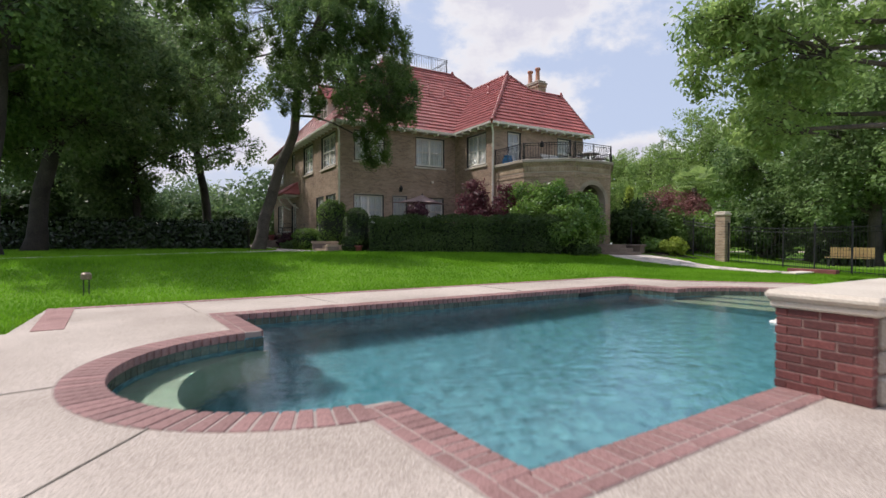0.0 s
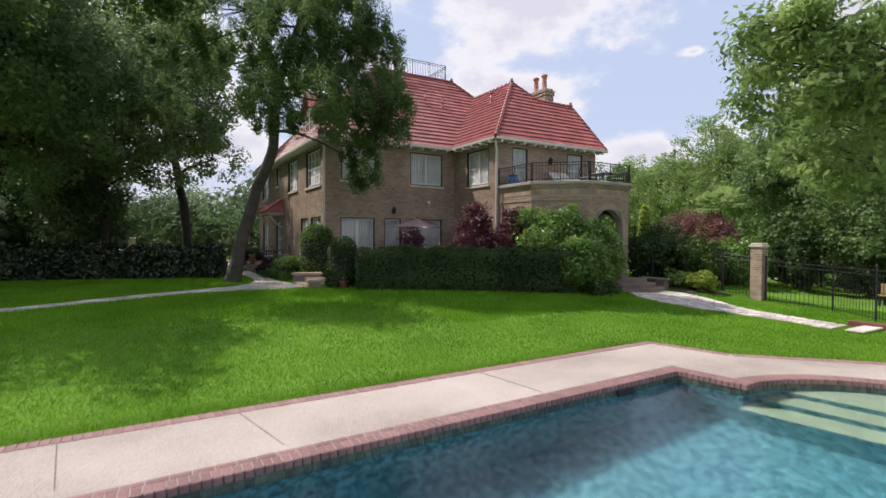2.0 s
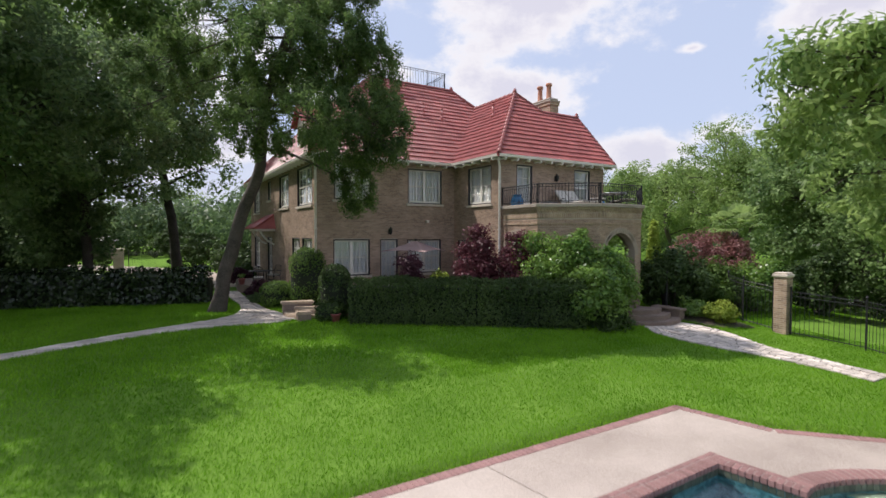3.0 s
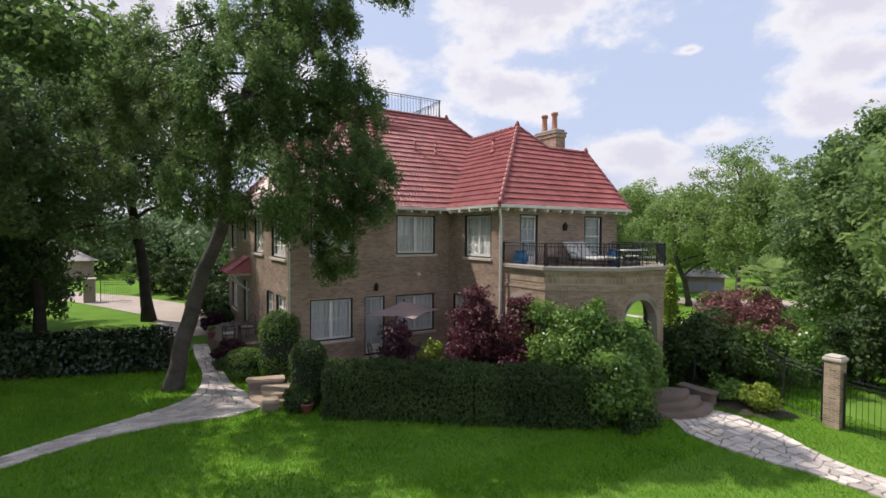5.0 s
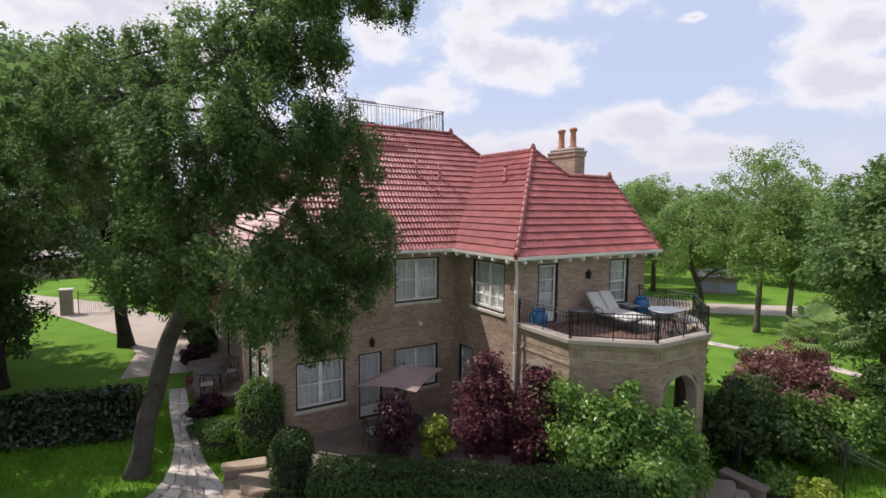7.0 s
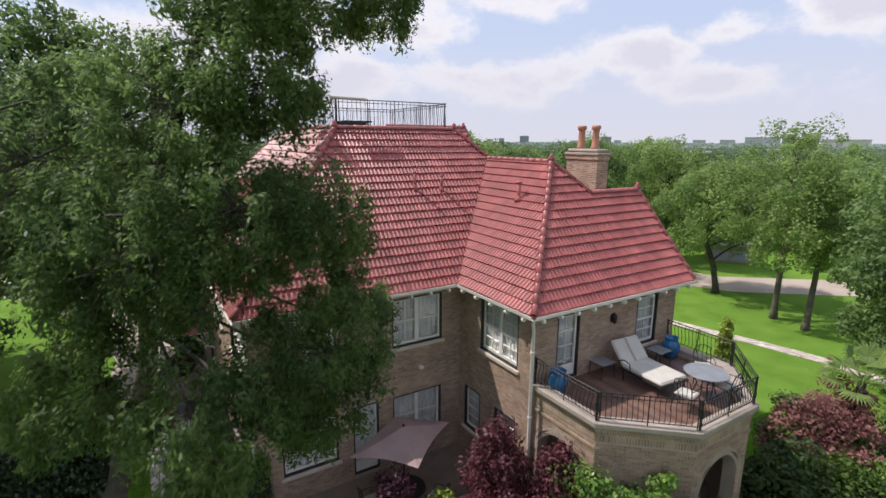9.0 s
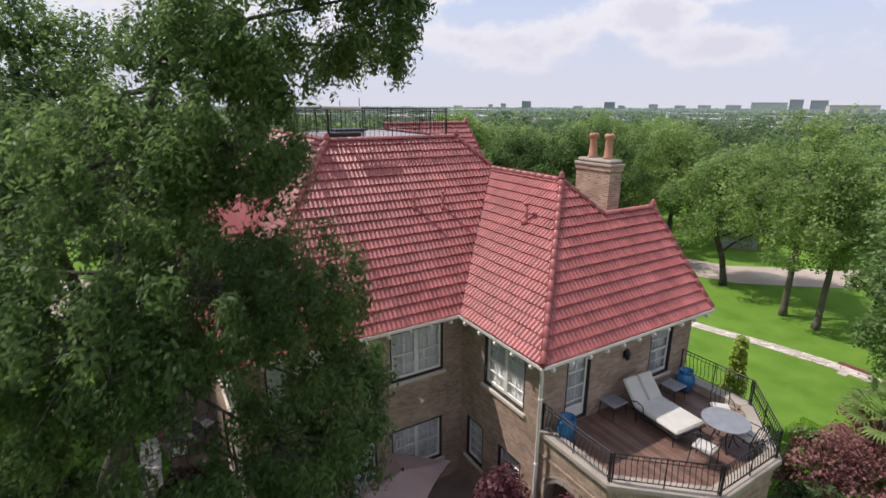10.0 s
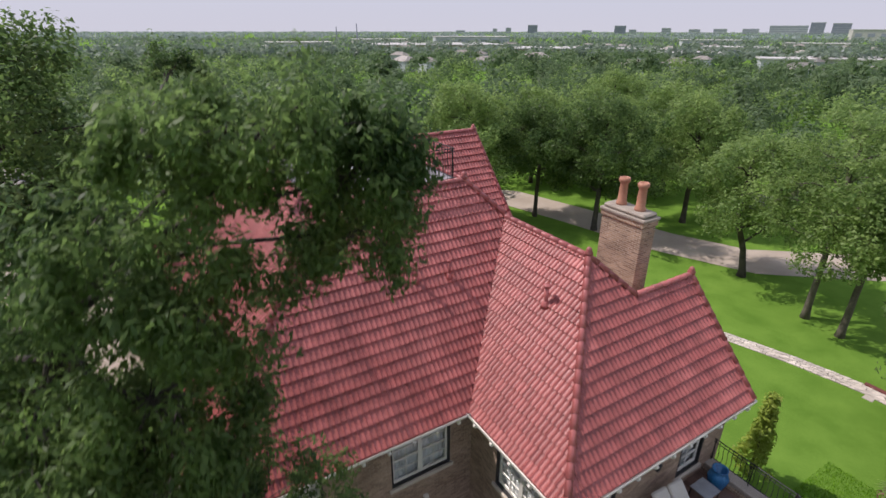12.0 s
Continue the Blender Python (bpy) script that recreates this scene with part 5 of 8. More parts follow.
def iron_chair():
    c = empty("patio_chair", "black iron patio chair with a beige seat cushion", "chair", (0, 0, 0), "chairs round the patio table")
    part("seat_cushion", box(-0.23, -0.22, 0.43, 0.23, 0.22, 0.5, 0.03), M_CUSHION, c)
    bm = bmesh.new()
    add_tube(bm, [(-0.24, -0.23, 0.42), (0.24, -0.23, 0.42), (0.24, 0.23, 0.42), (-0.24, 0.23, 0.42), (-0.24, -0.23, 0.42)], 0.012, 5)
    part("seat_frame", bm, M_BLACK, c)
    bm = bmesh.new()
    add_tube(bm, [(-0.22, 0.23, 0.42), (-0.23, 0.3, 0.7), (-0.18, 0.34, 0.92), (0, 0.35, 0.98), (0.18, 0.34, 0.92), (0.23, 0.3, 0.7), (0.22, 0.23, 0.42)], 0.013, 6)
    for xx in (-0.1, 0, 0.1):
        add_tube(bm, [(xx, 0.24, 0.44), (xx * 1.2, 0.31, 0.7), (xx, 0.345, 0.95)], 0.008, 5)
    part("backrest", bm, M_BLACK, c)
    for s in (-1, 1):
        part("armrest", tube([(s * 0.23, 0.29, 0.66), (s * 0.27, 0.05, 0.68), (s * 0.27, -0.2, 0.64), (s * 0.24, -0.23, 0.42)], 0.012, 6), M_BLACK, c)
        part("leg", tube([(s * 0.23, -0.22, 0.42), (s * 0.25, -0.25, 0.0)], 0.013, 6), M_BLACK, c)
        part("leg", tube([(s * 0.22, 0.22, 0.42), (s * 0.24, 0.3, 0.0)], 0.013, 6), M_BLACK, c)
    return c


chair0 = iron_chair()
chair0.location, chair0.rotation_euler = (18.15, 17.25, FZ), (0, 0, radians(100))
copy_thing(chair0, pose(20.0, 17.95, FZ, 0, 0, -50))
copy_thing(chair0, pose(19.45, 16.95, FZ, 0, 0, 170))

st = empty("side_table", "low dark metal side table", "table", (17.85, 19.68, FZ))
part("tabletop", box(-0.28, -0.26, 0.42, 0.28, 0.26, 0.45, 0.01), M_TABLEMETAL, st)
for sx in (-0.24, 0.24):
    for sy in (-0.22, 0.22):
        part("leg", tube([(sx, sy, 0.42), (sx * 1.1, sy * 1.1, 0)], 0.012, 6), M_BLACK, st)
copy_thing(st, pose(19.98, 19.35, FZ))


# ---- hedges and shrubs ----
def surface_leaves(name, pts, nrm, size, material, parent, seed=1, jitter=0.06, label=""):
    """Leaves sprinkled over a surface: points with outward normals."""
    r = np.random.default_rng(seed)
    p, d = np.asarray(pts, float), np.asarray(nrm, float)
    n = len(p)
    p = p + d * (r.random(n)[:, None] * jitter * 2 - jitter) + r.normal(size=(n, 3)) * 0.012
    nn = d * 0.75 + r.normal(size=(n, 3)) * 0.5 + np.array([0, 0, 0.25])
    nn /= np.linalg.norm(nn, axis=1)[:, None]
    t = r.normal(size=(n, 3))
    t -= nn * np.sum(t * nn, axis=1)[:, None]
    t /= np.linalg.norm(t, axis=1)[:, None]
    b = np.cross(nn, t)
    s = size * (0.6 + 0.8 * r.random(n))[:, None]
    v = np.empty((n, 4, 3))
    v[:, 0], v[:, 2] = p - t * s * 0.6, p + t * s * 0.6
    v[:, 1], v[:, 3] = p - b * s * 0.35 + nn * s * 0.12, p + b * s * 0.35 + nn * s * 0.12
    me = bpy.data.meshes.new(name)
    me.vertices.add(n * 4)
    me.vertices.foreach_set("co", v.reshape(-1))
    me.loops.add(n * 4)
    me.loops.foreach_set("vertex_index", np.arange(n * 4, dtype=np.int32))
    me.polygons.add(n)
    me.polygons.foreach_set("loop_start", np.arange(0, n * 4, 4, dtype=np.int32))
    me.update(calc_edges=True)
    me.materials.append(material)
    ob = new(name, me)
    ob.parent = parent
    return tagged(ob, label)


def make_hedge(label, run, width, top, seed, density=900, size=0.075, material=None, jitter=0.06):
    """A clipped hedge along plan points with its top at height top."""
    h = empty("hedge", label, "hedge", (run[0][0], run[0][1], gz(*run[0])))
    inv = Matrix.Translation(-Vector(h.location))
    r = random.Random(seed)
    pts, nrm = [], []
    bm = bmesh.new()
    for (x0, y0), (x1, y1) in zip(run, run[1:]):
        d = Vector((x1 - x0, y1 - y0, 0))
        length = d.length
        d.normalize()
        o = Vector((d.y, -d.x, 0))
        n = max(2, int(length / 0.7))
        # uneven core, near-black for the shade behind the leaves
        for i in range(n):
            a, b = i * length / n, (i + 1) * length / n
            p, q = Vector((x0, y0, 0)) + d * a, Vector((x0, y0, 0)) + d * b
            zg = min(gz(p.x, p.y), gz(q.x, q.y))
            k = width / 2 - 0.11 - jitter * 0.6 + r.uniform(-0.03, 0.03)
            zt = top - 0.14 - jitter * 0.6 + r.uniform(-0.03, 0.03)
            m = Matrix((d, o, Vector((0, 0, 1)))).transposed().to_4x4()
            m.translation = p
            add_box(bm, -0.03, -k, zg - 0.05, b - a + 0.03, k, zt, 0.04, m)
        zg = gz((x0 + x1) / 2, (y0 + y1) / 2)
        hgt = top - zg
        for _ in range(int(length * (2 * hgt + width) * density)):
            u = r.random() * length
            w = r.random() * (2 * hgt + width)
            wob = 0.12 * noise.noise(Vector((u * 0.9, w * 0.7, seed))) + 0.09 * noise.noise(Vector((u * 2.7, w * 2.1, seed))) + 0.02
            base = Vector((x0, y0, 0)) + d * u
            if w < hgt:
                pts.append(base + o * (width / 2 + wob * 0.6 + 0.03 * math.sin(w * 5)) + Vector((0, 0, zg + w)))
                nrm.append(o)
            elif w < 2 * hgt:
                pts.append(base - o * (width / 2 + wob * 0.6) + Vector((0, 0, zg + w - hgt)))
                nrm.append(-o)
            else:
                k = w - 2 * hgt - width / 2
                pts.append(base + o * k + Vector((0, 0, top + wob - 0.14 * abs(2 * k / width) ** 5)))
                nrm.append(Vector((0, 0, 1)))
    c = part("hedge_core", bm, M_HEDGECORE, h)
    c.matrix_parent_inverse = inv
    l = surface_leaves("leaves", pts, nrm, size, material or M_HEDGE, h, seed, jitter)
    l.matrix_parent_inverse = inv
    return h


def blob_shrub(label, x, y, rx, ry, z1, material, seed, z0=None, n=2600, size=0.07, tight=True, tufts=0, category="shrub", group=""):
    """A shrub: clipped (leaves on a rounded skin) or loose (leaf tufts on stems)."""
    zg = gz(x, y) if z0 is None else z0
    s = empty("shrub", label, category, (x, y, zg), group)
    r = random.Random(seed)
    hgt = z1 - zg
    if tight:
        bm = bmesh.new()
        bmesh.ops.create_icosphere(bm, subdivisions=3, radius=1.0)
        for v in bm.verts:
            d = v.co.copy()
            k = 1 + 0.07 * noise.noise(d * 2.2 + Vector((seed, 0, 0)))
            sx = math.copysign(abs(d.z) ** 0.55, d.z)
            v.co = Vector((d.x * rx * 0.93 * k, d.y * ry * 0.93 * k, hgt * 0.5 + sx * hgt * 0.47 * k))
        # near-black body stands for the shade under the leaf skin
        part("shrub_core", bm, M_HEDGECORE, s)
        pts, nrm = [], []
        for _ in range(n):
            d = Vector((r.gauss(0, 1), r.gauss(0, 1), r.gauss(0, 1))).normalized()
            k = 1 + 0.07 * noise.noise(d * 2.2 + Vector((seed, 0, 0)))
            sx = math.copysign(abs(d.z) ** 0.55, d.z)
            pts.append((d.x * rx * k, d.y * ry * k, hgt * 0.5 + sx * hgt * 0.5 * k))
            nrm.append(d)
        surface_leaves("leaves", pts, nrm, size, material, s, seed)
    else:
        bm = bmesh.new()
        cs, rs = [], []
        for i in range(tufts):
            d = Vector((r.gauss(0, 1), r.gauss(0, 1), r.gauss(0, 0.9))).normalized() * (0.25 + 0.75 * r.random() ** 0.5)
            k = 1 - 0.4 * max(0.0, d.z) + 0.12 * noise.noise(d * 2 + Vector((seed, 3, 0)))
            c = Vector((d.x * rx * k, d.y * ry * k, hgt * (0.5 + 0.46 * d.z) + r.uniform(-0.08, 0.12) * hgt))
            t = 0.34 * r.uniform(0.6, 1.3) * min(1.2, max(rx, hgt * 0.4))
            cs.append(c)
            rs.append((t, t, t * r.uniform(0.6, 1.0)))
            if i % 3 == 0:
                add_tube(bm, [(c.x * 0.1, c.y * 0.1, 0), (c.x * 0.5, c.y * 0.5, c.z * 0.55), c], [0.03, 0.02, 0.008], 5, False)
        part("stem", bm, M_BARK, s)
        leaf_cloud("leaves", cs, rs, max(8, n // max(1, tufts)), size, material, s, "", 0.1, 0.3, seed)
    return s


make_hedge("long dark clipped hedge in front of the patio", [(8.95, 19.75), (10.6, 18.7), (12.4, 17.2), (14.0, 16.1), (15.3, 15.35)], 1.1, 1.88, 11, 1150, 0.064, jitter=0.1)
make_hedge("tall dark boundary hedge behind the lawn", [(-16.0, 33.0), (-8.0, 31.0), (-2.5, 29.8), (2.0, 28.6), (5.3, 27.6)], 1.2, 1.8, 12, 330, 0.125, M_HEDGEGLOSS, jitter=0.2)
blob_shrub("tall clipped rounded boxwood by the patio steps", 8.55, 23.75, 0.72, 0.72, 2.9, M_BOX, 21, n=5200, size=0.065)
blob_shrub("low clipped boxwood ball beside the path", 7.5, 24.6, 0.62, 0.62, 1.5, M_BOX, 22, n=4200, size=0.06)
blob_shrub("narrow dark upright shrub at the hedge end", 8.75, 20.95, 0.55, 0.55, 2.35, M_HEDGE, 23, n=3600, size=0.075)
blob_shrub("low dark shrub at the hedge end", 8.35, 20.35, 0.45, 0.4, 1.1, M_HEDGE, 24, n=1600, size=0.08)
PURPLES = "purple-leaved shrubs by the house"
blob_shrub("upright purple-leaved plum shrub on the patio", 11.7, 20.85, 0.48, 0.42, 2.95, M_PLUM, 31, n=3600, size=0.085, tight=False, tufts=46, group=PURPLES)
blob_shrub("large purple-leaved plum shrub near the wing", 14.3, 19.9, 1.05, 0.9, 3.65, M_PURPLE, 32, n=9000, size=0.09, tight=False, tufts=95, group=PURPLES)
blob_shrub("broad purple-leaved shrub near the porch", 15.35, 18.7, 0.85, 0.8, 3.5, M_PURPLE, 33, n=6500, size=0.09, tight=False, tufts=70, group=PURPLES)
blob_shrub("bright golden-green shrub behind the hedge", 12.9, 20.4, 0.55, 0.5, 2.1, M_YELLOW, 34, n=2600, size=0.085, tight=False, tufts=36)
blob_shrub("large glossy green shrub against the porch", 15.9, 16.5, 1.3, 1.1, 3.75, M_SHRUB, 35, n=15000, size=0.095, tight=False, tufts=150)
blob_shrub("wide glossy green shrub below the balcony", 16.9, 15.75, 1.25, 0.85, 3.0, M_SHRUB, 36, n=13000, size=0.095, tight=False, tufts=130)
blob_shrub("glossy green shrub spilling over the hedge end", 15.75, 15.1, 1.05, 0.85, 2.45, M_SHRUB, 39, n=11000, size=0.095, tight=False, tufts=110)
blob_shrub("green climber at the arch", 15.3, 17.8, 0.5, 0.8, 4.0, M_SHRUB, 37, n=2600, size=0.09, tight=False, tufts=34, category="climber")
blob_shrub("low dark spreading shrub beside the path", 16.0, 14.75, 0.9, 0.5, 0.85, M_HEDGE, 38, n=4200, size=0.07, tight=False, tufts=50)
blob_shrub("tall dark green shrub beyond the steps", 21.2, 16.0, 1.5, 1.3, 2.9, M_HEDGE, 41, n=12000, size=0.11, tight=False, tufts=110)
blob_shrub("dark green shrub beside the fence", 22.9, 15.2, 1.2, 1.1, 2.3, M_CLIP, 42, n=8000, size=0.1, tight=False, tufts=80)
blob_shrub("feathery purple maple beyond the fence", 23.7, 16.7, 1.2, 1.1, 3.9, M_MAPLE, 43, z0=0.9, n=6000, size=0.09, tight=False, tufts=80, group=PURPLES)
blob_shrub("purple maple beside the porch", 26.0, 16.4, 1.0, 1.0, 3.7, M_MAPLE, 44, z0=1.2, n=4200, size=0.09, tight=False, tufts=60, group=PURPLES)
blob_shrub("light green shrub beside the fence", 24.9, 15.6, 1.1, 1.1, 2.6, M_SHRUB, 45, n=7000, size=0.1, tight=False, tufts=70)
blob_shrub("yellow-green rounded shrub beside the flagstone path", 20.6, 13.7, 0.55, 0.5, 1.1, M_YELLOW, 46, n=4200, size=0.08, tight=False, tufts=50)
blob_shrub("low strappy green clump on the bank", 20.4, 14.7, 0.8, 0.5, 1.05, M_SHRUB, 47, n=2600, size=0.1, tight=False, tufts=30)
young = empty("conifer", "young golden-green conifer on the east lawn", "conifer", (26.3, 20.7, gz(26.3, 20.7)))
part("trunk", tube([(0, 0, -0.1), (0.02, 0, 2.0), (0, 0, 3.5)], [0.06, 0.04, 0.015], 7), M_BARK, young)
rc = random.Random(48)
tiers = []
for k in range(70):
    h = 0.4 + 3.4 * (k / 70) ** 0.9
    an, reach = k * 2.4, 0.8 * (1 - h / 4.2) * rc.uniform(0.35, 1.0)
    tiers.append((math.cos(an) * reach, math.sin(an) * reach, h))
leaf_cloud("leaves", tiers, [(0.2, 0.2, 0.3)] * len(tiers), 34, 0.12, M_YOUNG, young, "", 0.0, 0.2, 48, 1.2)
blob_shrub("dark shrub at the patio corner", 7.35, 27.5, 0.6, 0.6, 1.3, M_PLUM, 49, n=4200, size=0.09, tight=False, tufts=50)
blob_shrub("low dark ground cover beside the path", 7.15, 26.1, 0.55, 0.7, 0.9, M_LEAFDARK, 50, n=2600, size=0.08, tight=False, tufts=30)
blob_shrub("rounded green shrub beside the drive", 8.1, 36.2, 0.6, 0.6, 1.3, M_HEDGE, 60, n=2200, size=0.11, tight=False, tufts=28, group="shrubs beside the drive")
blob_shrub("dark plum shrub beside the side terrace", 7.5, 34.6, 0.65, 0.6, 1.5, M_PLUM, 61, n=2600, size=0.1, tight=False, tufts=34, group=PURPLES)

blob_shrub("leafy mid-green shrub behind the fence", 24.3, 14.5, 1.15, 1.0, 2.5, M_SHRUB, 140, n=7000, size=0.1, tight=False, tufts=70)
blob_shrub("rounded mid-green shrub behind the fence", 25.9, 14.9, 1.2, 1.1, 2.3, M_CLIP, 141, n=7000, size=0.11, tight=False, tufts=70)
blob_shrub("light green leafy shrub among the maples", 23.7, 17.0, 0.8, 0.8, 3.4, M_SHRUB, 142, z0=0.6, n=4200, size=0.1, tight=False, tufts=44)
EASTBED = "bushes under the trees beyond the fence"
for i, (x, y, rx, z1, m) in enumerate(((27.6, 13.4, 1.6, 2.7, M_HEDGE), (29.8, 11.3, 1.7, 2.6, M_HEDGE), (31.5, 9.0, 1.8, 2.9, M_HEDGE), (29.4, 6.6, 1.7, 2.6, M_HEDGE), (34.2, 12.4, 1.9, 2.6, M_HEDGE), (31.0, 15.0, 1.7, 2.4, M_HEDGE), (27.2, 4.6, 1.5, 2.4, M_HEDGE), (36.5, 9.5, 2.0, 2.8, M_HEDGE))):
    blob_shrub("dense dark green bush under the trees beyond the fence", x, y, rx, rx, z1, m, 90 + i, n=5200, size=0.14, tight=False, tufts=70, group=EASTBED)
WESTBED = "bushes behind the west boundary hedge"
for i, (x, y, rx, z1) in enumerate(((-2.2, 36.5, 1.8, 3.4), (-5.0, 36.0, 2.0, 3.8), (-8.5, 37.5, 2.2, 3.6), (-12.5, 37.0, 2.4, 4.0), (-4.0, 41.5, 2.2, 4.4), (-9.0, 43.0, 2.4, 4.4), (-16.5, 39.0, 2.6, 4.4), (-14.0, 45.0, 2.6, 4.4))):
    blob_shrub("dark green bush in the shade behind the hedge", x, y, rx, rx, z1, M_HEDGE, 110 + i, n=6400, size=0.19, tight=False, tufts=80, group=WESTBED)
blob_shrub("reddish maple with feathery leaves above the fence", 24.7, 15.6, 1.1, 1.0, 3.3, M_MAPLE, 130, z0=0.6, n=5000, size=0.09, tight=False, tufts=80, group=PURPLES)


def fan_palm(x, y, h):
    p = empty("palm", "small fan palm with green fronds beyond the fence", "palm", (x, y, gz(x, y)))
    part("trunk", tube([(0, 0, -0.1), (0.05, 0, h * 0.5), (0, 0.04, h)], [0.16, 0.13, 0.12], 10), M_BARK, p)
    r = random.Random(5)
    for k in range(22):
        a = k * 2.4
        el = r.uniform(-0.35, 1.35)
        ca, sa = math.cos(a), math.sin(a)
        L = r.uniform(0.55, 0.95)
        tip = Vector((ca * math.cos(el) * L, sa * math.cos(el) * L, h + math.sin(el) * L))
        bm = bmesh.new()
        add_tube(bm, [(0, 0, h), tip], [0.018, 0.01], 4, False)
        d = (tip - Vector((0, 0, h))).normalized()
        side = d.cross(Vector((0, 0, 1))).normalized()
        up = side.cross(d)
        for j in range(-7, 8):
            an = j * 0.2
            q = d * math.cos(an) + side * math.sin(an)
            w = q.cross(up).normalized() * 0.03
            e = tip + q * r.uniform(0.5, 0.68) - Vector((0, 0, 0.10 + 0.012 * abs(j)))
            vs = [bm.verts.new(v) for v in (tip - w, tip + q * 0.33 - w * 1.2 + up * 0.02, e, tip + q * 0.33 + w * 1.2 + up * 0.02)]
            bm.faces.new(vs)
        me = bpy.data.meshes.new("frond")
        bm.to_mesh(me)
        bm.free()
        me.materials.append(M_LEAFLIGHT)
        o = new("frond", me)
        o.parent = p
    return p


fan_palm(25.6, 16.0, 3.4)

for i, (x, y, rx, z1) in enumerate(((9.8, 42.8, 1.7, 3.0), (8.9, 46.5, 1.8, 3.4), (7.0, 51.2, 2.0, 3.8), (5.2, 55.5, 2.2, 4.2))):
    blob_shrub("tall dark green shrub on the far side of the drive", x, y, rx, rx, z1, M_HEDGE, 150 + i, n=5200, size=0.17, tight=False, tufts=64, group="shrubs beside the drive")
blob_shrub("dark green shrubs lining the drive", 8.3, 37.8, 0.7, 1.0, 1.5, M_HEDGE, 64, n=4200, size=0.13, tight=False, tufts=50, group="shrubs beside the drive")
blob_shrub("dark green shrub at the drive bend", 7.9, 41.0, 1.2, 1.6, 2.4, M_HEDGE, 65, n=4600, size=0.14, tight=False, tufts=56, group="shrubs beside the drive")
bank = [(19.35, 15.2), (20.9, 15.6), (21.7, 14.2), (21.35, 12.9), (20.5, 13.1), (19.75, 13.6)]
tagged(raw("planting_bed", [(x, y, gz(x, y) + 0.03) for x, y in bank] + [(20.55, 14.3, gz(20.55, 14.3) + 0.14)], [(i, (i + 1) % 6, 6) for i in range(6)], M_SOIL), "bare brown mulch bank beside the porch steps", "planting bed", kind="structure")

# ---- patio, steps, paths ----
tagged(obj("patio", prism([(9.3, 20.3), (14.3, 16.9), (15.5, 17.8), (15.45, 23.55), (8.87, 23.55), (8.87, 22.3)], 0.3, 0.86), M_STEP), "worn concrete patio raised behind the hedge", "patio", kind="structure")
tagged(obj("porch_floor", prism(ring_off(BAL, -0.35), 0.2, 0.95), M_STEP), "worn concrete porch floor", "floor", kind="structure")
tagged(obj("side_terrace", prism([(7.3, 28.4), (8.87, 28.0), (8.87, 34.0), (7.2, 33.6), (6.9, 31.0)], 0.3, 0.93), M_STEP), "worn concrete side terrace", "terrace", kind="structure")


def step_flight(label, pieces, stone=M_STEP):
    s = empty("steps", label, "steps", (pieces[0][0][0][0], pieces[0][0][0][1], 0.4))
    for ring, z0, z1 in pieces:
        bm = prism(ring, z0, z1)
        bmesh.ops.bevel(bm, geom=[e for e in bm.edges if e.verts[0].co.z > z1 - 0.001 and e.verts[1].co.z > z1 - 0.001], offset=0.025, segments=2, affect="EDGES")
        p = part("step", bm, stone, s)
        p.matrix_parent_inverse = Matrix.Translation((-pieces[0][0][0][0], -pieces[0][0][0][1], -0.4))
    return s


def arc_ring(cx, cy, r, a0, a1, n=10):
    return [(cx, cy)] + [(cx + r * math.cos(radians(a)), cy + r * math.sin(radians(a))) for a in np.linspace(a0, a1, n)]


step_flight("curved worn concrete steps from the porch to the path", [
    (arc_ring(18.4, 15.9, 1.75, 218, 312), 0.1, 0.50), (arc_ring(18.4, 15.9, 1.42, 218, 312), 0.1, 0.66), (arc_ring(18.4, 15.9, 1.1, 215, 318), 0.1, 0.82)])
step_flight("worn sandstone steps from the patio to the path", [
    ([(7.3, 22.55), (7.18, 22.1), (7.22, 21.6), (7.42, 21.15), (8.5, 20.9), (8.9, 22.3)], 0.2, 0.60),
    ([(7.66, 22.5), (7.56, 22.1), (7.6, 21.7), (7.78, 21.3), (8.6, 21.1), (8.9, 22.3)], 0.2, 0.75)], M_SANDSTONE)


def cheek_wall(label, ring, z):
    """A low brick cheek with a thick rounded stone cap."""
    w = empty("low_wall", label, "wall", (ring[0][0], ring[0][1], 0.4))
    inv = Matrix.Translation((-ring[0][0], -ring[0][1], -0.4))
    part("wall_body", prism(ring, 0.3, z - 0.1), M_STEP, w).matrix_parent_inverse = inv
    cx, cy = sum(q[0] for q in ring) / len(ring), sum(q[1] for q in ring) / len(ring)
    bm = prism([(cx + (x - cx) * 1.12, cy + (y - cy) * 1.16) for x, y in ring], z - 0.1, z)
    bmesh.ops.bevel(bm, geom=bm.edges[:], offset=0.03, segments=2, affect="EDGES")
    part("wall_cap", bm, M_SANDSTONE, w).matrix_parent_inverse = inv


cheek_wall("low brick cheek wall with a worn stone cap", [(7.33, 22.95), (7.3, 22.62), (8.3, 22.3), (8.4, 22.75)], 0.92)
cheek_wall("short brick cheek pillar at the hedge end", [(7.36, 21.02), (7.34, 20.68), (7.78, 20.56), (7.82, 20.95)], 0.8)
w = empty("low_wall", "stone cheek wall beside the porch steps", "wall", (19.6, 14.9, 0.3))
part("wall_body", box(-0.17, -0.35, -0.1, 0.12, 0.75, 0.42), M_STEP, w)
part("wall_cap", box(-0.23, -0.42, 0.42, 0.18, 0.8, 0.51, 0.02), M_STEP, w)


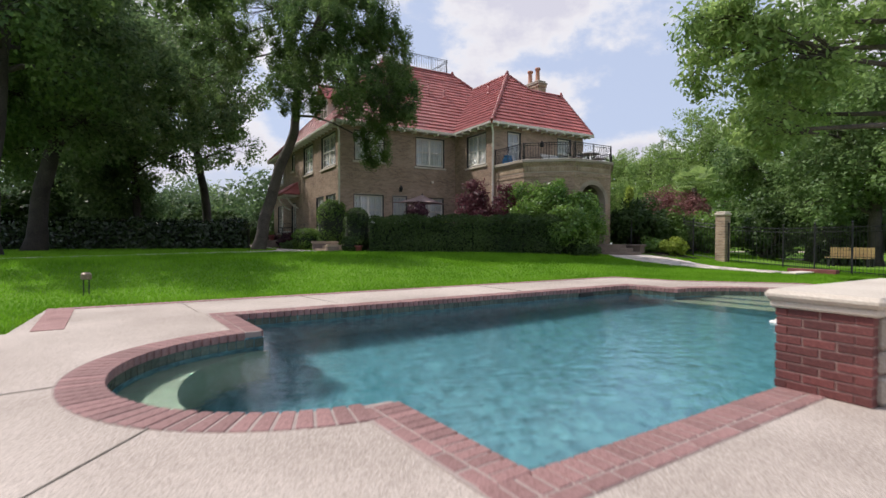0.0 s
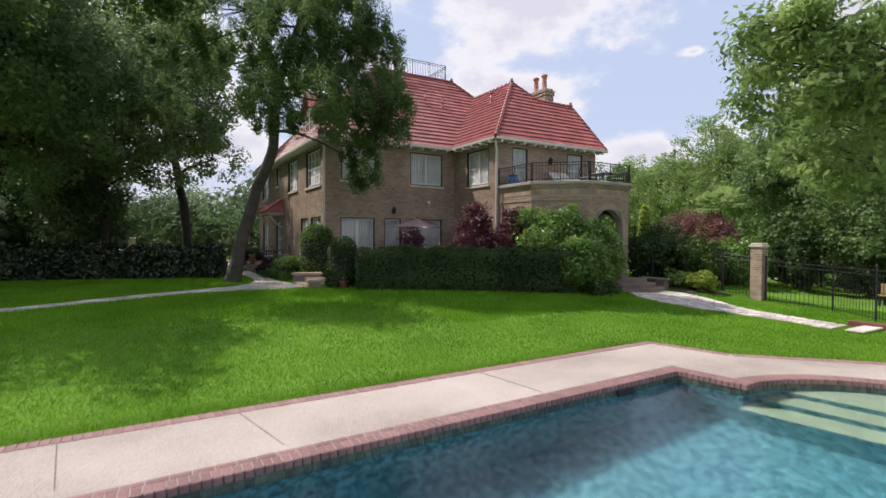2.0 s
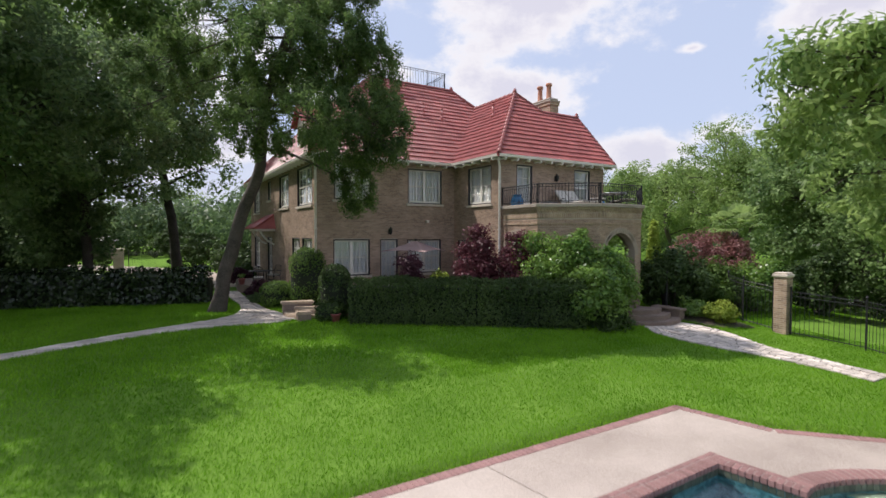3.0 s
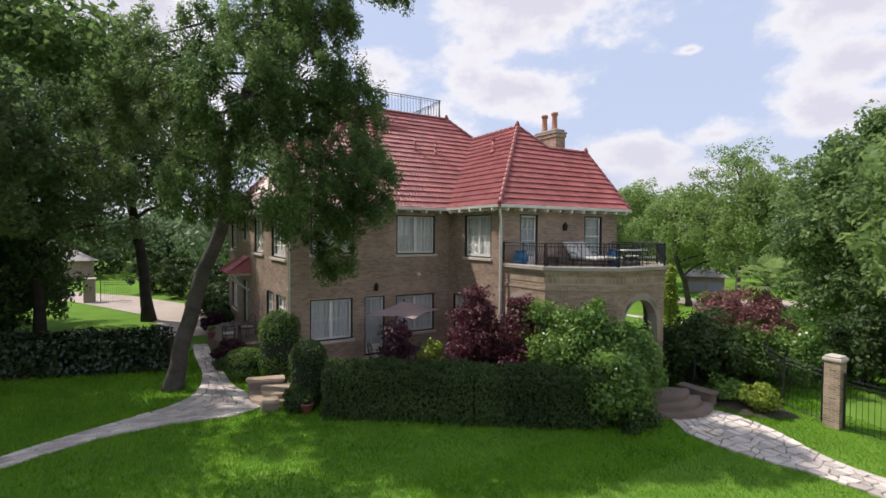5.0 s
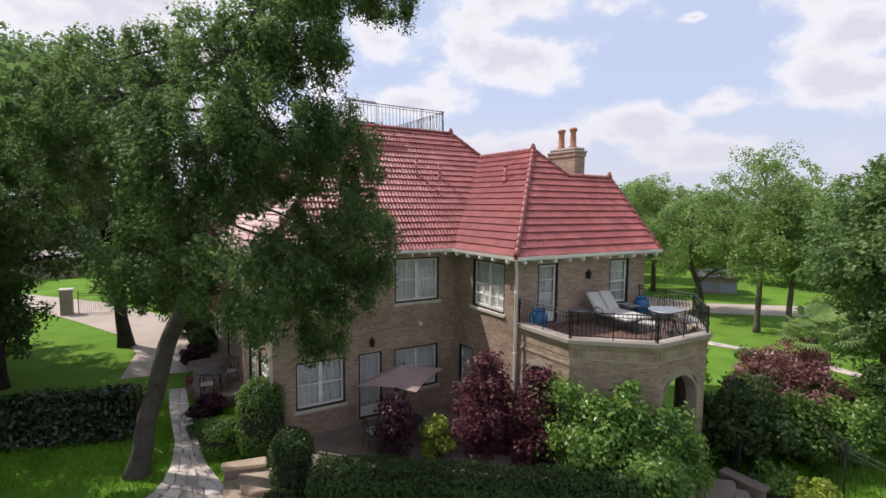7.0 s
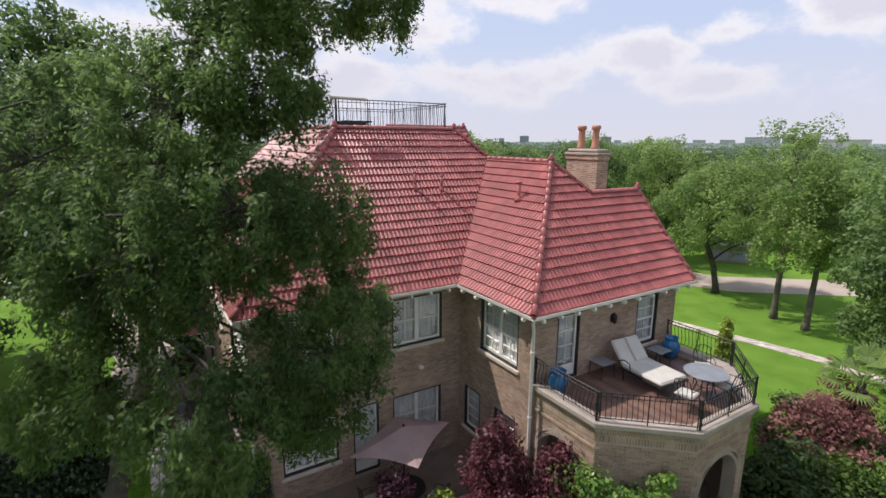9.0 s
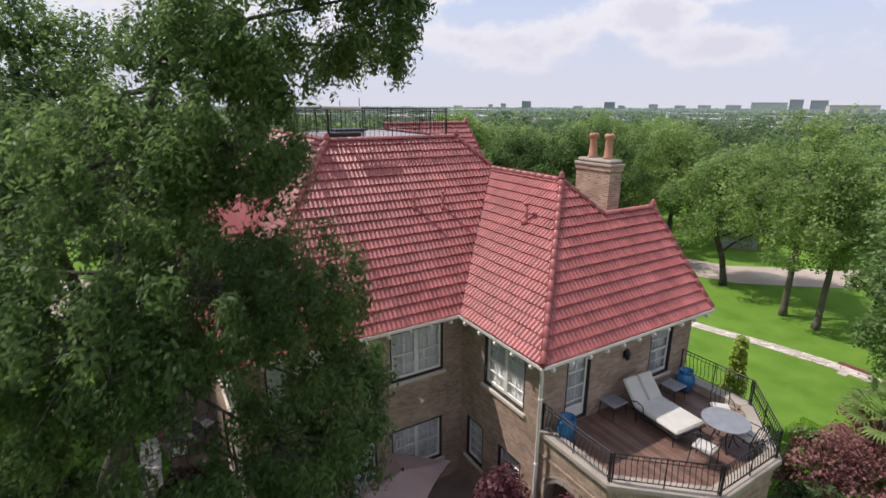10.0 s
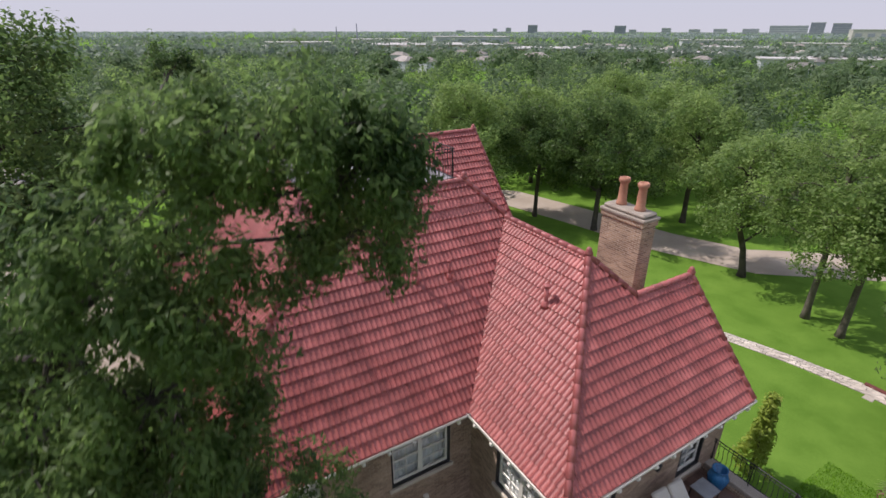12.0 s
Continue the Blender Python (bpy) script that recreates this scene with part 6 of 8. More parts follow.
def resample(pts, n):
    """n + 1 points at even steps along a line."""
    ds = [0.0]
    for a, b in zip(pts, pts[1:]):
        ds.append(ds[-1] + math.hypot(b[0] - a[0], b[1] - a[1]))
    t = np.linspace(0, ds[-1], n + 1)
    return list(zip(np.interp(t, ds, [p[0] for p in pts]), np.interp(t, ds, [p[1] for p in pts])))


def flag_path(label, left, right, step, seed, name="path"):
    """A path of single uneven flagstones between two edges, on a mortar bed that follows the ground."""
    path = empty(name, label, "path", (left[0][0], left[0][1], gz(*left[0])), kind="structure")
    inv = Matrix.Translation(-Vector(path.location))
    length = sum(math.hypot(b[0] - a[0], b[1] - a[1]) for a, b in zip(left, left[1:]))
    rows = max(4, int(length / step))
    L, R = resample(left, rows), resample(right, rows)
    bed_v, bed_f = [], []
    for (x0, y0), (x1, y1) in zip(L, R):
        for k in range(4):
            x, y = x0 + (x1 - x0) * k / 3, y0 + (y1 - y0) * k / 3
            bed_v.append((x, y, gz(x, y) + 0.022))
    for i in range(rows):
        for k in range(3):
            a = 4 * i + k
            bed_f.append((a, a + 1, a + 5, a + 4))
    raw("path_bed", bed_v, bed_f, M_PATHBED, path).matrix_parent_inverse = inv
    r = random.Random(seed)

    def at(u, v):
        i = min(rows - 1, max(0, int(u)))
        f = min(1.0, max(0.0, u - i))
        lx, ly = L[i][0] + (L[i + 1][0] - L[i][0]) * f, L[i][1] + (L[i + 1][1] - L[i][1]) * f
        rx, ry = R[i][0] + (R[i + 1][0] - R[i][0]) * f, R[i][1] + (R[i + 1][1] - R[i][1]) * f
        return lx + (rx - lx) * v, ly + (ry - ly) * v

    joint = {}
    for i in range(rows):
        (x0, y0), (x1, y1) = L[i], R[i]
        m = max(2, round(math.hypot(x1 - x0, y1 - y0) / (step * 1.05)))
        cuts = [0.0] + [(k + r.uniform(-0.22, 0.22)) / m for k in range(1, m)] + [1.0]
        for v0, v1 in zip(cuts, cuts[1:]):
            vm = (v0 + v1) / 2
            ring = []
            for u, v in ((i, v0), (i, vm), (i, v1), (i + 1, v1), (i + 1, vm), (i + 1, v0)):
                wob = 0.26 * math.sin(v * 9.7 + u * 2.1 + seed) + 0.12 * math.sin(v * 23 + u * 5.3)
                ring.append(at(u + wob * (0 < u < rows), v + r.uniform(-0.02, 0.02)))
            mx, my = sum(p[0] for p in ring) / 6, sum(p[1] for p in ring) / 6
            k = 1 - 0.022 / step
            dz = r.uniform(0.0, 0.012)
            vs = []
            for x, y in ring:
                x, y = mx + (x - mx) * k, my + (y - my) * k
                vs.append((x, y, gz(x, y)))
            for x, y in ring:
                x, y = mx + (x - mx) * k * 0.95, my + (y - my) * k * 0.95
                vs.append((x, y, gz(x, y) + 0.036 + dz))
            fs = [(6, 7, 8, 9, 10, 11)] + [(q, (q + 1) % 6, (q + 1) % 6 + 6, q + 6) for q in range(6)]
            raw("flagstone", vs, fs, M_FLAG, path).matrix_parent_inverse = inv
    return path


EAST_L = [(17.4, 14.55), (16.95, 13.75), (17.15, 12.9), (17.5, 12.1), (17.95, 11.2), (18.15, 10.2), (18.0, 9.2), (17.8, 8.4)]
EAST_R = [(19.1, 14.55), (19.55, 13.7), (19.6, 12.8), (19.4, 12.1), (19.2, 11.3), (19.25, 10.2), (19.0, 9.3), (18.8, 8.4)]
PATH_EAST = EAST_L + EAST_R[::-1]
flag_path("pale flagstone path curving to the porch steps", EAST_L, EAST_R, 0.27, 71)
WEST_L = [(-3.5, 17.1), (-0.6, 18.6), (2.25, 20.2), (3.5, 20.8), (4.99, 20.95), (6.5, 20.7), (7.4, 21.1), (7.37, 22.0), (7.0, 23.9), (6.93, 25.6), (6.9, 29.0), (6.95, 31.2)]
WEST_R = [(-3.7, 17.65), (-0.85, 19.15), (1.9, 20.85), (3.3, 21.6), (4.3, 22.1), (5.0, 22.5), (5.5, 22.9), (5.8, 23.4), (6.1, 24.6), (6.25, 26), (6.2, 29), (6.3, 31.3)]
PATH_WEST = WEST_L + WEST_R[::-1]
flag_path("pale flagstone path from the lawn to the side door", WEST_L, WEST_R, 0.36, 72)


# red-brick garden steps on the path
for (sx, sy, a, zz, grp) in ((18.3, 8.1, 0.0, 0.02, "near"), (36.75, 20.7, 0.1, -0.26, "far")):
    s = empty("garden_steps", "short red brick garden steps with stone treads", "steps", (sx, sy, zz))
    for k in range(2):
        part("riser", box(-0.55, -0.42 * k - 0.40, -0.35, 0.55, -0.42 * k - 0.03, -0.02 - 0.12 * k), M_REDBRICK, s)
        part("tread", box(-0.58, -0.42 * k - 0.43, -0.02 - 0.12 * k, 0.58, -0.42 * k - 0.02, 0.03 - 0.12 * k, 0.012), M_FLAG, s, "pale stone tread")
    part("cheek", box(0.58, -1.0, -0.4, 0.82, 0.35, 0.1, 0.01), M_REDBRICK, s)

# ---- fence and brick pier ----
pier = empty("brick_pier", "square tan brick gate pier with a stone cap", "pier", (21.65, 12.2, 0.0))
bm = bmesh.new()
uv = bm.loops.layers.uv.new("UVMap")
vs = add_box(bm, -0.2, -0.2, -0.1, 0.2, 0.2, 2.05)
for f in bm.faces:
    for l in f.loops:
        l[uv].uv = (l.vert.co.x + l.vert.co.y, l.vert.co.z)
part("pier_shaft", bm, M_WALL, pier)
part("pier_cap", box(-0.245, -0.245, 2.05, 0.245, 0.245, 2.15, 0.02), M_CAPSTONE, pier, "pale stone cap")
part("pier_cap_top", box(-0.21, -0.21, 2.15, 0.21, 0.21, 2.21, 0.03), M_CAPSTONE, pier)


def iron_fence(label, run, h=1.25, gap=0.13):
    f = empty("fence", label, "fence", (run[0][0], run[0][1], gz(*run[0])), "black iron garden fences")
    inv = Matrix.Translation(-Vector(f.location))
    me = None
    for (x0, y0), (x1, y1) in zip(run, run[1:]):
        a, b = Vector((x0, y0, gz(x0, y0))), Vector((x1, y1, gz(x1, y1)))
        up = Vector((0, 0, 1))
        for t in (0.1, h - 0.16, h - 0.02):
            q = part("rail", tube([a + up * t, b + up * t], 0.014, 5), M_BLACK, f)
            q.matrix_parent_inverse = inv
        q = part("post", tube([a - up * 0.1, a + up * (h + 0.08)], 0.03, 6), M_BLACK, f)
        q.matrix_parent_inverse = inv
        part("finial", lathe([(0.03, 0), (0.042, 0.04), (0.0, 0.1)], tuple(a + up * (h + 0.08)), 8), M_BLACK, f).matrix_parent_inverse = inv
        n = int((b - a).length / gap)
        for i in range(1, n):
            p = a.lerp(b, i / n)
            if me is None:
                q = part("picket", tube([(0, 0, 0.04), (0, 0, h + 0.04)], 0.0075, 4), M_BLACK, f)
                me = q.data
            else:
                q = new("picket", me)
                q.parent = f
            q.matrix_basis = inv @ Matrix.Translation(p)
    return f


iron_fence("black iron fence between pier and pool garden", [(21.65, 11.95), (21.7, 9.9), (20.6, 8.4), (19.4, 6.9), (18.6, 5.6), (17.8, 4.2)], 1.5)
iron_fence("black iron fence running back from the pier", [(21.65, 12.5), (21.8, 13.6), (22.6, 14.6), (23.8, 15.0)], 1.55)
iron_fence("black iron fence by the porch gate", [(19.9, 15.4), (20.9, 16.3), (21.6, 17.6)], 1.5)
iron_fence("distant black iron driveway gate", [(1.6, 50.5), (3.6, 49.6)], 1.5)
gp = empty("gate_pier", "tan brick pier at the drive gate", "pier", (0.9, 50.9, gz(0.9, 50.9)))
part("pier_shaft", box(-0.35, -0.35, -0.1, 0.35, 0.35, 1.7), M_BALCONYSTONE, gp)
part("pier_cap", box(-0.42, -0.42, 1.7, 0.42, 0.42, 1.82, 0.03), M_CAPSTONE, gp)


# ---- drives and road ----
def strip(name, label, pts, width, material, lift=0.03):
    vs, fs = [], []
    fine = []
    for (x0, y0), (x1, y1) in zip(pts, pts[1:]):
        n = max(2, int(math.hypot(x1 - x0, y1 - y0) / 1.0))
        fine += [(x0 + (x1 - x0) * i / n, y0 + (y1 - y0) * i / n) for i in range(n)]
    fine.append(pts[-1])
    for i, (x, y) in enumerate(fine):
        a, b = Vector(fine[max(0, i - 2)]), Vector(fine[min(len(fine) - 1, i + 2)])
        d = (b - a).normalized()
        for s in (-1, -0.33, 0.33, 1):
            px, py = x + d.y * s * width / 2, y - d.x * s * width / 2
            vs.append((px, py, gz(px, py) + lift))
    for i in range(len(fine) - 1):
        for k in range(3):
            a = 4 * i + k
            fs.append((a, a + 1, a + 5, a + 4))
    return tagged(raw(name, vs, fs, material), label, "drive", kind="structure")


strip("drive_west", "pale concrete drive sweeping past the side of the house", [(6.6, 33.5), (7.2, 38.0), (6.3, 43.0), (4.0, 48.0), (1.5, 53.0), (-4, 60), (-14, 66)], 4.2, M_ROAD)
flag_path("far flagstone path crossing the east lawn", [(34.0, 30.7), (35.0, 27.1), (35.98, 23.85), (36.58, 20.7), (36.29, 17.8), (35.4, 14.8)], [(34.9, 30.7), (35.9, 27.3), (36.92, 24.0), (37.52, 20.7), (37.21, 17.6), (36.3, 14.6)], 0.26, 73, "garden_path")
strip("drive_east", "pale concrete drive beyond the east lawn", [(60, 22), (52, 28), (47.0, 32), (44.5, 38), (43, 46), (41, 54), (36, 60), (26, 63), (14, 62)], 4.6, M_ROAD)

# ---- pool surround details ----


def coping_bricks():
    c = empty("pool_coping", "red brick coping with pale mortar along the pool edge", "coping", (6, 5, 0), kind="structure")
    bed = part("mortar_bed", sheet_between(pool_ring(0.015), pool_ring(0.29), -0.075, 0.0005), M_MORTAR, c)
    bed.matrix_parent_inverse = Matrix.Translation((-6, -5, 0))
    head = bpy.data.meshes.new("header_brick")
    bm = box(-0.0435, 0.005, -0.08, 0.0435, 0.2, 0.006, 0.006)
    bm.to_mesh(head)
    bm.free()
    head.materials.append(M_COPING)
    stre = bpy.data.meshes.new("stretcher_brick")
    bm = box(-0.0965, 0.212, -0.08, 0.0965, 0.305, 0.006, 0.006)
    bm.to_mesh(stre)
    bm.free()
    stre.materials.append(M_COPING)
    r = random.Random(9)

    def lay(a, b, me, pitch):
        a, b = Vector((*skew(*a), 0)), Vector((*skew(*b), 0))
        d = (b - a).normalized()
        o = Vector((d.y, -d.x, 0))
        m_n = max(1, round((b - a).length / pitch))
        for i in range(m_n):
            p = a + d * ((i + 0.5) * (b - a).length / m_n)
            q = new("brick", me)
            q.parent = c
            m = Matrix((d, o, Vector((0, 0, 1)))).transposed().to_4x4()
            m.translation = p + Vector((-6, -5, r.uniform(-0.002, 0.002)))
            q.matrix_basis = m @ Matrix.Rotation(r.uniform(-0.012, 0.012), 4, "Z")

    for a, b in (((PW - 0.28, PS + 0.025), (PE + 0.28, PS + 0.025)), ((PE - 0.025, PS), (PE - 0.025, 2.9)), ((PE - 0.025, 6.62), (PE - 0.025, PN)), ((PE + 0.28, PN - 0.025), (PW - 0.28, PN - 0.025)),
                 ((PW + 0.025, PN), (PW + 0.025, 6.36)), ((PW + 0.025, 3.2), (PW + 0.025, PS))):
        lay(a, b, head, 0.0985)
        lay(a, b, stre, 0.208)
    for (bx, by, br), s in ((BAYE, 1), (BAYW, -1)):
        rr = br - 0.025
        m_n = int(math.pi * (rr + 0.05) / 0.098)
        half = math.pi / m_n / 2
        wedge = bpy.data.meshes.new("wedge_brick")
        bm = bmesh.new()
        add_prism(bm, [(-half * rr + 0.005, 0.005), (half * rr - 0.005, 0.005), (half * (rr + 0.31) - 0.005, 0.31), (-half * (rr + 0.31) + 0.005, 0.31)], -0.08, 0.006)
        bmesh.ops.bevel(bm, geom=list(bm.edges), offset=0.006, segments=1, affect="EDGES")
        bm.to_mesh(wedge)
        bm.free()
        wedge.materials.append(M_COPING)
        for i in range(m_n):
            an = -math.pi / 2 + math.pi * (i + 0.5) / m_n
            if math.cos(an) * (rr + 0.15) < 0.16:
                continue
            ox, oy = s * math.cos(an), math.sin(an)
            px, py = skew(bx + ox * rr, by + oy * rr)
            qx, qy = skew(bx + ox * (rr + 0.3), by + oy * (rr + 0.3))
            o = Vector((qx - px, qy - py, 0)).normalized()
            d = Vector((-o.y, o.x, 0)) * s
            m = Matrix((d, o, Vector((0, 0, 1)))).transposed().to_4x4()
            m.translation = Vector((px - 6, py - 5, r.uniform(-0.002, 0.002)))
            q = new("brick", wedge)
            q.parent = c
            q.matrix_basis = m
    return c


coping_bricks()

# tile band at the water line
ring = pool_ring(0.0)
bm = bmesh.new()
n = len(ring)
for i in range(n):
    (x0, y0), (x1, y1) = ring[i], ring[(i + 1) % n]
    d = Vector((x1 - x0, y1 - y0, 0))
    if d.length < 0.03:
        continue
    k = max(1, round(d.length / 0.1))
    o = Vector((d.y, -d.x, 0)).normalized()
    dd = d.normalized()
    for j in range(k):
        a, b = j * d.length / k + 0.004, (j + 1) * d.length / k - 0.004
        m = Matrix((dd, o, Vector((0, 0, 1)))).transposed().to_4x4()
        m.translation = (x0, y0, 0)
        add_box(bm, a, -0.008, -0.225, b, 0.01, -0.078, m=m)
tagged(obj("waterline_tiles", bm, M_TILE), "dark green ceramic tile band at the water line", "tile band", kind="structure")

# pool steps
for a0, a1, z in ((1.525, 1.12, -0.42),):
    bm = bmesh.new()
    outer = [(BAYW[0] - a0 * math.cos(a), BAYW[1] + a0 * math.sin(a)) for a in np.linspace(-math.pi / 2 * 0.98, math.pi / 2 * 0.98, 21)]
    innr = [(BAYW[0] - a1 * math.cos(a) + 0.08, BAYW[1] + a1 * math.sin(a) * 1.3) for a in np.linspace(-math.pi / 2 * 0.98, math.pi / 2 * 0.98, 21)]
    add_prism(bm, [skew(*p) for p in outer + innr[::-1]], -1.54, z)
    tagged(obj("pool_bench", bm, M_POOLSTEP), "pale curved bench under the water", "pool bench", kind="structure")
for i, z in enumerate((-0.78, -0.53, -0.28)):
    x0 = BAYE[0] - 0.15 + 0.5 * i
    a1 = math.acos(min(1.0, max(-1.0, (x0 - BAYE[0]) / 1.935))) if x0 > BAYE[0] else math.pi / 2
    ringp = [(BAYE[0] + 1.935 * math.cos(a), BAYE[1] + 1.935 * math.sin(a)) for a in np.linspace(-a1, a1, 21)]
    if x0 < BAYE[0]:
        ringp = [(x0, BAYE[1] - 1.93)] + ringp + [(x0, BAYE[1] + 1.93)]
    ringp = [skew(*p) for p in ringp]
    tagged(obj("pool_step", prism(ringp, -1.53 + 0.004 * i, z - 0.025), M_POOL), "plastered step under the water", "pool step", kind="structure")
    tagged(obj("pool_tread", prism(ringp, z - 0.025, z), M_POOLSTEP), "pale plastered tread under the water", "pool step", kind="structure")
sk = empty("skimmer", "skimmer mouth in the pool wall, its shade a near-black block", "skimmer", (8.98, 7.80, -0.15))
# near-black block in place of the shaded opening
part("skimmer_mouth", box(-0.2, -0.03, -0.1, 0.2, 0.01, 0.06, 0.01), M_DARK, sk)

# brick border at the terrace's lawn edge
bd = empty("terrace_border", "single row of red pavers along the lawn edge", "border", (6, 9.7, 0), kind="structure")
me = bpy.data.meshes.new("border_brick")
bm = box(-0.0485, -0.2, -0.08, 0.0485, -0.003, 0.005, 0.005)
bm.to_mesh(me)
bm.free()
me.materials.append(M_COPING)
r = random.Random(4)
for (x0, y0), (x1, y1) in zip(DECK[:5], DECK[1:5]):
    a, b = Vector((x0, y0, 0)), Vector((x1, y1, 0))
    d = (b - a).normalized()
    o = Vector((-d.y, d.x, 0))
    n = int((b - a).length / 0.102)
    for i in range(n):
        q = new("brick", me)
        q.parent = bd
        m = Matrix((d, o, Vector((0, 0, 1)))).transposed().to_4x4()
        m.translation = a + d * ((i + 0.5) * (b - a).length / n) - Vector((6, 9.7, 0))
        q.matrix_basis = m
pat = part("corner_paving", prism([(-0.43, 9.6), (-0.10, 9.6), (0.02, 7.5), (-0.30, 7.5)], -0.05, 0.004), M_COPING, bd)
pat.matrix_parent_inverse = Matrix.Translation((-6, -9.7, 0))

# expansion joints in the terrace
jt = empty("terrace_joint", "dark expansion joints in the concrete terrace", "joint", (0, 0, 0), kind="structure")
for x0, y0, x1, y1 in ((0.42, 4.72, -7.0, 3.6), (0.92, 3.48, -1.2, 0.6), (1.34, 9.6, 1.5, 8.2), (3.3, 9.6, 3.6, 8.16), (7.3, 9.6, 7.5, 8.16), (5.6, 1.62, 5.2, -5)):
    a, b = Vector((x0, y0, 0)), Vector((x1, y1, 0))
    d = (b - a).normalized()
    m = Matrix((d, Vector((-d.y, d.x, 0)), Vector((0, 0, 1)))).transposed().to_4x4()
    m.translation = a
    part("joint_strip", box(0, -0.006, -0.02, (b - a).length, 0.006, 0.0012, m=m), M_PATHBED, jt)

# red brick pier with stone cap beside the pool
post = empty("pool_pier", "red brick pier with a moulded stone cap beside the pool", "pier", (5.25, 1.78, 0))
M_PIERMORTAR = mat("pier_mortar", (0.24, 0.15, 0.125), (0.36, 0.25, 0.215), 6, 0.95, 0.4, 90)
part("mortar_core", box(-0.354, -0.284, -0.05, 1.6, 0.284, 0.585), M_PIERMORTAR, post)
bmesh_b = box(-0.097, -0.045, -0.028, 0.097, 0.045, 0.028, 0.005)
bme = bpy.data.meshes.new("pier_brick")
bmesh_b.to_mesh(bme)
bmesh_b.free()
bme.materials.append(M_REDBRICK)
r = random.Random(2)
def pier_brick(x, y, z, turn=0.0, cut=1.0):
    q = new("brick", bme)
    q.parent = post
    q.matrix_basis = Matrix.Translation((x, y, z)) @ Matrix.Rotation(turn, 4, "Z") @ Matrix.Diagonal((cut, 1, 1, 1))


for j in range(9):
    z = 0.030 + j * 0.0655
    off = 0.1035 * (j % 2)
    for i in range(10):
        x = -0.36 + 0.1 + i * 0.207 + off
        if x < 1.5:
            pier_brick(x, 0.248 + r.uniform(-0.002, 0.002), z)
    # west face: three stretchers or two with closers
    for y, cut in (((-0.19, 1.0), (0.015, 1.0), (0.205, 0.85)) if j % 2 else ((-0.24, 0.5), (-0.09, 1.0), (0.115, 1.0), (0.255, 0.4))):
        pier_brick(-0.317 + r.uniform(-0.002, 0.002), y, z, math.pi / 2, cut)
# rough pale stones on the south face
for j, (z0, z1) in enumerate(((0.0, 0.2), (0.2, 0.36), (0.36, 0.585))):
    x = -0.30 + 0.0 * j
    while x < 1.55:
        w = r.uniform(0.22, 0.42)
        bm = box(x + 0.008, -0.325 + r.uniform(-0.015, 0.01), z0 + 0.008, min(x + w, 1.6) - 0.008, -0.2, z1 - 0.008, 0.02)
        part("facing_stone", bm, M_BALCONYSTONE, post)
        x += w
cp = part("pier_cap", box(-0.39, -0.325, 0.585, 1.64, 0.325, 0.64, 0.015), M_CAPSTONE, post, "moulded pale stone cap")
part("cap_top", box(-0.42, -0.355, 0.64, 1.66, 0.355, 0.715, 0.028), M_CAPSTONE, cp)

# garden light
M_BRASS = mat("aged_brass", (0.16, 0.12, 0.08), (0.34, 0.27, 0.20), 10, 0.45, 0.2, 60, metal=0.4)
gl = empty("garden_light", "small brass garden light on two stakes in the lawn", "lamp", (-0.1, 11.2, gz(-0.1, 11.2)))
part("lamp_head", lathe([(0.07, 0.30), (0.085, 0.31), (0.085, 0.4), (0.05, 0.43), (0.045, 0.3)], (0, 0, 0), 14), M_BRASS, gl)
for s in (-0.04, 0.04):
    part("stake", tube([(s, 0, -0.05), (s, 0, 0.31)], 0.012, 6), M_BLACK, gl)

# ---- patio umbrella and furniture ----
M_CANVAS = mat("taupe_canvas", (0.27, 0.18, 0.17), (0.38, 0.27, 0.25), 5, 0.9, 0.2, 80)
um = empty("patio_umbrella", "open square taupe canvas patio umbrella", "umbrella", (12.56, 22.0, 0.86))
part("pole", tube([(0, 0, 0), (0, 0, 2.42)], 0.025, 8), M_BLACK, um)
part("finial", lathe([(0.03, 2.36), (0.035, 2.4), (0.0, 2.44)], (0, 0, 0), 10), M_BLACK, um)
CORNERS = [(-1.62, 0.02), (-0.25, -1.3), (1.6, 0.12), (0.3, 1.25)]


def canopy_rim():
    """Corners with the hem drawn in between them."""
    rim = []
    for (ax, ay), (bx, by) in zip(CORNERS, CORNERS[1:] + CORNERS[:1]):
        for k in range(6):
            u = k / 6
            pull = 1 - 0.09 * math.sin(math.pi * u)
            rim.append(((ax + (bx - ax) * u) * pull, (ay + (by - ay) * u) * pull, 1.92 + 0.05 * math.sin(math.pi * u)))
    return rim


def canvas_canopy():
    """A thin sheet over four ribs, sagging a little towards its hem."""
    bm = bmesh.new()
    rim = canopy_rim()
    n = len(rim)
    for dz in (0.0, -0.012):
        rings = []
        for j in (0.04, 0.3, 0.55, 0.8, 1.0):
            rings.append([bm.verts.new((x * j, y * j, 2.36 + (z - 2.36) * (j + 0.1 * math.sin(math.pi * j)) + dz)) for x, y, z in rim])
        bm.faces.new(rings[0])
        for r0, r1 in zip(rings, rings[1:]):
            for i in range(n):
                k = (i + 1) % n
                bm.faces.new((r0[i], r1[i], r1[k], r0[k]))
        if dz:
            for i in range(n):
                k = (i + 1) % n
                bm.faces.new((hem[i], rings[-1][i], rings[-1][k], hem[k]))
        hem = rings[-1]
    bmesh.ops.recalc_face_normals(bm, faces=bm.faces)
    return bm


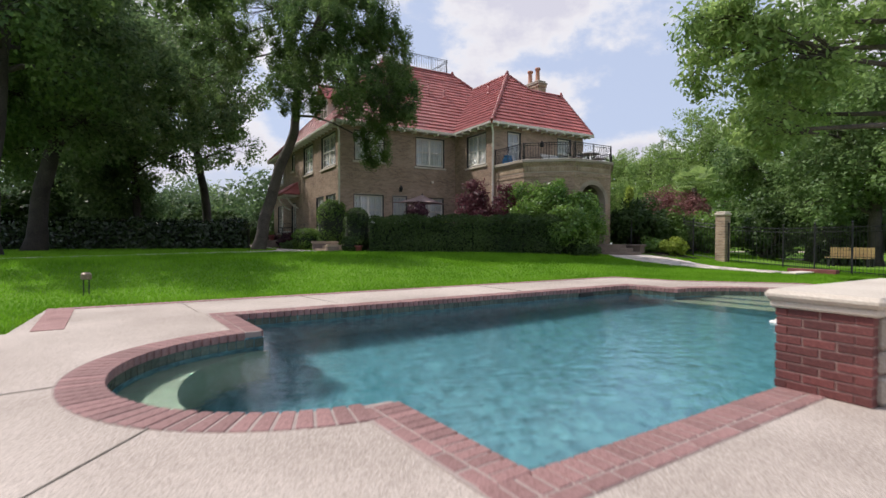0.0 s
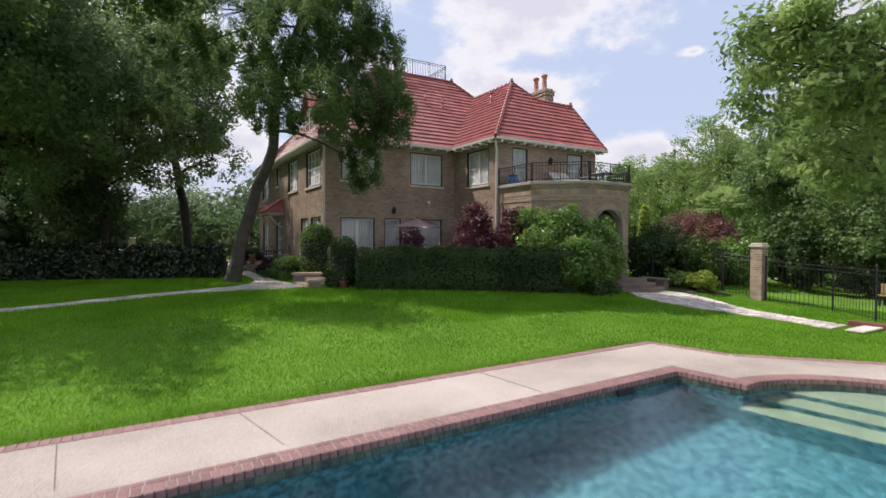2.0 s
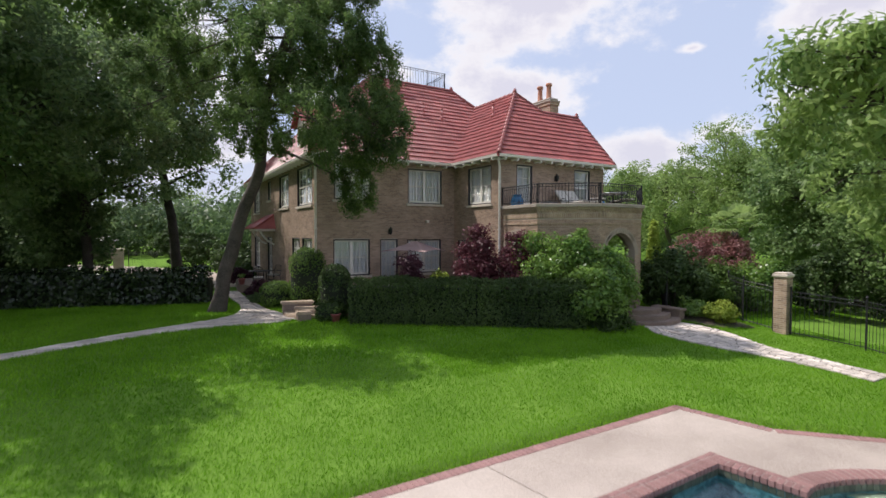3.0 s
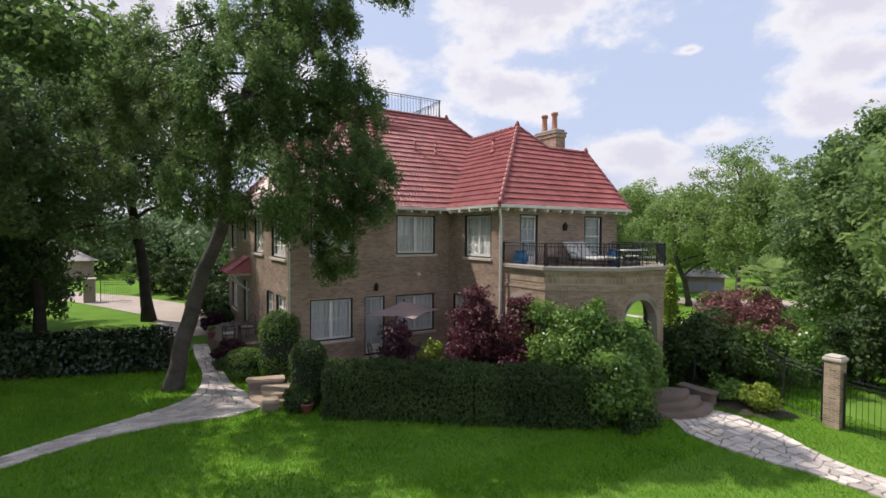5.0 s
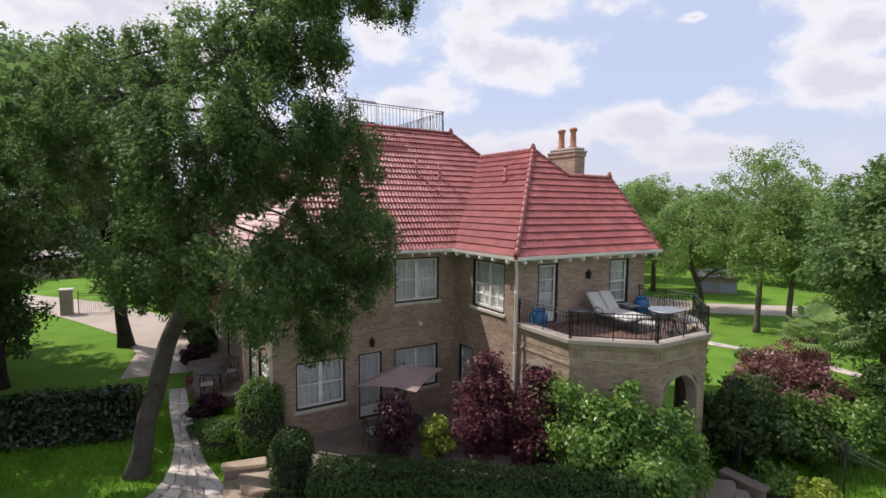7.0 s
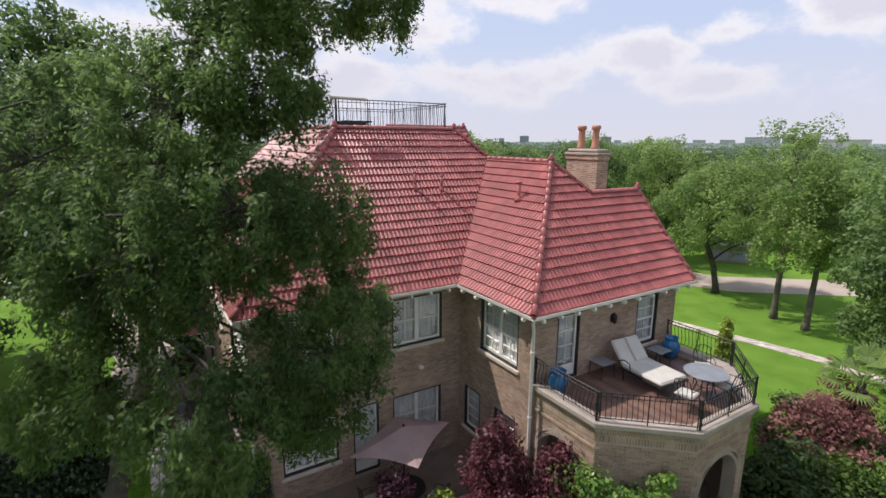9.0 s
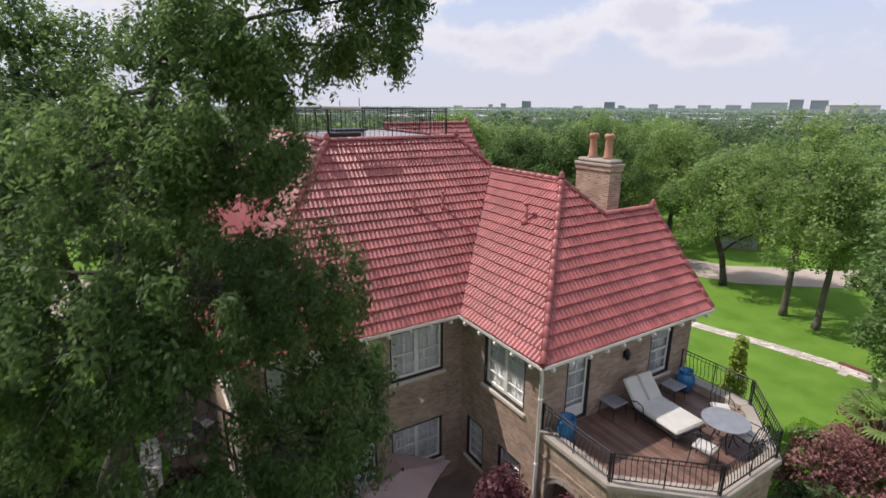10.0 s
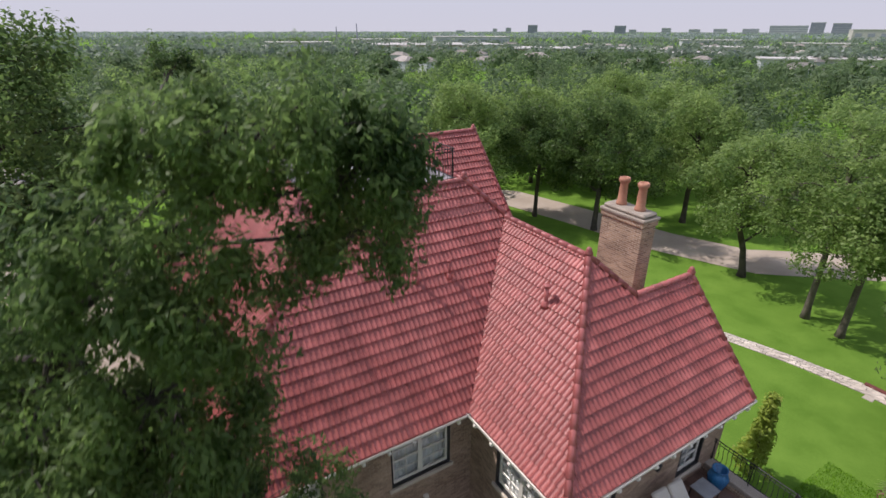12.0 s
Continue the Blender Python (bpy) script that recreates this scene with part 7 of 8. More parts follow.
part("canopy", canvas_canopy(), M_CANVAS, um)
for x, y in CORNERS:
    part("rib", tube([(0, 0, 2.3), (x * 0.5, y * 0.5, 2.08), (x * 0.98, y * 0.98, 1.9)], 0.009, 5), M_BLACK, um)
part("base", lathe([(0.26, 0), (0.26, 0.05), (0.08, 0.09), (0.05, 0.25)], (0, 0, 0), 16), M_BLACK, um)
t2 = empty("patio_table", "round dark iron patio table", "table", (12.4, 21.6, 0.86))
part("tabletop", lathe([(0.1, 0.7), (0.55, 0.7), (0.57, 0.715), (0.55, 0.73), (0.1, 0.73)], (0, 0, 0), 28), M_BLACK, t2)
for k in range(4):
    a = math.pi / 4 + k * math.pi / 2
    part("leg", tube([(math.cos(a) * 0.4, math.sin(a) * 0.4, 0.7), (math.cos(a) * 0.45, math.sin(a) * 0.45, 0)], 0.016, 6), M_BLACK, t2)
copy_thing(chair0, pose(11.5, 21.9, 0.86, 0, 0, 90))
copy_thing(chair0, pose(13.1, 21.1, 0.86, 0, 0, -150))
# white chair and glass table on the side terrace
copy_thing(t2, pose(7.75, 29.3, 0.93))
copy_thing(chair0, pose(8.45, 29.8, 0.93, 0, 0, -60))
copy_thing(chair0, pose(7.5, 28.6, 0.93, 0, 0, 170))
# terracotta pot with flowers
for x, y, z in ((8.45, 20.0, 0.47), (7.0, 30.3, 0.93)):
    tp = empty("flower_pot", "terracotta pot with small plants", "pot", (x, y, z), "terracotta pots")
    part("pot", lathe([(0.12, 0), (0.17, 0.24), (0.19, 0.25), (0.19, 0.29), (0.16, 0.29), (0.15, 0.24)], (0, 0, 0), 16), M_RIDGE, tp, "", True)
    leaf_cloud("leaves", [(0, 0, 0.4), (0.08, 0.05, 0.45), (-0.08, 0.03, 0.42)], [(0.14, 0.14, 0.12)] * 3, 60, 0.06, M_SHRUB, tp, "", 0, 0.2, 5)

# floating dispenser on the water
fd = empty("pool_float", "small white floating dispenser on the pool water", "float", (8.96, 4.0, -0.16))
part("float_ring", lathe([(0.04, -0.03), (0.09, -0.025), (0.105, 0.0), (0.09, 0.02), (0.035, 0.026)], (0, 0, 0), 18), M_WHITE, fd, "", True)
part("float_cap", lathe([(0.035, 0.026), (0.032, 0.045), (0.012, 0.05)], (0, 0, 0), 12), M_WHITE, fd, "", True)

# board bench on the grass beyond the fence
gb = empty("garden_bench", "weathered yellow board bench on the grass beyond the fence", "bench", (25.5, 9.2, gz(25.5, 9.2)))
for k in range(3):
    part("back_board", box(0.2, -0.75, 0.40 + 0.13 * k, 0.235, 0.75, 0.522 + 0.13 * k, 0.008), M_PINE, gb)
for k in range(3):
    part("seat_board", box(-0.24 + 0.145 * k, -0.78, 0.34, -0.105 + 0.145 * k, 0.78, 0.38, 0.008), M_PINE, gb)
for y in (-0.7, 0.62):
    part("leg", box(-0.2, y, -0.02, -0.12, y + 0.08, 0.34, 0.006), M_BLACK, gb)
    part("leg", box(0.236, y, -0.02, 0.31, y + 0.08, 0.76, 0.006), M_BLACK, gb)


# ---- trees ----
# The crown's last clump is added to throw shade on the main roof.
make_tree("leaning live oak on the lawn by the house corner", (5.2, 24.4, 0.42),
          [(0, 0, -0.15), (0.35, -0.2, 1.8), (0.85, -0.5, 3.8), (1.45, -0.85, 5.4), (1.55, -0.95, 6.6), (1.6, -1.1, 8.0), (2.2, -2.2, 10.2), (2.9, -3.3, 12.4)], 0.28,
          [(5.0, -4.3, 14.25, 1.5, 1.1, 0.6, 62), (6.2, -4.3, 13.9, 0.8, 0.8, 0.5, 30), (3.5, -3.7, 13.1, 1.2, 1.2, 0.7, 44), (6.2, -4.1, 13.1, 0.9, 0.8, 0.45, 26), (3.7, -4.2, 11.5, 1.2, 1.2, 1.0, 60), (4.3, -4.3, 12.7, 0.9, 0.8, 0.6, 34), (2.3, -3.6, 11.1, 1.6, 1.6, 1.1, 70), (1.4, -1.6, 11.5, 1.4, 1.4, 0.9, 32),
           (3.2, -4.8, 9.3, 1.6, 1.4, 1.4, 84), (4.5, -4.2, 8.9, 1.2, 1.2, 1.3, 63), (1.7, -4.6, 8.8, 1.7, 1.5, 1.4, 70), (5.2, -4.2, 6.8, 1.1, 1.1, 1.3, 56), (4.1, -5.4, 6.6, 1.4, 1.1, 1.4, 66),
           (2.1, -6.2, 6.4, 1.2, 1.0, 1.2, 46), (4.2, -3.8, 4.8, 0.8, 0.8, 1.1, 35), (-0.2, -2.4, 10.1, 1.8, 1.8, 1.2, 63), (-2.3, 0.1, 10.6, 1.8, 1.6, 1.1, 56), (-1.6, -1.0, 9.0, 1.6, 1.5, 1.2, 52), (-2.7, 2.1, 7.8, 1.6, 1.6, 1.2, 42), (0.7, -4.4, 6.4, 1.15, 1.1, 1.0, 50), (2.8, -1.9, 8.8, 1.5, 1.5, 1.3, 49),
           (1.2, -3.0, 8.0, 1.3, 1.2, 1.1, 60), (5.1, 5.4, 14.5, 0.9, 0.8, 0.5, 15)],
          leaf=0.064, per=175, seed=3, droop=-0.7, tuft=0.36, shell=0.1, hang=6.4, spray=0.9, stretch=1.4)


def round_crown(r0, h0, h1, n, seed, count):
    """Crown clumps for an upright tree: radius, lowest and highest leaves."""
    r = random.Random(seed)
    out = []
    for i in range(n):
        a = i * 2.4 + r.uniform(-0.4, 0.4)
        k = (i + 0.5) / n
        z = h0 + (h1 - h0) * (0.12 + 0.8 * k)
        rad = r0 * math.sin(math.pi * (0.22 + 0.68 * k)) * r.uniform(0.45, 0.75)
        s = r0 * r.uniform(0.34, 0.5)
        out.append((math.cos(a) * rad, math.sin(a) * rad, z, s, s, s * 0.62, count))
    return out


def upright(label, x, y, h, r0, low, seed, material=None, bark=None, lean=(0.3, 0.1), leaf=0.17, per=110, count=16, clumps=12, trunk=0.26, tuft=0.75, group=""):
    z = gz(x, y)
    tr = [(0, 0, -0.15), (lean[0] * 0.3, lean[1] * 0.3, h * 0.2), (lean[0], lean[1], h * 0.42), (lean[0] * 0.8, lean[1] * 1.3, h * 0.65), (lean[0], lean[1], h * 0.86)]
    return make_tree(label, (x, y, z), tr, trunk, round_crown(r0, low, h, clumps, seed, count), leaf * 1.25, per, material, bark, seed, tuft=tuft, droop=0.2, group=group, spray=0.4, corners=3)


OAKS = "dark oaks beyond the hedge"
upright("large dark oak with a leaning trunk beyond the lawn", -3.3, 26.6, 13.6, 5.4, 4.4, 101, M_LEAFDARK, M_BARKDARK, lean=(1.1, 0.2), per=115, count=28, clumps=24, trunk=0.36, leaf=0.17, group=OAKS)
upright("dark oak behind the boundary hedge", 0.3, 35.0, 14.4, 5.6, 4.2, 102, M_LEAFDARK, M_BARKDARK, lean=(-0.3, 0.2), per=100, count=22, clumps=20, leaf=0.18, group=OAKS)
upright("dark oak beside the drive", 4.6, 39.8, 16.5, 4.5, 5.8, 103, M_LEAF, M_BARKDARK, lean=(-0.8, 0.2), per=80, count=20, clumps=16, trunk=0.33, leaf=0.19, group=OAKS)
upright("dark oak at the far west of the lawn", -6.0, 31.0, 12.6, 5.2, 3.8, 104, M_LEAFDARK, M_BARKDARK, per=105, count=22, clumps=20, leaf=0.18, group=OAKS)
upright("tall oak behind the west garden", -5.0, 42.0, 12.5, 5.6, 3.5, 105, M_LEAFDARK, M_BARKDARK, per=100, count=20, clumps=16, leaf=0.22, group=OAKS)
make_tree("broad oak at the west edge of the lawn with long limbs", (-3.5, 20.5, gz(-3.5, 20.5)),
          [(0, 0, -0.15), (0.1, 0, 2.5), (0.4, -0.1, 5.0), (0.6, -0.2, 7.6), (0.5, -0.2, 10.2)], 0.34,
          round_crown(4.4, 5.0, 12.2, 13, 106, 18) + [(6.0, -0.6, 9.7, 1.3, 1.2, 0.7, 26), (4.8, 0.4, 10.2, 1.4, 1.3, 0.8, 28)],
          0.21, 75, M_LEAF, M_BARKDARK, 106, group=OAKS, droop=0.2, spray=0.4, corners=3)

upright("low-branched dark tree just behind the hedge", -1.1, 36.4, 6.4, 2.7, 1.0, 107, M_LEAFDARK, M_BARKDARK, per=100, count=18, clumps=14, leaf=0.17, trunk=0.2, group=OAKS)
ELMS = "elms on the east lawn"
upright("open-crowned elm with several stems on the east lawn", 41.7, 25.8, 12.6, 4.6, 4.0, 111, M_LEAFLIGHT, M_BARKPALE, (0.5, 0.2), 0.15, 90, 9, 20, 0.2, 0.65, ELMS)
upright("slender elm on the east lawn", 41.2, 23.7, 10.0, 3.4, 3.6, 112, M_LEAFLIGHT, M_BARKPALE, (0.8, 0.2), 0.17, 110, 14, 12, 0.2, 0.8, ELMS)
upright("elm with a leaning trunk beside the drive", 44.0, 31.0, 10.0, 4.4, 2.8, 113, M_LEAFLIGHT, M_BARK, (-1.2, 0.6), 0.18, 125, 16, 13, 0.24, 0.9, ELMS)
upright("round-headed elm beyond the drive", 39.5, 48.2, 10.5, 4.6, 3.0, 114, M_LEAF, M_BARK, (0.2, 0.1), 0.19, 125, 16, 13, 0.2, 0.9, ELMS)
upright("round-headed elm near the drive bend", 41.6, 42.8, 11.0, 4.8, 2.8, 115, M_LEAF, M_BARK, (0.2, 0.1), 0.19, 125, 16, 13, 0.24, 0.9, ELMS)
upright("tall elm north of the house", 33.0, 50.0, 12.0, 5.2, 2.6, 116, M_LEAFLIGHT, M_BARK, (0.2, 0.1), 0.2, 125, 16, 13, 0.24, 1.0, ELMS)
upright("broad elm behind the drive", 50.0, 40.0, 11.0, 5.2, 2.4, 117, M_LEAFLIGHT, M_BARK, (0.2, 0.1), 0.2, 125, 16, 13, 0.24, 1.0, ELMS)
upright("dense green ash beyond the fence", 35.0, 14.6, 12.6, 4.4, 1.2, 118, M_WOODS, M_BARK, (0.2, 0.1), 0.19, 95, 22, 18, 0.3, 0.75, ELMS)
upright("dense green ash behind the fence", 28.5, 9.4, 8.8, 3.8, 1.6, 119, M_WOODS, M_BARK, (0.2, 0.1), 0.15, 110, 22, 16, 0.28, 0.65, ELMS)
upright("broad ash at the east fence", 36.6, 17.2, 10.8, 3.9, 0.9, 120, M_WOODS, M_BARK, (0.2, 0.1), 0.2, 100, 20, 16, 0.3, 0.9, ELMS)
for x, y, h, sd in ((50.5, 51.0, 11.0, 121), (56.5, 47.0, 11.5, 122), (58.5, 57.0, 12.0, 123), (46.5, 57.0, 10.5, 124)):
    upright("round-headed elm north of the drive", x, y, h, 4.8, 1.2, sd, M_LEAFLIGHT, M_BARK, (0.2, 0.1), 0.19, 125, 16, 13, 0.2, 0.9, ELMS)
make_tree("spreading pecan with a branch over the pool terrace", (20.5, 1.5, 0.0),
          [(0, 0, -0.2), (-0.2, 0.1, 2.5), (-0.8, 0.6, 5.0), (-1.4, 1.2, 7.0), (-1.6, 1.6, 9.5)], 0.36,
          [(-7.3, 5.9, 6.5, 0.7, 0.8, 0.5, 18), (-5.8, 6.6, 6.2, 1.6, 1.5, 1.2, 40), (-6.2, 4.8, 5.6, 1.4, 1.4, 1.2, 36), (-3.8, 5.8, 6.4, 1.9, 1.9, 1.6, 46), (-4.6, 3.6, 7.4, 2.0, 2.0, 1.3, 36), (-1.8, 5.0, 6.8, 2.0, 2.0, 1.8, 40),
           (-1.6, 1.8, 9.4, 2.6, 2.6, 1.5, 36), (-5.6, 5.6, 3.9, 0.9, 0.9, 0.7, 16), (-2.6, 7.0, 5.0, 1.6, 1.4, 1.3, 34)],
          leaf=0.115, per=80, material=M_LEAFLIGHT, seed=8, droop=0.5, tuft=0.5, shell=0.2, stretch=1.3)


# woods to the horizon: one mass of leaf clumps
def build_woods():
    r = np.random.default_rng(21)
    cs, rs, size = [], [], []
    n = 0
    while n < 900:
        dist = 45 + 520 * r.random() ** 1.7
        be = radians(r.uniform(-34, 92))
        x, y = 10 + dist * math.sin(be), 14 + dist * math.cos(be)
        if 18 < x < 62 and 18 < y < 56 or (0 < x < 30 and y < 56) or (-16 < x < 10 and 40 < y < 72):
            continue
        n += 1
        z = gz(x, y)
        h = r.uniform(6.0, 12.5) if dist < 200 else r.uniform(6, 10)
        w = r.uniform(3.2, 5.4) * (1 + dist / 900)
        m = 11 if dist < 170 else 6
        for k in range(m):
            d = r.normal(size=3)
            d /= np.linalg.norm(d)
            cs.append((x + d[0] * w * 0.62, y + d[1] * w * 0.62, z + h * 0.55 + d[2] * h * 0.3))
            s = w * r.uniform(0.34, 0.55)
            rs.append((s, s, s * 0.7))
            size.append(dist)
    cs, rs, size = np.array(cs), np.array(rs), np.array(size)
    near = size < 150
    pale = (np.arange(len(size)) // 11) % 4 == 0
    for pick, m, sd in ((near & ~pale, M_WOODLAND, 5), (near & pale, M_LEAFLIGHT, 7)):
        a = leaf_cloud("woods", cs[pick], rs[pick], 80, 0.6, m, None, "", 0.1, 0.55, sd, 1.0, 0.5, 3)
        tagged(a, "broadleaf woods behind the drive and lawns", "woods", kind="stuff")
    a = leaf_cloud("woods", cs[~near], rs[~near], 30, 1.5, M_WOODLAND, None, "", 0.1, 0.65, 6, 1.0, 0.25, 3)
    tagged(a, "broadleaf woods reaching to the horizon", "woods", kind="stuff")


build_woods()


def far_canopy():
    """The plain of tree tops beyond the near woods."""
    r = np.random.default_rng(31)
    n = 6400
    dist = 420 + 3900 * r.random(n) ** 1.6
    be = np.radians(r.uniform(-36, 96, n))
    x, y = 10 + dist * np.sin(be), 14 + dist * np.cos(be)
    z = np.array([gz(a, b) for a, b in zip(x, y)])
    s = 5 + dist / 190
    cs = np.stack([x, y, z + 2 + r.random(n) * 4], 1)
    rs = np.stack([s, s, 3.0 + r.random(n) * 2.5], 1)
    # haze comes from two leaf colours, the paler one past 1250 m
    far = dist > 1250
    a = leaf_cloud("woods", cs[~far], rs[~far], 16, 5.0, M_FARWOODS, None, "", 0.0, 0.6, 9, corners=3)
    tagged(a, "far tree tops of the city plain, tinted for haze", "woods", kind="stuff")
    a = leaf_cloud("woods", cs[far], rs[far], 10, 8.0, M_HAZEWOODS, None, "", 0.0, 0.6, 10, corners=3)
    tagged(a, "tree tops at the horizon, tinted pale blue-green for haze", "woods", kind="stuff")


far_canopy()

# Distance haze is put into these facade and window colours.
M_HAZEWALL = mat("haze_pale_facade", (0.40, 0.40, 0.46), (0.52, 0.52, 0.57), 0.02, 0.9, 0.0, 0.1)
M_HAZEDARK = mat("haze_grey_blue_facade", (0.20, 0.21, 0.28), (0.27, 0.28, 0.35), 0.02, 0.7, 0.0, 0.1)
M_WINDOWBAND = mat("haze_window_band", (0.26, 0.27, 0.34), (0.34, 0.35, 0.42), 0.02, 0.4, 0.0, 0.1)
M_SHED = mat("flat_shed_roof", (0.40, 0.37, 0.36), (0.60, 0.57, 0.55), 0.05, 0.8, 0.1, 0.5)
M_SHEDWALL = mat("brick_shed_wall", (0.30, 0.20, 0.17), (0.42, 0.32, 0.27), 0.1, 0.9, 0.1, 1)


def tower(bearing, dist, w, d, h, material, label="office block on the far skyline, greyed for haze"):
    b = radians(bearing)
    x, y = 9 + dist * math.sin(b), 14 + dist * math.cos(b)
    z = gz(x, y) - 1
    t = empty("office_tower", label, "building", (x, y, z), "far skyline buildings")
    t.rotation_euler = (0, 0, -b)
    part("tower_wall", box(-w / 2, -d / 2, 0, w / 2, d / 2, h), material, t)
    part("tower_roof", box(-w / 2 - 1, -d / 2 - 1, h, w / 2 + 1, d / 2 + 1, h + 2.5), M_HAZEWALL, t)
    n = max(2, int(h / 9))
    for k in range(n):
        zz = h * (k + 0.5) / n
        part("window_band", box(-w / 2 - 0.6, -d / 2 - 0.6, zz - 1.6, w / 2 + 0.6, d / 2 + 0.6, zz + 1.6), M_WINDOWBAND, t)


def shed(bearing, dist, w, d, h, wall):
    b = radians(bearing)
    x, y = 9 + dist * math.sin(b), 14 + dist * math.cos(b)
    t = empty("warehouse", "long low warehouse with a pale flat roof among trees", "building", (x, y, gz(x, y) - 1), "far warehouses")
    t.rotation_euler = (0, 0, -b + 0.15)
    part("warehouse_wall", box(-w / 2, -d / 2, 0, w / 2, d / 2, h), wall, t)
    part("warehouse_roof", box(-w / 2 - 1, -d / 2 - 1, h, w / 2 + 1, d / 2 + 1, h + 0.8), M_SHED, t)
    for k in range(4):
        part("window_band", box(-w / 2 + w * (k + 0.2) / 4, -d / 2 - 0.3, h * 0.4, -w / 2 + w * (k + 0.75) / 4, -d / 2 + 0.1, h * 0.7), M_WINDOWBAND, t)


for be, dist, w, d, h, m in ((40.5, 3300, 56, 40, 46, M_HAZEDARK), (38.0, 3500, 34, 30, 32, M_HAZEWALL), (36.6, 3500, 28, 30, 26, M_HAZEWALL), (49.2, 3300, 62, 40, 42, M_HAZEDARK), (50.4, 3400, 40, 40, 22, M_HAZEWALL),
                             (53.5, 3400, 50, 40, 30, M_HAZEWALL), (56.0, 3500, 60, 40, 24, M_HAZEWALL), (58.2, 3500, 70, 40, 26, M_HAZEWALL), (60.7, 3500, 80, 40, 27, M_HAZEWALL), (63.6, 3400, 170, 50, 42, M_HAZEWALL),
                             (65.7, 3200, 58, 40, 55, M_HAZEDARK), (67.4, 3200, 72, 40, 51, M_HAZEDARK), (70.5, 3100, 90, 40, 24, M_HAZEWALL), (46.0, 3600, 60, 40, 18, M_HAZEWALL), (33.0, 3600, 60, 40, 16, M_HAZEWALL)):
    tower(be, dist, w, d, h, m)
for be, dist, w, d, h, m in ((30.0, 640, 150, 90, 7, M_SHEDWALL), (42.5, 520, 70, 60, 7, M_SHEDWALL), (34.0, 900, 120, 60, 12, M_HAZEWALL), (24.5, 900, 90, 60, 8, M_SHED), (55.0, 480, 60, 50, 6, M_HAZEWALL), (50.5, 560, 50, 40, 6, M_SHEDWALL),
                             (63.8, 380, 26, 22, 7, M_HAZEWALL), (68.6, 430, 60, 30, 6, M_SHED), (71.0, 450, 50, 30, 6, M_SHED), (60.0, 620, 60, 40, 7, M_SHED), (66.0, 800, 70, 40, 8, M_SHED), (69.8, 1500, 90, 60, 24, M_SHED), (57.5, 900, 80, 40, 9, M_HAZEWALL), (16.0, 700, 80, 40, 8, M_SHED)):
    shed(be, dist, w, d, h, m)


def understory():
    """Low dense bushes under the trees beyond the west lawn."""
    r = np.random.default_rng(41)
    n = 260
    x = -60 + 68 * r.random(n)
    y = 78 + 26 * r.random(n) + np.maximum(0, -x - 15) * -0.5
    z = np.array([gz(a, b) for a, b in zip(x, y)])
    s = 1.6 + 1.5 * r.random(n)
    cs = np.stack([x, y, z + 0.8 + 5.5 * r.random(n)], 1)
    rs = np.stack([s, s, s * 0.85], 1)
    a = leaf_cloud("thicket", cs, rs, 90, 0.58, M_HEDGE, None, "", 0.1, 0.5, 12)
    tagged(a, "low dense bushes under trees beyond the drive", "thicket", kind="stuff")


understory()


def grass_blades(n, seed, x0, x1, y0, y1, tall=1.0):
    """Short upright blades over a stretch of lawn, off the paving."""
    r = np.random.default_rng(seed)
    y = y0 + (y1 - y0) * r.random(n)
    x = x0 + (x1 - x0) * r.random(n)
    keep = ~((x > 9) & (y > 19.5))
    for ring in (DECK, PATH_EAST, PATH_WEST):
        within = np.zeros(n, bool)
        for (ax, ay), (bx, by) in zip(ring, ring[1:] + ring[:1]):
            if ay != by:
                within ^= ((ay > y) != (by > y)) & (x < (bx - ax) * (y - ay) / (by - ay) + ax)
        keep &= ~within
    x, y = x[keep], y[keep]
    n = len(x)
    z = np.array([gz(a, b) for a, b in zip(x, y)]) - 0.005
    p = np.stack([x, y, z], 1)
    an = r.random(n) * 2 * np.pi
    w = np.stack([np.cos(an), np.sin(an), np.zeros(n)], 1) * (0.006 + 0.006 * r.random(n))[:, None] * tall
    tip = p + np.stack([r.normal(size=n) * 0.022, r.normal(size=n) * 0.022, 0.03 + 0.045 * r.random(n)], 1) * tall
    v = np.empty((n, 3, 3))
    v[:, 0], v[:, 1], v[:, 2] = p - w, p + w, tip
    me = bpy.data.meshes.new("grass")
    me.vertices.add(n * 3)
    me.vertices.foreach_set("co", v.reshape(-1))
    me.loops.add(n * 3)
    me.loops.foreach_set("vertex_index", np.arange(n * 3, dtype=np.int32))
    me.polygons.add(n)
    me.polygons.foreach_set("loop_start", np.arange(0, n * 3, 3, dtype=np.int32))
    me.update(calc_edges=True)
    me.materials.append(M_BLADE)
    return tagged(new("grass", me), "short bright green lawn grass", "grass", kind="stuff")


grass_blades(260000, 17, -10, 23, 6.0, 15.0)
grass_blades(170000, 18, -13, 9, 15.0, 30.0, 1.5)
grass_blades(120000, 19, 9, 30, 13.0, 22.0, 1.4)


# small far houses scattered among the trees
M_FARROOF = mat("grey_shingle_roof", (0.22, 0.19, 0.17), (0.42, 0.38, 0.35), 0.1, 0.9, 0.1, 1, vary=0.3)


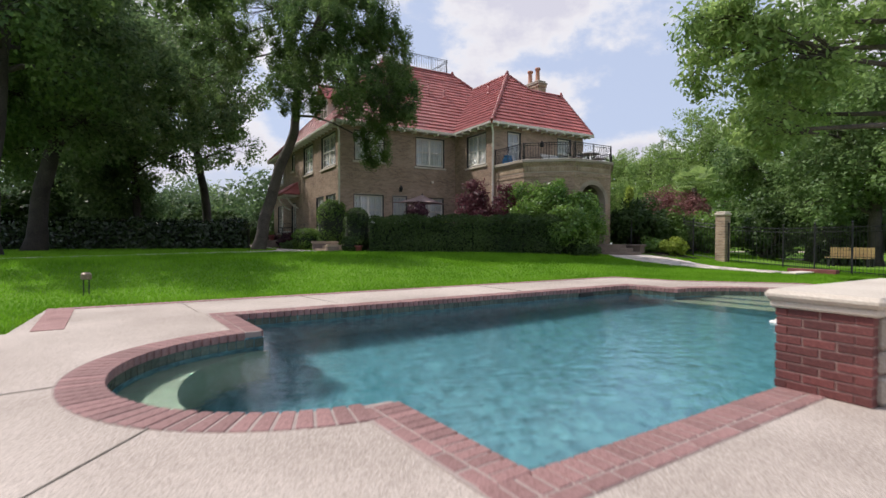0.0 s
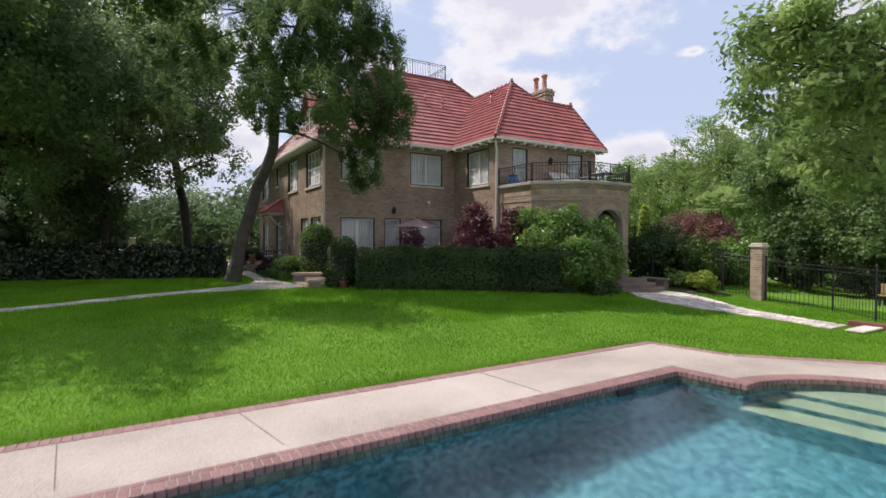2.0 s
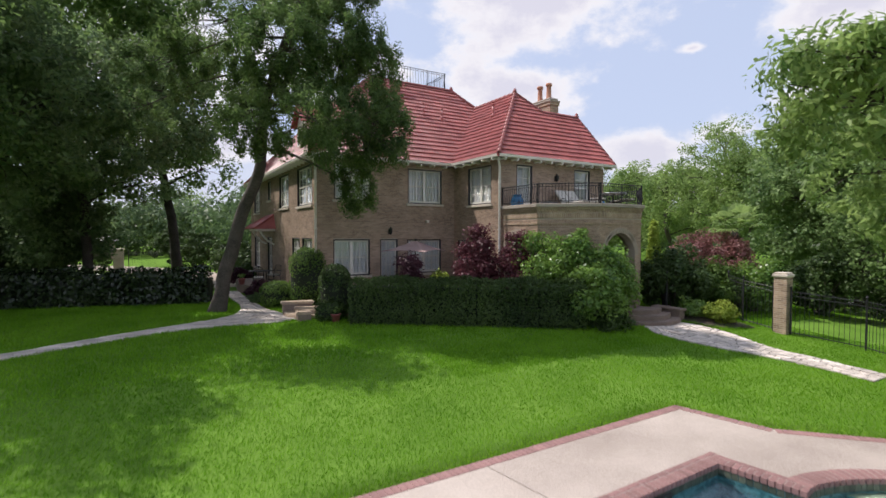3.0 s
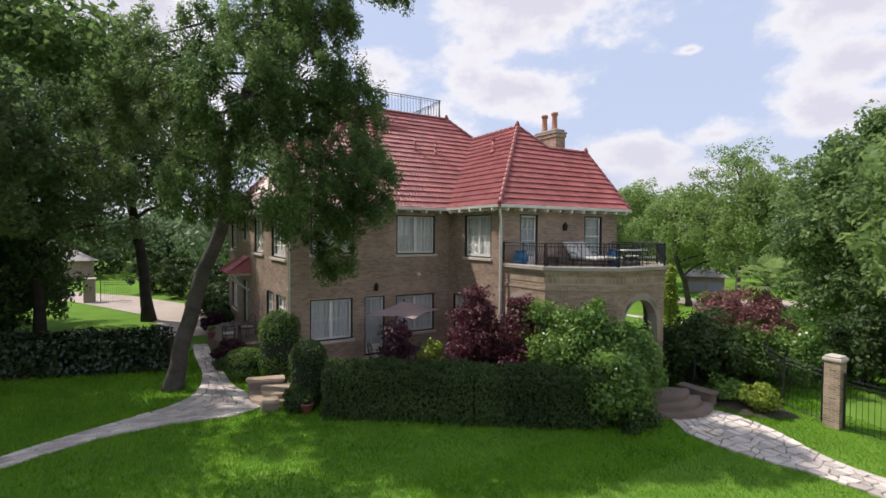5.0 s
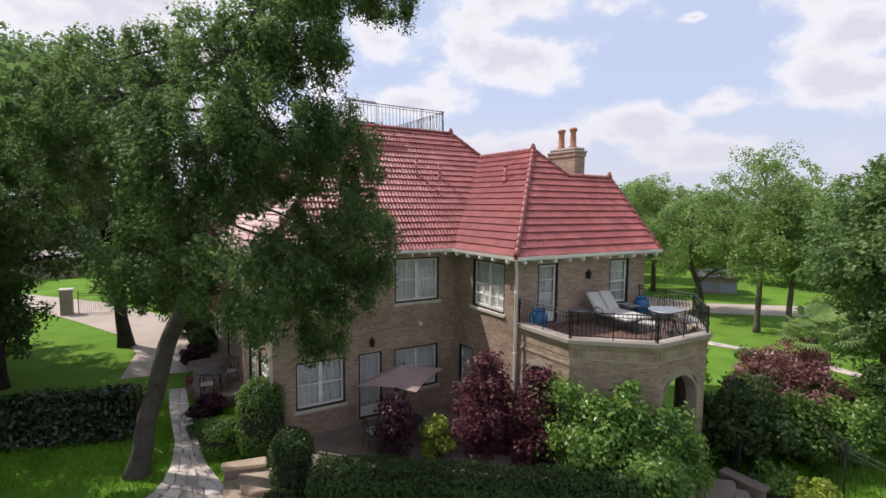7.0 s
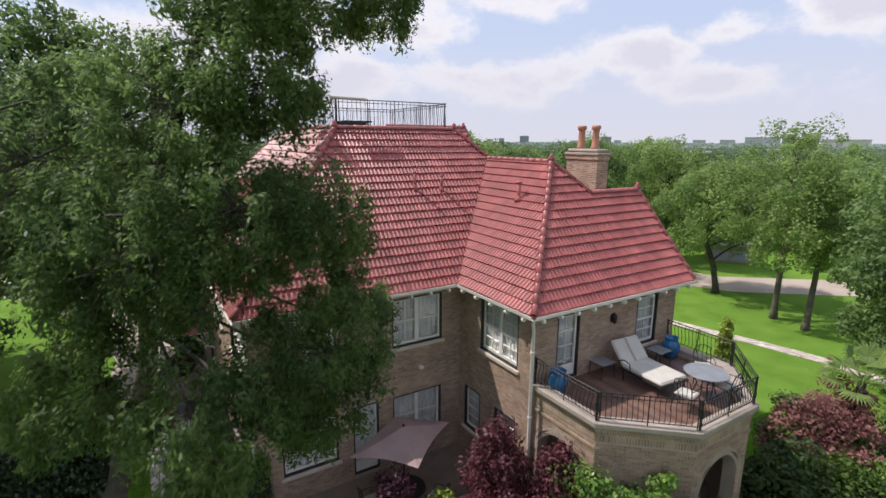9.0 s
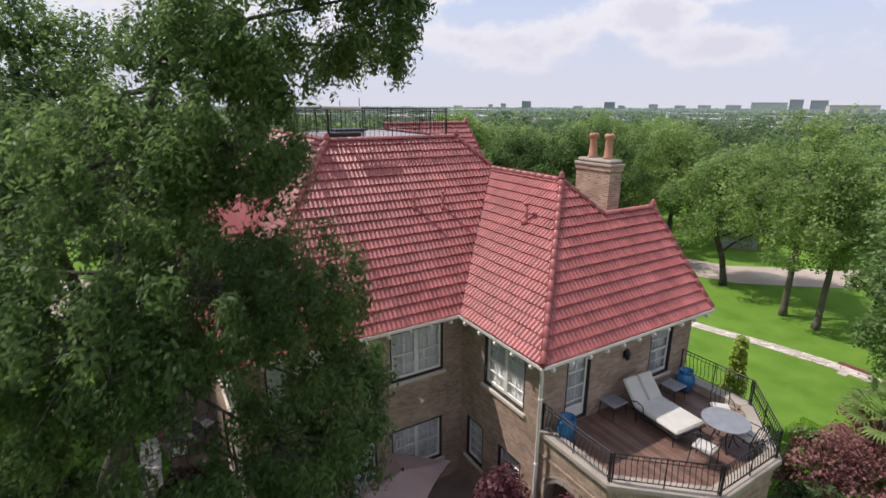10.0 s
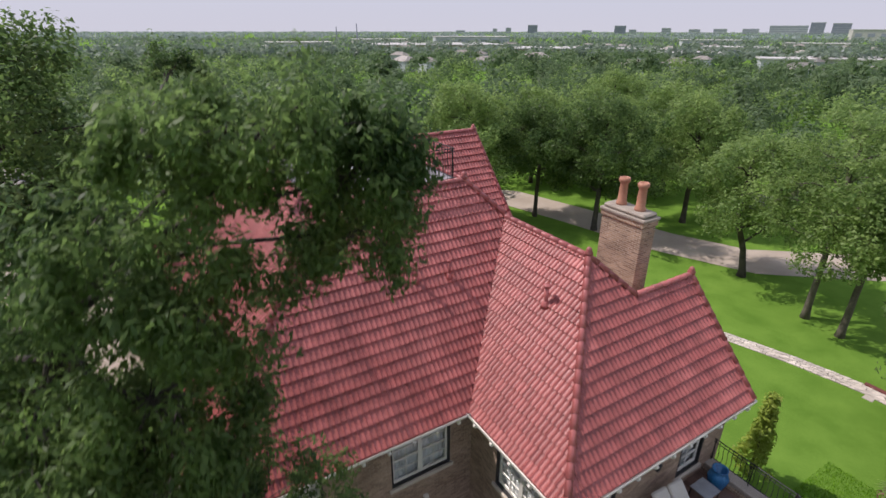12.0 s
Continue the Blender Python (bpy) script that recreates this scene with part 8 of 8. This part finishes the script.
def small_house(x, y, w, d, h, turn, label="small pale house among distant trees", z=None, wall=None):
    t = empty("far_house", label, "house", (x, y, gz(x, y) - 0.5 if z is None else z), "distant small houses")
    t.rotation_euler = (0, 0, turn)
    part("wall", box(-w / 2, -d / 2, 0, w / 2, d / 2, h), wall or M_HAZEWALL, t)
    bm = bmesh.new()
    q = [(-w / 2 - 0.5, -d / 2 - 0.5, h), (w / 2 + 0.5, -d / 2 - 0.5, h), (w / 2 + 0.5, d / 2 + 0.5, h), (-w / 2 - 0.5, d / 2 + 0.5, h), (-w / 4, 0, h + d * 0.28), (w / 4, 0, h + d * 0.28)]
    v = [bm.verts.new(p) for p in q]
    for f in ((0, 1, 5, 4), (2, 3, 4, 5), (1, 2, 5), (3, 0, 4), (3, 2, 1, 0)):
        bm.faces.new([v[i] for i in f])
    part("roof", bm, M_FARROOF, t)
    for k in (-0.25, 0.25):
        part("window", box(w * k - 0.7, -d / 2 - 0.05, h * 0.35, w * k + 0.7, -d / 2 + 0.02, h * 0.75), M_WINDOWBAND, t)
    return t


rr = random.Random(77)
for _ in range(46):
    be, dist = radians(rr.uniform(26, 76)), rr.uniform(230, 760)
    small_house(9 + dist * math.sin(be), 14 + dist * math.cos(be), rr.uniform(8, 15), rr.uniform(6, 9), rr.uniform(4.5, 6.5), rr.uniform(0, 3))
small_house(-8.5, 76.0, 15, 9, 2.3, 0.15, wall=M_SHEDWALL, label= "low neighbouring house with a pale shingle roof behind the hedge", z=0.3)
small_house(56.0, 37.0, 3.4, 3, 2.3, -0.9, wall=M_SHEDWALL, label= "small brick outbuilding across the east drive", z=-0.9)
for be in (22.1, 20.0):
    x, y = 9 + 900 * math.sin(radians(be)), 14 + 900 * math.cos(radians(be))
    m = empty("radio_mast", "thin grey mast on the far horizon", "mast", (x, y, gz(x, y)))
    part("mast_shaft", tube([(0, 0, -1), (0, 0, 31 if be > 21 else 26)], [1.2, 0.7], 6), M_HAZEDARK, m)

# ---- roof tiles, last ----
for key, singles in (("wing_south", 150), ("wing_west", 150), ("gable_south", 0), ("main_south", 0), ("main_west", 0), ("main_east", 0), ("wing_east", 0), ("gable_north", 0), ("north_gable_south", 0)):
    roof, single = lay_tiles(key, singles)
    for m in single:
        q = new("tile", TILE_MESH)
        q.parent = roof
        q.matrix_basis = m

# ---- wall bricks, last ----
for job in LAID:
    brick_courses(*job)
